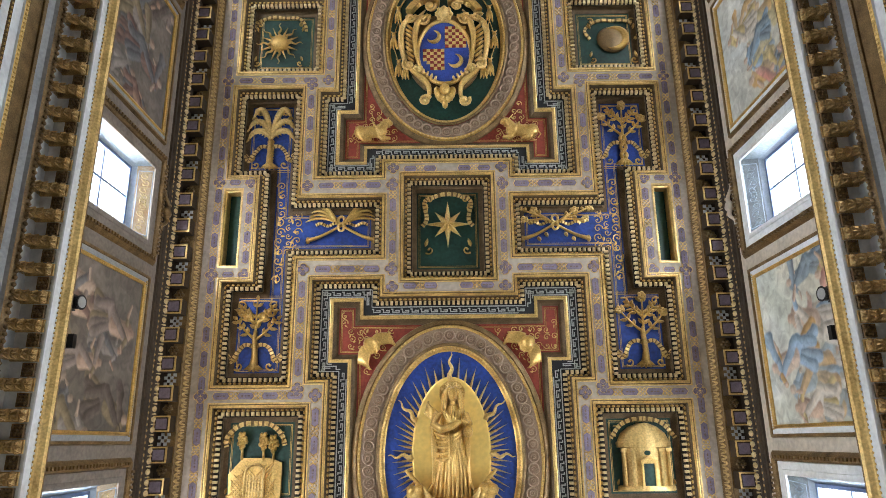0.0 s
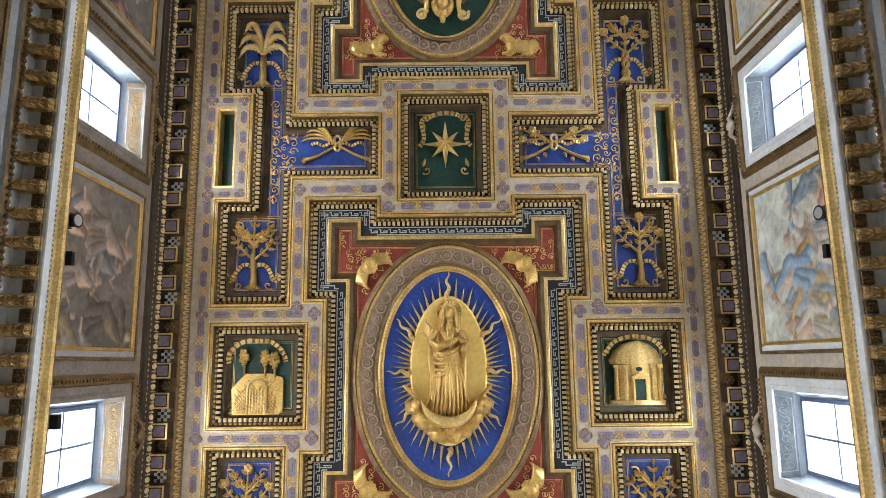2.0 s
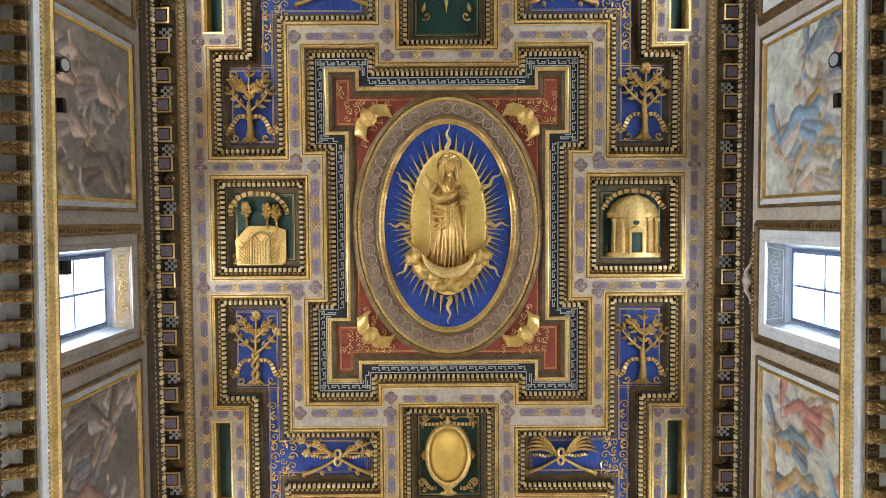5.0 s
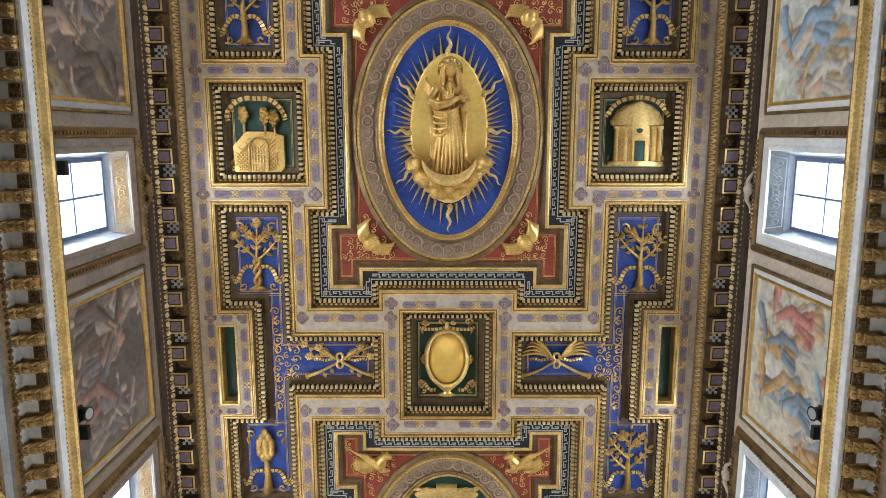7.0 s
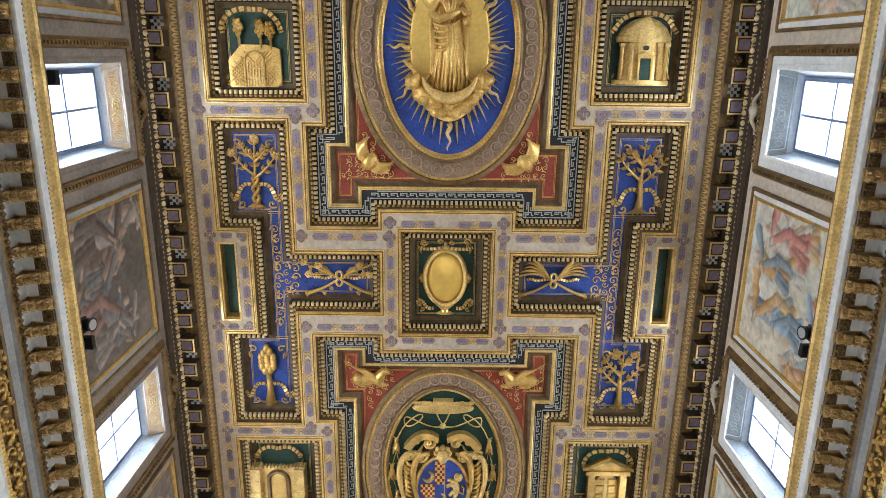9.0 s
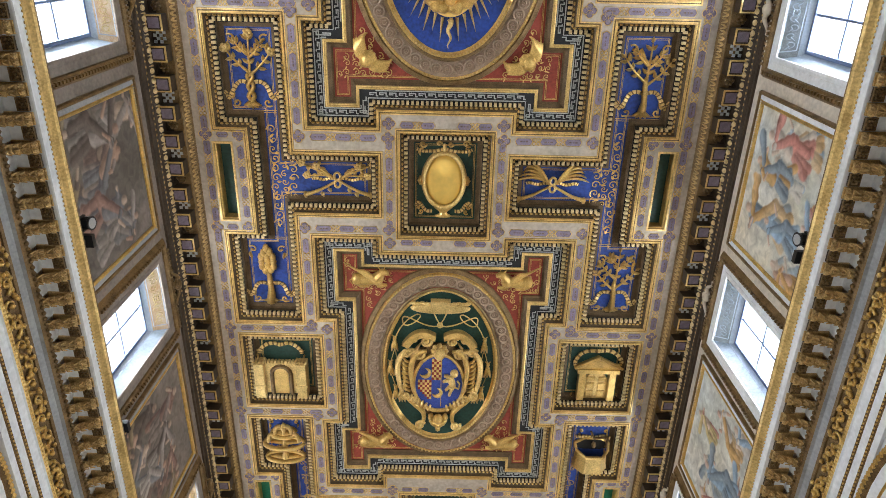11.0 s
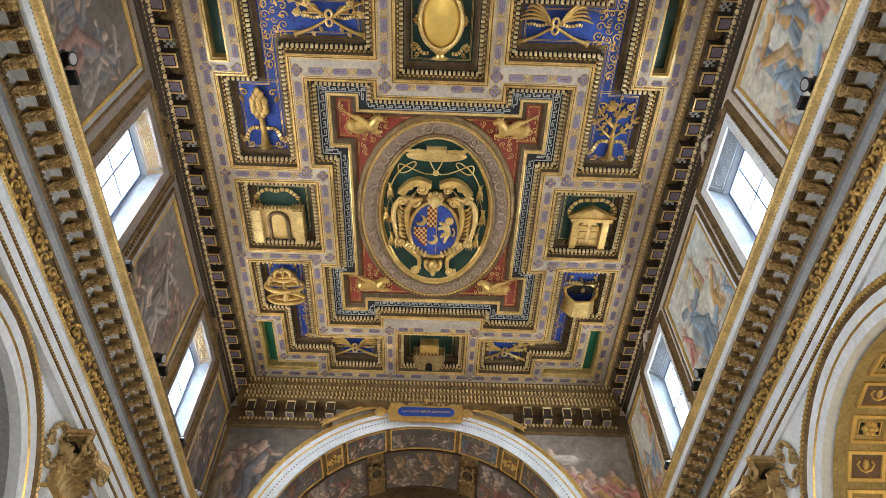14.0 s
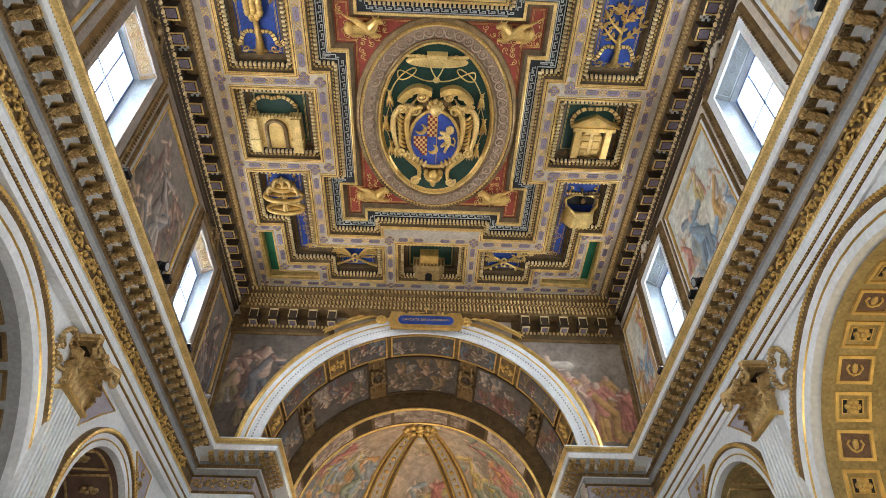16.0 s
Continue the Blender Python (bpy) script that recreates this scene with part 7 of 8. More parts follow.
part("base_stage", mb, GOLD_OLD, t)
mb = MB()
mb.box(-0.30, 0.30, 0.14, 0.52, 0, 0.26)
for k in range(7):
    part("merlon", MB().box(-0.30 + 0.09 * k, -0.25 + 0.09 * k, 0.522, 0.57, 0.12, 0.26), GOLD, t)
part("upper_stage", mb, GOLD, t)
mb = MB()
for k in range(9):
    mb.box(-0.50 + 0.115 * k, -0.44 + 0.115 * k, 0.14, 0.20, 0.12, 0.30)
part("battlement", mb, GOLD_DARK, t)
# solid black plate stands for the shade inside the doorway
part("doorway", MB().prism(arch_pts(0, -0.52, 0.11, -0.28), 0.31, 0.335), RECESS_SHADE, t, "black plate for the shaded arched doorway")

# fountain and well at the far corners
t = thing("fountain_relief", "gilded three-basin fountain relief with falling water on blue", "relief", hung(-4.50, 13.78))
for y, w, z in ((0.26, 0.34, 0.18), (-0.06, 0.58, 0.26), (-0.60, 0.56, 0.20)):
    mb = MB()
    mb.tube([(w * math.cos(a), y + 0.10 * math.sin(a), z * 0.5 + z * 0.5 * math.sin(-a)) for a in [k * math.pi / 10 for k in range(21)]], 0.06, 8)
    mb.ell((0, y - 0.03, 0.06), (w * 0.9, 0.07, 0.10), 12, 6)
    part("basin", mb, GOLD, t, smooth=True)
mb = MB()
mb.loft([[(r * math.cos(k * 0.785), y, 0.10 + r * math.sin(k * 0.785)) for k in range(8)] for y, r in ((-0.62, 0.12), (-0.40, 0.06), (-0.18, 0.10), (0.0, 0.05), (0.16, 0.08), (0.32, 0.05), (0.5, 0.10), (0.62, 0.02))])
part("stem", mb, GOLD_PALE, t)
for sx in (-1, 1):
    for a, b_ in (((0.05, 0.56), (0.24, 0.30)), ((0.28, 0.28), (0.44, 0.0))):
        mb = MB()
        mb.tube(up(bez([(sx * a[0], a[1]), (sx * (b_[0] - 0.02), a[1] + 0.06), (sx * b_[0], b_[1] + 0.1), (sx * b_[0], b_[1])], 7), 0.16), [0.04, 0.05, 0.055, 0.06, 0.06, 0.06, 0.05], 6)
        part("water_jet", mb, GOLD_PALE, t, smooth=True)
ribbon(t, bez([(-0.46, -0.50), (-0.30, -0.36), (-0.2, -0.30), (-0.08, -0.36)], 7), 0.04)
ribbon(t, bez([(0.46, -0.50), (0.30, -0.36), (0.2, -0.30), (0.08, -0.36)], 7), 0.04)
corner_sprigs(t, 0.46, 0.66, 0.10)
t = thing("well_relief", "gilded octagonal well relief with pulley beam on blue", "relief", hung(4.52, 13.95))
mb = MB()
mb.loft([[(x * k, y, z) for x, z in ((-0.5, 0), (-0.46, 0.12), (-0.24, 0.32), (0.24, 0.32), (0.46, 0.12), (0.5, 0))] for y, k in ((-0.62, 1.05), (-0.54, 1.0), (-0.02, 0.92))], 0, closed=False)
part("well_curb", mb, GOLD_PALE, t)
mb = MB()
rim = [(-0.5, 0.0), (-0.46, 0.12), (-0.24, 0.32), (0.24, 0.32), (0.46, 0.12), (0.5, 0.0)]
mb.tube([(x, 0.0 + (0.22 if z < 0.05 else 0.06 if z < 0.2 else 0), z) for x, z in rim], 0.045, 5)
mb.tube([(-0.5, 0.22, 0.02), (-0.24, 0.40, 0.02), (0.24, 0.40, 0.02), (0.5, 0.22, 0.02)], 0.045, 5)
part("rim", mb, GOLD, t)
# flat black sheet in place of the well's shaded depth
part("well_mouth", MB().prism([(-0.46, 0.06), (-0.24, 0.0), (0.24, 0.0), (0.46, 0.06), (0.44, 0.22), (0.22, 0.37), (-0.22, 0.37), (-0.44, 0.22)], 0.0, 0.03), RECESS_SHADE, t)
mb = MB()
mb.tube([(-0.1, 0.72, 0.10), (0.0, 0.50, 0.12), (0.42, 0.52, 0.10), (0.38, 0.16, 0.10)], 0.035, 6)
mb.ell((0.02, 0.26, 0.12), (0.07, 0.10, 0.07), 8, 5)
part("pulley_beam", mb, GOLD_DARK, t)
ribbon(t, [(-0.50 + 0.1 * k, 0.46 + 0.03 * math.sin(k * 1.1), 0) for k in range(11)], 0.045)
corner_sprigs(t, 0.46, 0.74, 0.10)

# painted scrollwork on the blue strips and red corners
scr, scr2 = MB(), MB()
Wz = ZP - 0.018
for s in (-1, 1):
    for q in SQUARES:
        for k in range(-5, 6):
            y = q + 0.24 * k
            curl(scr, s * (4.10 + 0.03 * (k % 2)), y, 0.12, k * 1.9, 1.15 if k % 2 else -1.15, 0.016, Wz, 13)
            leaf(scr, s * 4.10, y + 0.1, k * 2.1, 0.13, 0.06, Wz, -0.02)
        for k in range(-2, 3):
            curl(scr, s * 3.68, q + 0.22 * k, 0.12, k * 2.3, 1.1 if k % 2 else -1.1, 0.016, Wz, 13)
            curl(scr, s * 3.90, q + 0.20 * k + 0.1, 0.09, k * 1.3, -1.1 if k % 2 else 1.1, 0.014, Wz, 11)
            leaf(scr, s * 3.8, q + 0.2 * k, k * 1.7, 0.14, 0.06, Wz, -0.02)
    for k in range(9):
        curl(scr, s * (4.06 - 0.09 * (k % 3)), 14.75 + 0.19 * k if k < 6 else 16.1, 0.12, k * 1.4, 1.1 if k % 2 else -1.1, 0.016, Wz, 12)
        curl(scr, s * (3.3 + 0.13 * (k % 5)), 16.05 + 0.12 * (k % 3), 0.10, k * 1.1, -1.1 if k % 2 else 1.1, 0.014, Wz, 11)
for c in OVALS:
    pane_ = offset(oval_hole(c), 0.72)
    rnd = random.Random(5)
    for i in range(-13, 14):
        for j in range(-18, 19):
            x, y = i * 0.19 + rnd.uniform(-0.03, 0.03), c + j * 0.19 + rnd.uniform(-0.03, 0.03)
            if not inside(x, y, pane_) or (x / 2.30) ** 2 + ((y - c) / 3.18) ** 2 < 1:
                continue
            curl(scr2, x, y, 0.085, rnd.uniform(0, 6.28), rnd.choice((-1.15, 1.15)), 0.012, ZO - 0.012, 12)
            leaf(scr2, x, y + 0.06, rnd.uniform(0, 6.28), 0.10, 0.035, ZO - 0.012, -0.012)
for s in (-1, 1):
    for q in SQUARES:
        for k in (-1, 1):
            y = q + k * 1.64
            scr.box(min(s * 3.96, s * 4.97), max(s * 3.96, s * 4.97), y - 0.008, y + 0.008, ZP - 0.012, ZP)
            scr.box(min(s * 3.96, s * 4.97), max(s * 3.96, s * 4.97), y - k * 0.05 - 0.005, y - k * 0.05 + 0.005, ZP - 0.012, ZP)
part("blue_scrollwork", scr, GOLD, ceiling)
part("red_scrollwork", scr2, GOLD_PALE, ceiling)

# ---- oval frames ----
def ellipse_ring(mb, prof, m=0, n=72):
    mb.loft([[(a * math.cos(2 * math.pi * k / n), b * math.sin(2 * math.pi * k / n), z) for k in range(n)] for a, b, z in prof], m)


def oval_frame(c, field, name, label):
    t = thing(name, label, "frame", hung(0.0, c, ZO), group="oval frames")
    mb = MB()
    def band(d0, z0, d1, z1):
        return (1.46 + d0, 2.34 + d0, z0), (1.46 + d1, 2.34 + d1, z1)
    ellipse_ring(mb, [(2.22, 3.10, 0), (2.20, 3.08, 0.05), (2.10, 2.98, 0.08), (2.08, 2.96, 0.06)], 1)
    ellipse_ring(mb, [(2.08, 2.96, 0.06), (2.04, 2.92, 0.11), (2.00, 2.88, 0.10)], 0)
    ellipse_ring(mb, [(2.00, 2.88, 0.09), (1.66, 2.54, 0.06)], 2)
    ellipse_ring(mb, [(1.66, 2.54, 0.09), (1.62, 2.50, 0.11), (1.58, 2.46, 0.09)], 1)
    ellipse_ring(mb, [(1.58, 2.46, 0.09), (1.54, 2.42, 0.07), (1.50, 2.38, 0.03), (1.46, 2.34, 0.008)], 0)
    fr = part("frame", mb, [GOLD, GOLD_DARK, PINK], t, "rose and gold moulded oval frame")
    mb = MB()
    mb.add([(1.47 * math.cos(2 * math.pi * k / 72), 2.35 * math.sin(2 * math.pi * k / 72), 0.012) for k in range(72)], [tuple(range(72))])
    part("field", mb, field, t)
    mb, m2 = MB(), MB()
    per = [0.0]
    N2 = 600
    for k in range(N2):
        a = 2 * math.pi * (k + 0.5) / N2
        per.append(per[-1] + math.hypot(1.83 * math.sin(a), 2.71 * math.cos(a)))
    def at(u):
        return 2 * math.pi * float(np.interp(u * per[-1], per, range(N2 + 1))) / N2
    for k in range(56):
        a = at(k / 56)
        x, y = 1.83 * math.cos(a), 2.71 * math.sin(a)
        mb.ring((x, y, 0.072), 0.120, 0.020, 12, h=0.035)
        mb.ring((x, y, 0.075), 0.050, 0.014, 8, h=0.022)
        mb.ell((x, y, 0.08), (0.022, 0.022, 0.02), 6, 4)
    part("guilloche", mb, mat("pale_rose_stucco", (0.47, 0.345, 0.25), 0.6, 0.1, 0.2, 6, 0.1), fr)
    for k in range(150):
        a = at(k / 150)
        m2.ell((2.04 * math.cos(a), 2.92 * math.sin(a), 0.11), (0.030, 0.030, 0.025), 5, 3)
        m2.ell((1.54 * math.cos(a), 2.42 * math.sin(a), 0.075), (0.028, 0.028, 0.028), 5, 3)
    part("bead_course", m2, GOLD_PALE, fr)
    return t


oval_frame(OVALS[1], BLUE, "oval_frame", "oval rose and gold frame round a blue field")
oval_frame(OVALS[0], GREEN, "oval_frame", "oval rose and gold frame round a dark green field")
oval_frame(OVALS[2], GREEN, "oval_frame", "oval rose and gold frame round a dark green field")

# ---- the glory in the middle oval ----
C = 0.37
t = thing("sunburst", "gilded almond-shaped glory with straight and flaming rays on blue", "sunburst", hung(0.02, C, ZO - 0.012))
mb = MB()
mb.loft([[(a * math.cos(2 * math.pi * k / 48), 0.10 + b * math.sin(2 * math.pi * k / 48), z) for k in range(48)] for a, b, z in ((0.88, 1.68, 0.0), (0.88, 1.68, 0.05), (0.84, 1.64, 0.07), (0.02, 0.04, 0.07))])
part("mandorla", mb, mat("flat_gilding", (0.93, 0.67, 0.20), 0.45, 0.22, 0.12, 1.2, 0.02), t, "flat gilded almond shape")
for k in range(64):
    a = 2 * math.pi * k / 64
    c, s_ = math.cos(a), math.sin(a)
    r0 = 1 / math.sqrt((c / 0.86) ** 2 + ((s_) / 1.66) ** 2)
    r1 = 1 / math.sqrt((c / 1.38) ** 2 + ((s_) / 2.26) ** 2)
    mb = MB()
    if k % 8 == 0:
        d = r1 - r0 + 0.03
        mb.tube([(c * (r0 + d * q) - s_ * 0.035 * math.sin(q * 12), 0.05 + s_ * (r0 + d * q) + c * 0.035 * math.sin(q * 12), 0.06) for q in [j / 11 for j in range(12)]], [0.066 - 0.0052 * j for j in range(12)], 6, flat=0.6)
        part("flaming_ray", mb, GOLD_PALE, t, smooth=True)
    else:
        r1 *= 0.97 if k % 2 else 0.90
        w = 0.038
        mb.add([(c * r0 - s_ * w, 0.05 + s_ * r0 + c * w, 0.01), (c * r0 + s_ * w, 0.05 + s_ * r0 - c * w, 0.01), (c * r1, 0.05 + s_ * r1, 0.015), (c * r0, 0.05 + s_ * r0, 0.06)], [(0, 3, 2), (3, 1, 2)])
        part("ray", mb, GOLD_PALE, t)

mb = MB()
# draped standing shape, one plain mesh
secs = ((-1.44, 0.46, 0.10), (-1.34, 0.44, 0.16), (-1.10, 0.37, 0.19), (-0.75, 0.33, 0.21), (-0.40, 0.32, 0.23), (-0.05, 0.29, 0.24), (0.22, 0.26, 0.25), (0.45, 0.30, 0.24), (0.64, 0.30, 0.20), (0.76, 0.20, 0.16), (0.84, 0.09, 0.11))
loops_ = []
for i, (y, w, d) in enumerate(secs):
    row = []
    for k in range(49):
        a = math.pi * k / 48
        f_ = 1 + (0.12 if y < 0.2 else 0.05) * math.sin(k * 1.05 + y * 2.2)
        lean = 0.07 * math.sin(y * 2.0 + 0.4)
        row.append((lean - w * f_ * math.cos(a), y, 0.05 + d * f_ * math.sin(a) * 1.1))
    loops_.append(row)
mb.solid(loops_)
def fold(p, r, n=14):
    """A long ridge of cloth through four points."""
    q = bez(p, n)
    mb.tube([(v.x, v.y, v.z) for v in q], [r * (0.55 + 0.75 * math.sin(math.pi * (0.12 + 0.8 * k / (n - 1)))) for k in range(n)], 7)
mb.ell((0.06, 1.02, 0.25), (0.115, 0.16, 0.14), 14, 9)                                  # head, hair and veil
for e in (-1, 1):
    fold([(0.06 + 0.05 * e, 1.17, 0.26), (0.06 + 0.20 * e, 1.08, 0.22), (0.06 + 0.17 * e, 0.86, 0.20), (0.06 + 0.20 * e, 0.66, 0.20)], 0.05)
    fold([(0.06 + 0.03 * e, 1.19, 0.22), (0.06 + 0.25 * e, 1.10, 0.14), (0.06 + 0.22 * e, 0.82, 0.12), (0.06 + 0.26 * e, 0.58, 0.14)], 0.055)
mb.tube([(0.06, 0.92, 0.2), (0.06, 0.78, 0.2)], 0.075, 8)
for k in range(9):                                                                      # vertical folds of the skirt
    x0, x1 = -0.20 + 0.055 * k, -0.40 + 0.105 * k
    z = 0.24 + 0.10 * math.sin(math.pi * (k + 0.6) / 9)
    fold([(x0, 0.12, z + 0.02), (x0 + 0.03 - 0.02 * (k % 2), -0.40, z + 0.02), (x1 + 0.06, -0.90, z - 0.02), (x1, -1.43, z - 0.10)], 0.040 if k % 2 else 0.030)
for k in range(5):                                                                      # mantle swept over the hip
    fold([(0.30 - 0.02 * k, 0.22 - 0.09 * k, 0.28), (0.05, 0.02 - 0.12 * k, 0.40), (-0.22, -0.02 - 0.13 * k, 0.36), (-0.42 + 0.01 * k, 0.16 - 0.15 * k, 0.20)], 0.034)
for k in range(6):                                                                      # hanging ends at both sides
    fold([(-0.40 - 0.02 * k, 0.30, 0.20), (-0.54 + 0.03 * k, 0.02, 0.24), (-0.36 + 0.02 * k, -0.42, 0.20), (-0.46 + 0.05 * k, -1.0 - 0.06 * k, 0.16)], 0.036)
    fold([(0.38 - 0.02 * k, 0.34, 0.20), (0.52 - 0.03 * k, -0.10, 0.22), (0.36 + 0.025 * k, -0.60, 0.18), (0.50 - 0.03 * k, -1.02 - 0.06 * k, 0.14)], 0.034)
mb.tube([(-0.30, 0.58, 0.22), (-0.42, 0.32, 0.30), (-0.22, 0.20, 0.42), (0.06, 0.28, 0.46), (0.24, 0.38, 0.44)], [0.11, 0.105, 0.10, 0.08, 0.055], 9)
mb.tube([(0.36, 0.56, 0.22), (0.46, 0.32, 0.30), (0.38, 0.34, 0.40), (0.26, 0.42, 0.42)], [0.10, 0.10, 0.08, 0.05], 9)
for k in range(5):
    fold([(-0.20 + 0.09 * k, 0.62, 0.28), (-0.16 + 0.08 * k, 0.52, 0.36), (-0.10 + 0.06 * k, 0.44, 0.38), (-0.02 + 0.03 * k, 0.30, 0.38)], 0.026, 8)
mb.ell((0.43, 0.16, 0.30), (0.13, 0.15, 0.12), 10, 7)
for k in range(7):                                                                      # fluttering cloth at the shoulder
    fold([(-0.30, 0.40 + 0.03 * k, 0.22), (-0.46, 0.40 + 0.05 * k, 0.28), (-0.50 - 0.02 * k, 0.52 + 0.04 * k, 0.18), (-0.66 + 0.02 * k, 0.60 + 0.045 * k, 0.18)], 0.034, 9)
st = tagged(part("statue", mb, GOLD, None, smooth=True), "gilded standing draped figure in high relief", "statue")
st.matrix_basis = hung(0.0, C - 0.42, ZO - 0.07) @ Matrix.Diagonal((0.88, 0.93, 1.0, 1))
melt(st, 0.0105)
t = thing("halo", "gilded pleated halo disc behind the statue's head", "halo", hung(0.05, C - 1.40, ZO - 0.075))
mb = MB()
mb.loft([[(r * math.cos(2 * math.pi * k / 48), r * math.sin(2 * math.pi * k / 48), z + (0.022 if k % 2 else 0) * (r / 0.28)) for k in range(48)] for r, z in ((0.29, 0.0), (0.29, 0.03), (0.05, 0.03))])
part("disc", mb, GOLD_PALE, t)
mb = MB()
mb.ring((0, 0, 0.04), 0.28, 0.02, 36)
part("rim", mb, GOLD, t)
t = thing("crescent", "smooth gilded crescent below the statue's feet", "crescent", hung(0.02, C + 0.68, ZO - 0.24))
mb = MB()
cr = [(0.62 * math.cos(a), 0.20 + 0.62 * math.sin(a)) for a in [radians(195 + 150 * k / 18) for k in range(19)]]
mb.tube([(x, y + 0.06, 0.16) for x, y in cr], [0.02 + 0.11 * math.sin(math.pi * k / 18) for k in range(19)], 8)
part("crescent_body", mb, GOLD_PALE, t, smooth=True)
t = thing("cloud_bank", "gilded bank of puffy clouds with small round heads", "cloud", hung(0.0, C + 0.95, ZO - 0.06))
rnd = random.Random(3)
for sx in (-1, 1):
    mb = MB()
    for k in range(26):
        q = k / 25
        x = sx * (0.10 + 0.72 * q + rnd.uniform(-0.06, 0.06))
        y = -0.36 + 0.62 * q ** 1.4 + rnd.uniform(-0.12, 0.12)
        r = rnd.uniform(0.09, 0.15)
        mb.ell((x, y, 0.10 + rnd.uniform(-0.02, 0.08)), (r * 1.15, r, r), 9, 6)
    mb.ell((sx * 0.70, 0.32, 0.20), (0.12, 0.13, 0.12), 10, 7)
    for k in range(5):
        mb.ell((sx * (0.72 + 0.05 * k), 0.44 + 0.05 * k, 0.12), (0.13, 0.05, 0.05), 8, 5, rot=sx * 0.8)
        mb.ell((sx * (0.48 - 0.04 * k), 0.30 + 0.06 * k, 0.12), (0.12, 0.045, 0.05), 8, 5, rot=-sx * 0.9)
    melt(part("cloud_mass", mb, GOLD, t, smooth=True), 0.02)
mb = MB()
mb.ell((0.02, -0.26, 0.24), (0.12, 0.13, 0.12), 10, 7)
for sx in (-1, 1):
    for k in range(4):
        mb.ell((0.02 + sx * (0.18 + 0.06 * k), -0.22 + 0.03 * k, 0.18), (0.14, 0.06, 0.05), 8, 5, rot=sx * (0.3 + 0.15 * k))
melt(part("winged_boss", mb, GOLD, t, smooth=True), 0.016)

# winged heads in the corners of the middle coffer
for sx, dy, rot in ((-1, -2.55, 0.75), (1, -2.55, -0.75), (-1, 2.54, math.pi - 0.75 - math.pi * 0 + 0), (1, 2.54, math.pi + 0.75)):
    mb = MB()
    mb.ell((0, 0, 0.12), (0.16, 0.17, 0.15), 12, 8)
    for k in range(9):
        a = k * 0.7
        mb.ell((0.12 * math.cos(a), 0.05 + 0.11 * math.sin(a), 0.12), (0.06, 0.06, 0.06), 6, 4)
    for e in (-1, 1):
        for k in range(6):
            q = bez([(e * 0.10, -0.06 + 0.03 * k, 0.10), (e * (0.26 + 0.01 * k), -0.10 + 0.05 * k, 0.10), (e * (0.34 + 0.02 * k), 0.02 + 0.05 * k, 0.08), (e * (0.50 - 0.03 * k), 0.10 + 0.055 * k, 0.03)], 8)
            mb.tube([(v.x, v.y, v.z) for v in q], [0.03, 0.045, 0.05, 0.05, 0.045, 0.04, 0.03, 0.012], 6)
    ob = tagged(part("statue", mb, GOLD, None, smooth=True), "small gilded winged head in high relief on red", "statue", group="winged heads")
    ob.matrix_basis = hung(sx * 1.81, C + dy * 0.99, ZO, rot + math.pi) @ Matrix.Diagonal((1.05, 1.15, 0.9, 1))
    melt(ob, 0.014)

# winged oxen in the corners of the other ovals
def ox(x, y, face, wing):
    mb = MB()
    mb.ell((0, 0.0, 0.09), (0.42, 0.155, 0.11), 14, 8)
    mb.ell((-0.26 * face, 0.0, 0.09), (0.17, 0.18, 0.12), 10, 7)
    mb.ell((0.24 * face, 0.03, 0.10), (0.18, 0.17, 0.12), 10, 7)
    mb.tube([(0.26 * face, 0.08, 0.10), (0.36 * face, 0.20, 0.12), (0.42 * face, 0.26, 0.12)], [0.13, 0.11, 0.09], 8)
    mb.ell((0.45 * face, 0.24, 0.13), (0.13, 0.075, 0.08), 9, 6, rot=-0.5 * face)
    for e in (-0.05, 0.05):
        mb.tube([(0.38 * face + e, 0.31, 0.12), (0.36 * face + 2 * e, 0.40, 0.12)], [0.025, 0.01], 5)
    for px, py, qx, qy in ((0.26, -0.08, 0.50, -0.17), (0.22, -0.10, 0.38, -0.22), (-0.20, -0.10, 0.02, -0.21), (-0.28, -0.10, -0.10, -0.23)):
        mb.tube([(px * face, py, 0.08), ((px + qx) / 2 * face, py - 0.09, 0.09), (qx * face, qy, 0.07)], [0.075, 0.055, 0.04], 7)
    mb.tube([(-0.40 * face, 0.02, 0.06), (-0.48 * face, -0.08, 0.05), (-0.40 * face, -0.18, 0.05)], 0.02, 5)
    if wing:
        for k in range(9):
            q = k / 8
            mb.tube([(0.16 * face, 0.06 + 0.03 * q, 0.16), (-0.10 * face, 0.20 + 0.08 * q, 0.15), (-(0.62 - 0.26 * q) * face, 0.52 - 0.20 * (1 - q) * 0.2 - 0.24 * q, 0.10)], [0.055, 0.045, 0.012], 6)
    else:
        mb.tube([(0.12 * face, 0.12, 0.14), (0.06 * face, 0.22, 0.13)], [0.05, 0.02], 6)
    ob = tagged(part("statue", mb, GOLD, None, smooth=True), "gilded reclining winged ox in relief on red" if wing else "gilded reclining ox in relief on red", "statue", group="oxen reliefs")
    ob.matrix_basis = hung(x, y, ZO)
    melt(ob, 0.014)


for sx in (-1, 1):
    ox(sx * 1.93, 8.42, -sx, True)
    ox(sx * 1.88, 13.74, -sx, True)
    ox(sx * 1.92, -7.55, -sx, False)


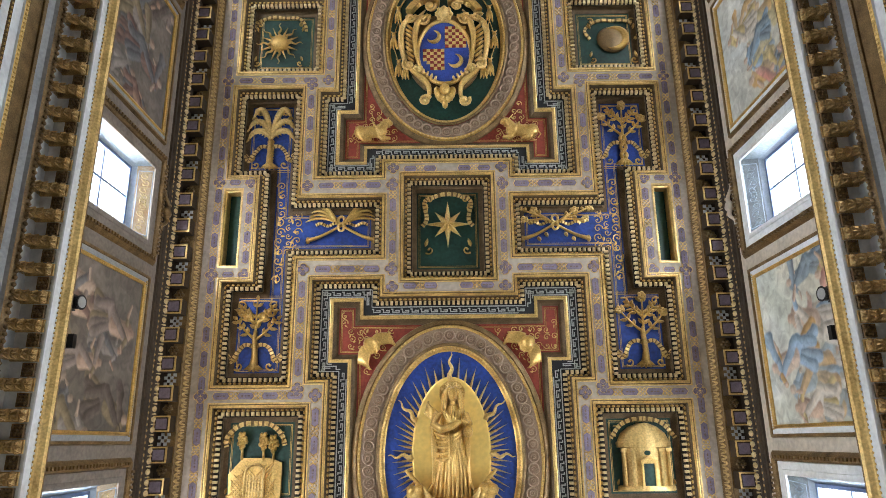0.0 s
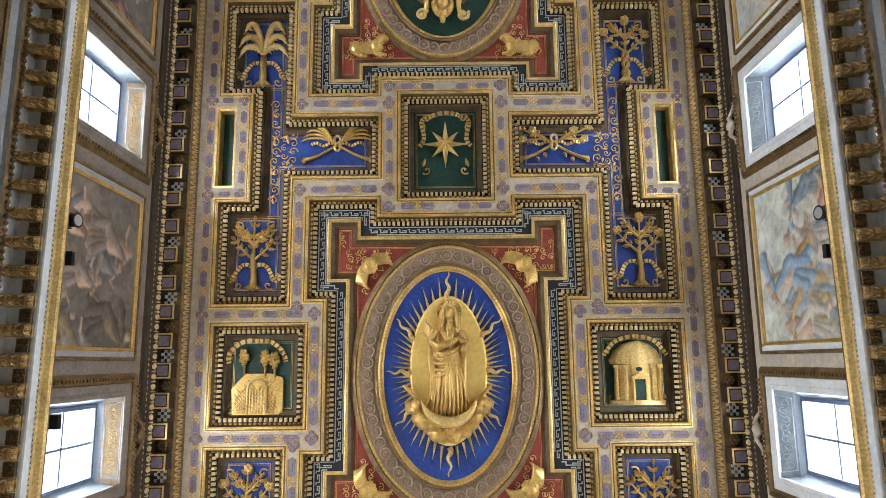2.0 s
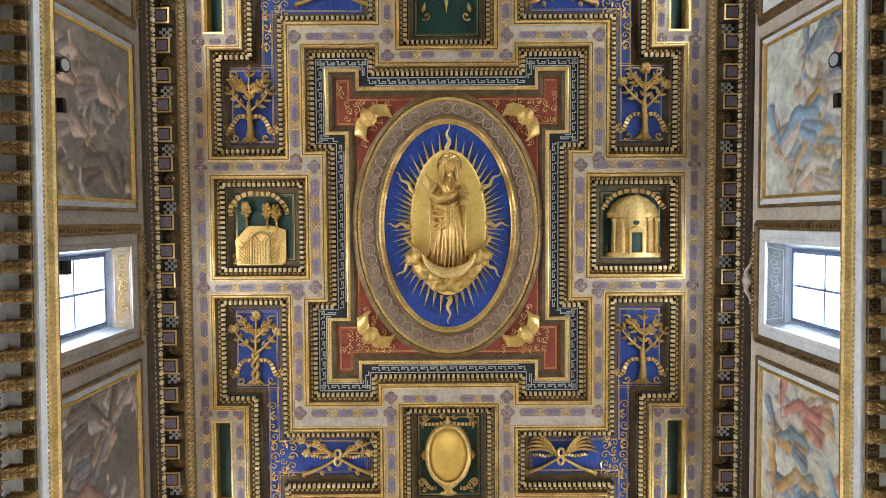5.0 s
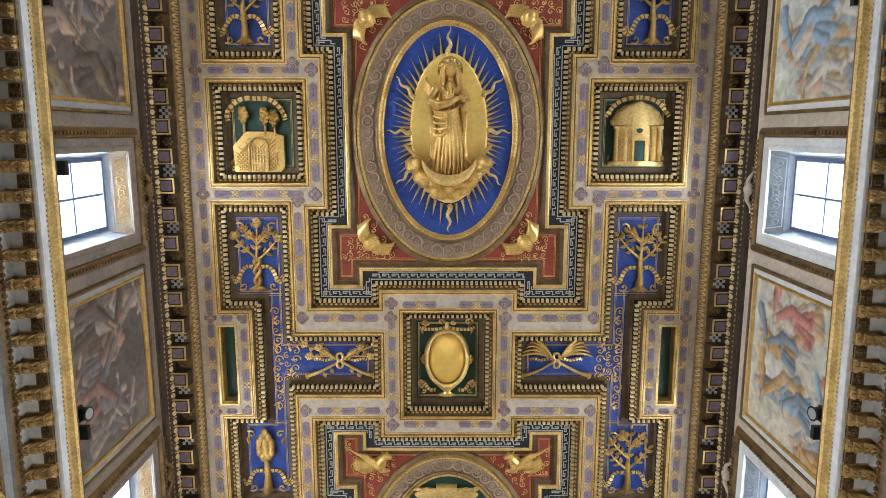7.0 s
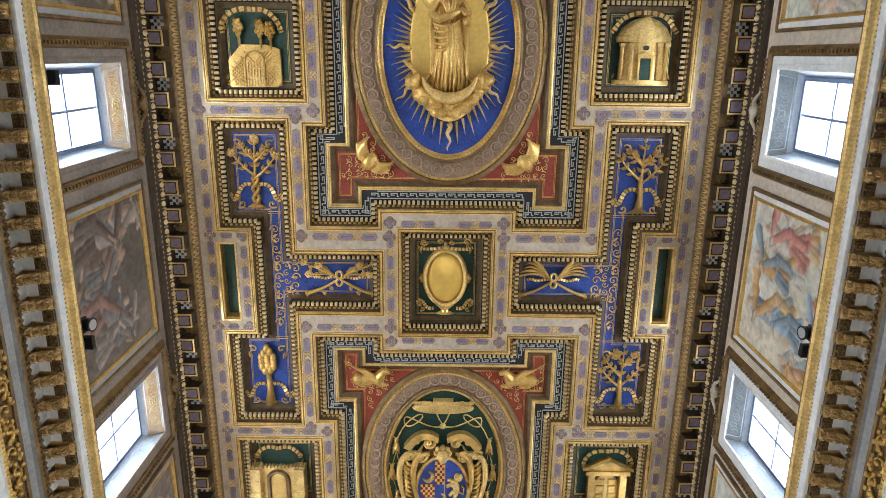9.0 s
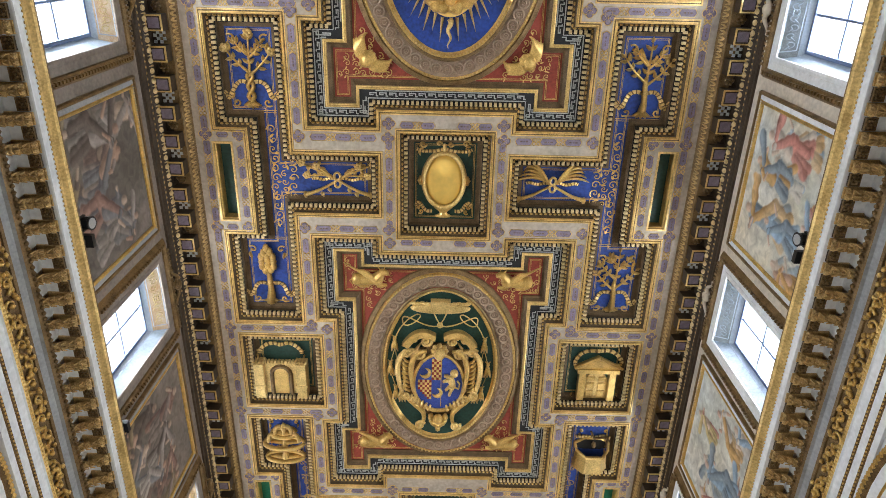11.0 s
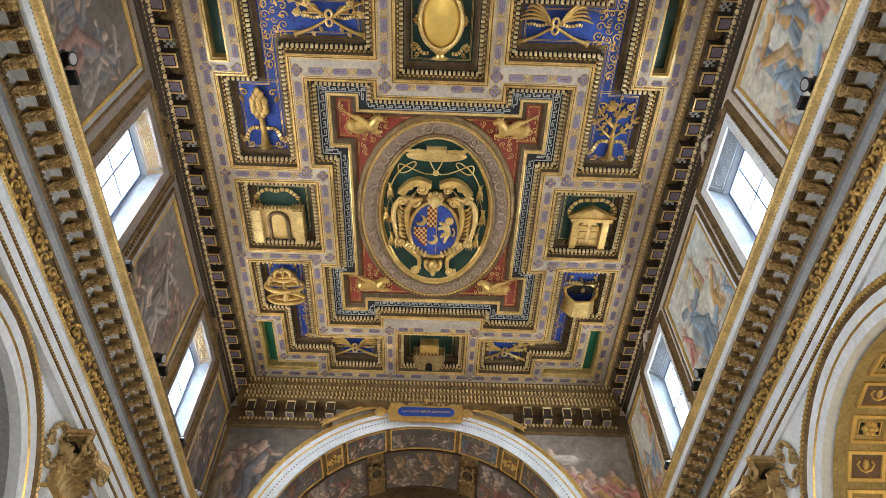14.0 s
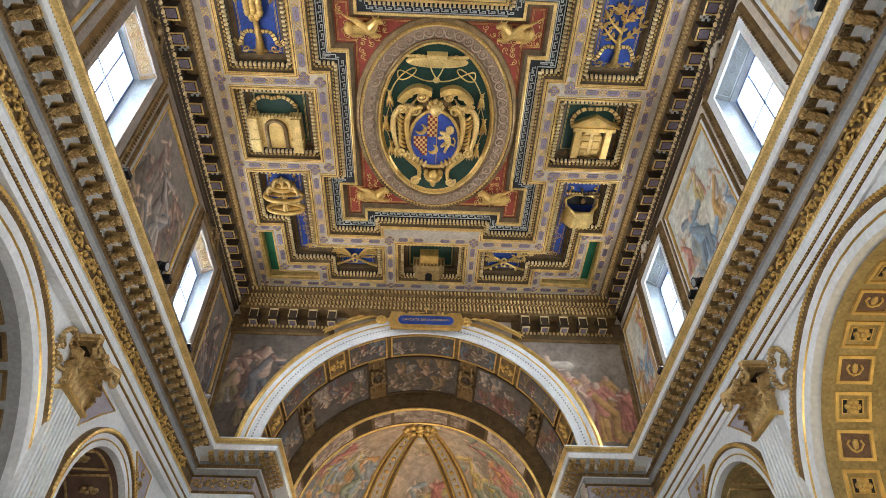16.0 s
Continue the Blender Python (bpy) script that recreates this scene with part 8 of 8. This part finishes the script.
# ---- coats of arms ----
def arms(c, variant):
    base = hung(-0.03, c, ZO - 0.012)
    t = thing("coat_of_arms", "painted coat of arms in a gilded scrolled cartouche on green", "coat of arms", base, group="coats of arms")
    y0 = -0.42
    def shield_pts(k=1.0):
        p = [(0.64 * math.cos(a) * (1 - 0.06 * math.sin(a)), -0.03 + 0.86 * math.sin(a)) for a in [k * math.pi / 16 for k in range(32)]]
        return [(x * k, y * k + y0) for x, y in p]
    bp = MB()
    bp.prism([(1.0 * math.cos(a), -0.45 + 1.22 * math.sin(a)) for a in [k * math.pi / 16 for k in range(32)]], 0.0, 0.07, 0, 0.12)
    part("cartouche_body", bp, GOLD_DARK, t)
    part("shield", MB().prism(shield_pts(1.06), 0.0, 0.10), ARMS_BLUE, t, "blue painted shield")
    chk = MB()
    boxes = [(-0.20, 0.06, 0.05, 0.74, 4, 8), (-0.58, -0.20, -0.60, 0.04, 6, 8)] if variant else [(0.02, 0.58, 0.10, 0.74, 6, 7), (-0.56, 0.0, -0.56, 0.06, 6, 7)]
    for xa, xb, ya, yb, nx, ny in boxes:
        for i in range(nx):
            for j in range(ny):
                x0, y1 = xa + (xb - xa) * i / nx, ya + (yb - ya) * j / ny
                if abs(x0) / 0.72 + max(0, -y1) / 1.05 > 1.08:
                    continue
                chk.box(x0, x0 + (xb - xa) / nx, y1 + y0, y1 + y0 + (yb - ya) / ny, 0.10, 0.112 + 0.003 * ((i + j) % 2), (i + j) % 2)
    part("chequer", chk, [CHECK_R, CHECK_Y], t, "red and gold chequered quarters")
    for (x, y, r) in (((-0.40, 0.32, 0.14), (-0.06, -0.34, 0.13)) if variant else ((-0.30, 0.42, 0.17), (0.26, -0.30, 0.18))):
        mb = MB()
        pts = [(x + r * math.cos(a), y + y0 + r * math.sin(a)) for a in [radians(-150 + 230 * k / 14) for k in range(15)]]
        mb.tube(up(pts, 0.14), [0.008 + 0.05 * math.sin(math.pi * k / 14) for k in range(15)], 7)
        part("crescent", mb, GOLD, t, smooth=True)
    if variant:
        part("pale_line", MB().box(0.055, 0.075, -0.84 + y0, 0.78 + y0, 0.10, 0.12), GOLD, t)
        mb = MB()
        mb.ell((0.36, 0.02 + y0, 0.14), (0.10, 0.24, 0.06), 10, 7, rot=0.25)
        mb.ell((0.42, 0.32 + y0, 0.16), (0.12, 0.13, 0.08), 10, 7)
        for a, b_ in (((0.30, 0.16), (0.14, 0.22)), ((0.30, 0.06), (0.12, 0.02)), ((0.32, -0.14), (0.20, -0.26)), ((0.38, -0.18), (0.30, -0.44))):
            mb.tube([(a[0], a[1] + y0, 0.14), ((a[0] + b_[0]) / 2, (a[1] + b_[1]) / 2 + 0.03 + y0, 0.15), (b_[0], b_[1] + y0, 0.14)], [0.06, 0.05, 0.04], 7)
        mb.tube([(0.44, -0.16 + y0, 0.13), (0.56, -0.22 + y0, 0.13), (0.58, -0.05 + y0, 0.13), (0.52, 0.04 + y0, 0.13)], [0.03, 0.025, 0.022, 0.03], 6)
        part("rampant_charge", mb, GOLD_PALE, t, "plain gilded animal shape", smooth=True)
    mb = MB()
    ring_ = shield_pts(1.10)
    mb.tube(up(ring_ + ring_[:2], 0.12), 0.055, 6)
    part("shield_rim", mb, GOLD, t, smooth=True)
    # cartouche scrolls
    def strap(pts, r0, r1, z):
        n = len(pts)
        mb = MB()
        mb.tube([(p.x, p.y, z) for p in pts], [r0 + (r1 - r0) * abs(2 * k / (n - 1) - 1) for k in range(n)], 8)
        return mb
    for sx in (-1, 1):
        mb = strap(bez([(0.34 * sx, 0.60), (0.80 * sx, 0.62), (0.84 * sx, 0.0), (0.70 * sx, -0.72)], 16), 0.085, 0.05, 0.15)
        part("side_scroll", mb, GOLD, t, smooth=True)
        mb = strap(bez([(0.52 * sx, 0.56), (1.30 * sx, 0.78), (1.20 * sx, -0.2), (0.98 * sx, -0.92)], 18), 0.085, 0.06, 0.12)
        part("side_scroll", mb, GOLD_PALE, t, smooth=True)
        for k in range(8):
            mb = MB()
            y = 0.30 - 0.135 * k
            o = 1.06 - 0.010 * k - (0.06 if k == 0 else 0)
            mb.tube([(sx * 0.80, y - 0.10, 0.12), (sx * 0.92, y - 0.02, 0.15), (sx * o, y + 0.10, 0.11)], [0.034, 0.044, 0.036], 6)
            part("flute", mb, GOLD, t, smooth=True)
        for x, y, r, a0, tn, w in ((0.56, 0.50, 0.17, 1.0, 1.5, 0.05), (0.90, 0.56, 0.15, 0.5, 1.4, 0.045), (0.94, -0.86, 0.16, 2.0, -1.5, 0.05), (0.50, -1.90, 0.15, 0.5, -1.5, 0.05), (0.70, -0.98, 0.12, 0.5, 1.3, 0.04), (0.36, 0.92, 0.16, 0.5, 1.5, 0.05), (0.66, 0.96, 0.10, 0.5, -1.3, 0.035)):
            mb = MB()
            curl(mb, x * sx, y, r, a0, tn * sx, w, 0.16, 20)
            part("volute", mb, GOLD_PALE, t, smooth=True)
        mb = strap(bez([(0.94 * sx, -0.86), (0.70 * sx, -1.30), (0.26 * sx, -1.25), (0.44 * sx, -1.88)], 14), 0.085, 0.05, 0.13)
        part("lower_scroll", mb, GOLD, t, smooth=True)
        for k in range(6):
            mb = MB()
            mb.tube([(sx * (0.22 + 0.105 * k), -1.20 + 0.07 * k, 0.14), (sx * (0.27 + 0.105 * k), -1.36 + 0.07 * k, 0.17)], [0.03, 0.045], 6)
            part("gadroon", mb, GOLD_PALE, t, smooth=True)
        # broken pediment: a flat strap that rises from the mask and drops outwards
        b1, b2 = bez([(0.10 * sx, 1.10), (0.44 * sx, 1.34), (0.74 * sx, 1.26), (1.02 * sx, 0.80)], 14), bez([(0.12 * sx, 0.98), (0.42 * sx, 1.18), (0.62 * sx, 1.10), (0.84 * sx, 0.74)], 14)
        mb = MB()
        mb.solid([[(p.x, p.y, 0.05), (p.x, p.y, 0.20), (q.x, q.y, 0.24), (q.x, q.y, 0.05)] for p, q in zip(b1, b2)])
        part("upper_scroll", mb, GOLD, t)
        mb = MB()
        for k in range(5):
            mb.tube([(sx * (0.50 + 0.02 * k), 0.84 - 0.05 * k, 0.10), (sx * (0.62 + 0.035 * k), 0.66 - 0.06 * k, 0.13), (sx * (0.60 + 0.05 * k), 0.52 - 0.05 * k, 0.08)], [0.02, 0.045, 0.015], 6)
        part("leaf_spray", mb, GOLD_OLD, t, smooth=True)
        # cords with tassels
        cord = MB()
        cord.tube([(p.x, p.y, 0.03) for p in bez([(0.06 * sx, 1.30), (0.5 * sx, 1.2), (1.1 * sx, 1.9), (1.0 * sx, 1.40)], 12) + bez([(1.0 * sx, 1.38), (0.9 * sx, 1.1), (0.3 * sx, 1.7), (0.62 * sx, 1.66)], 10) + bez([(0.66 * sx, 1.64), (0.9 * sx, 1.5), (1.05 * sx, 1.3), (1.18 * sx, 0.98)], 8)], 0.018, 5)
        pos = ((1.22, 0.78), (1.14, -0.02), (1.34, -0.02), (1.02, -0.92), (1.20, -0.84))
        for a, b_ in ((0, 1), (0, 2), (1, 3), (2, 4)):
            cord.tube([(sx * pos[a][0], pos[a][1] - 0.2, 0.03), (sx * pos[b_][0], pos[b_][1] + 0.14, 0.03)], 0.012, 4)
        part("cord", cord, GOLD_PALE, t)
        for x, y in pos:
            mb = MB()
            mb.ell((sx * x, y + 0.14, 0.06), (0.06, 0.065, 0.06), 7, 5)
            mb.tube([(sx * x - 0.07, y + 0.24, 0.06), (sx * x, y + 0.17, 0.07), (sx * x + 0.07, y + 0.24, 0.06)], [0.015, 0.03, 0.015], 5)
            for e in (-1, 0, 1):
                mb.tube([(sx * x, y + 0.10, 0.06), (sx * x + 0.045 * e, y - 0.08, 0.08), (sx * x + 0.085 * e, y - 0.28, 0.05)], [0.04, 0.05, 0.018], 5)
            part("tassel", mb, GOLD, t, smooth=True)
    mb = MB()
    mb.ell((0, 0.60, 0.24), (0.15, 0.18, 0.14), 12, 8)
    for k in range(8):
        a = k * 0.785
        mb.ell((0.17 * math.cos(a), 0.64 + 0.17 * math.sin(a), 0.18), (0.08, 0.07, 0.07), 7, 5)
    part("head_boss", mb, GOLD_PALE, t, "plain rounded boss", smooth=True)
    mb = MB()
    for k in range(9):
        a = math.pi * k / 8
        mb.ell((0.20 * math.cos(a), -1.62 - 0.24 * math.sin(a), 0.14), (0.09, 0.12, 0.09), 7, 5)
    mb.ell((0, -1.62, 0.2), (0.14, 0.16, 0.10), 9, 6)
    mb.ell((0, -2.0, 0.14), (0.08, 0.12, 0.08), 8, 5)
    part("shell_pendant", mb, GOLD, t, smooth=True)
    # broad-brimmed hat
    mb = MB()
    mb.loft([[(a * math.cos(2 * math.pi * k / 28), 1.90 + b * math.sin(2 * math.pi * k / 28), z) for k in range(28)] for a, b, z in ((0.74, 0.13, 0.02), (0.80, 0.17, 0.08), (0.78, 0.155, 0.12), (0.70, 0.12, 0.15), (0.3, 0.05, 0.155), (0.002, 0.002, 0.155))])
    mb.block(-0.26, 0.26, 1.98, 2.14, 0.02, 0.16, 0.02)
    part("hat", mb, GOLD_PALE, t, "flat gilded broad-brimmed hat")
    mb = MB()
    for sx in (-1, 1):
        for k in range(4):
            mb.ell((sx * (0.36 + 0.12 * k), 2.04 + 0.015 * (k % 2), 0.10), (0.09, 0.05, 0.05), 7, 5)
        mb.tube([(sx * 0.20, 1.86, 0.13), (sx * 0.10, 1.60, 0.12), (0, 1.42, 0.12)], 0.018, 5)
    mb.ell((0, 1.40, 0.12), (0.09, 0.08, 0.07), 8, 5)
    part("hat_cord", mb, GOLD_PALE, t)


arms(OVALS[2] - 0.02, True)
arms(OVALS[0] - 0.02, False)

# ---- plaque over the choir arch ----
t = thing("plaque", "blue lettered plaque in a gilded shaped frame over the arch", "plaque", m=Matrix.Translation((-0.10, YE - 0.42, 15.02)) @ Matrix.Rotation(math.pi / 2, 4, "X"))
mb = MB()
mb.prism([(-1.12, -0.30), (1.12, -0.30), (1.20, 0.0), (1.12, 0.34), (0.80, 0.34), (0.60, 0.26), (-0.60, 0.26), (-0.80, 0.34), (-1.12, 0.34), (-1.20, 0)], -0.1, 0.02)
part("frame", mb, GOLD, t, "gilded frame")
mb = MB()
mb.prism(arc(0.72, 0, 0.17, -90, 90, 8) + arc(-0.72, 0, 0.17, 90, 270, 8), 0.02, 0.032)
part("field", mb, BLUE, t, "blue field")
fc = bpy.data.curves.new("lettering", "FONT")
fc.body, fc.size, fc.align_x, fc.align_y, fc.extrude = "LAVDATE SERVI DOMINVM", 0.125, "CENTER", "CENTER", 0.004
fc.materials.append(GOLD_PALE)
lt = new("lettering", fc)
lt.parent = t
lt.matrix_basis = Matrix.Translation((0, 0, 0.037)) @ Matrix.Diagonal((1.0, 1.0, 1.0, 1))
mb = MB()
for sx in (-1, 1):
    for k in range(4):
        curl(mb, sx * (0.12 + 0.14 * k), 0.38 - 0.02 * k, 0.08, 0.5, sx * 1.1, 0.025, 0.0)
mb.ell((0, 0.44, 0), (0.06, 0.13, 0.05), 8, 5)
part("crest", mb, GOLD, t, smooth=True)
for sx in (-1, 1):
    t2 = thing("palm_branch", "gilded palm branch lying along the choir arch", "ornament", group="palm branches")
    mb = MB()
    for k in range(26):
        q = k / 25
        a = math.pi / 2 - sx * (0.24 + 0.36 * q)
        x, z = AX + (AR + 0.88) * math.cos(a), AZ + (AR + 0.88) * math.sin(a)
        for e in (-1, 1):
            d = a - sx * math.pi / 2 + e * 0.45
            ln = 0.30 * (1 - 0.4 * q)
            mb.tube([(x, YE - 0.14, z), (x + ln * 0.5 * math.cos(d), YE - 0.20, z + ln * 0.5 * math.sin(d)), (x + ln * math.cos(d), YE - 0.15, z + ln * math.sin(d))], [0.02, 0.035, 0.01], 5)
    part("fronds", mb, GOLD, t2, smooth=True)
    mb = MB()
    for k in range(8):
        mb.ell((AX + sx * 1.36 + 0.11 * math.cos(k * 0.785), YE - 0.36, 15.06 + 0.11 * math.sin(k * 0.785)), (0.08, 0.05, 0.08), 7, 5)
    mb.ell((AX + sx * 1.36, YE - 0.40, 15.06), (0.07, 0.05, 0.07), 7, 5)
    part("rosette", mb, GOLD, t2, smooth=True)

# ---- spotlights on the ledge ----
def spotlight(x, y, s, label):
    t = thing("spotlight", label, "spotlight", Matrix.Translation((x, y, ZL + 0.012)), group="ledge spotlights")
    mb = MB()
    mb.box(-0.08, 0.08, -0.06, 0.06, 0, 0.03)
    mb.box(-0.02, 0.02, -0.12, -0.10, 0.0, 0.34)
    mb.box(-0.02, 0.02, 0.10, 0.12, 0.0, 0.34)
    part("bracket", mb, IRON, t)
    mb = MB()
    ax = Vector((-s * 0.93, 0, -0.12))
    pts = [Vector((0, 0, 0.30)) + ax * d for d in (-0.16, -0.12, 0.10, 0.14)]
    mb.tube(pts, [0.07, 0.10, 0.10, 0.115], 14)
    part("housing", mb, IRON, t, "black cylindrical housing")
    mb = MB()
    mb.tube([Vector((0, 0, 0.30)) + ax * 0.135, Vector((0, 0, 0.30)) + ax * 0.146], 0.085, 14)
    part("lens", mb, LENS, t, "pale round lens")


def floodlight(x, y, s):
    t = thing("floodlight", "small black rectangular floodlight on the ledge", "floodlight", Matrix.Translation((x, y, ZL + 0.012)), group="ledge floodlights")
    mb = MB()
    mb.box(-0.03, 0.03, -0.03, 0.03, 0, 0.16)
    part("post", mb, IRON, t)
    mb = MB()
    mb.block(-0.14, 0.14, -0.10, 0.10, 0.16, 0.30, 0.03)
    part("housing", mb, IRON, t)


for y, gap in ((-2.0, 0.58), (4.53, 0.26), (10.9, 0.3)):
    for s in (-1, 1):
        spotlight(s * (5.53 + 0.01 * max(0, y)), y, s, "black cylindrical spotlight turned to the nave on the ledge")
        floodlight(s * (5.52 + 0.01 * max(0, y)), y + gap, s)
for x, y in ((-5.52, 0.85), (-5.66, -5.3), (5.66, -5.6), (-5.66, 8.4), (-5.75, 13.6), (5.72, 14.0)):
    floodlight(x, y, 1)
for s in (-1, 1):
    t = thing("small_lamp", "small steel lamp on the far ledge", "lamp", Matrix.Translation((s * 5.78, 15.7, ZL + 0.012)))
    part("stem", MB().box(-0.025, 0.025, -0.025, 0.025, 0, 0.2), IRON, t)
    part("head", MB().ell((-s * 0.05, 0, 0.26), (0.14, 0.10, 0.09), 10, 7), CHROME, t, smooth=True)
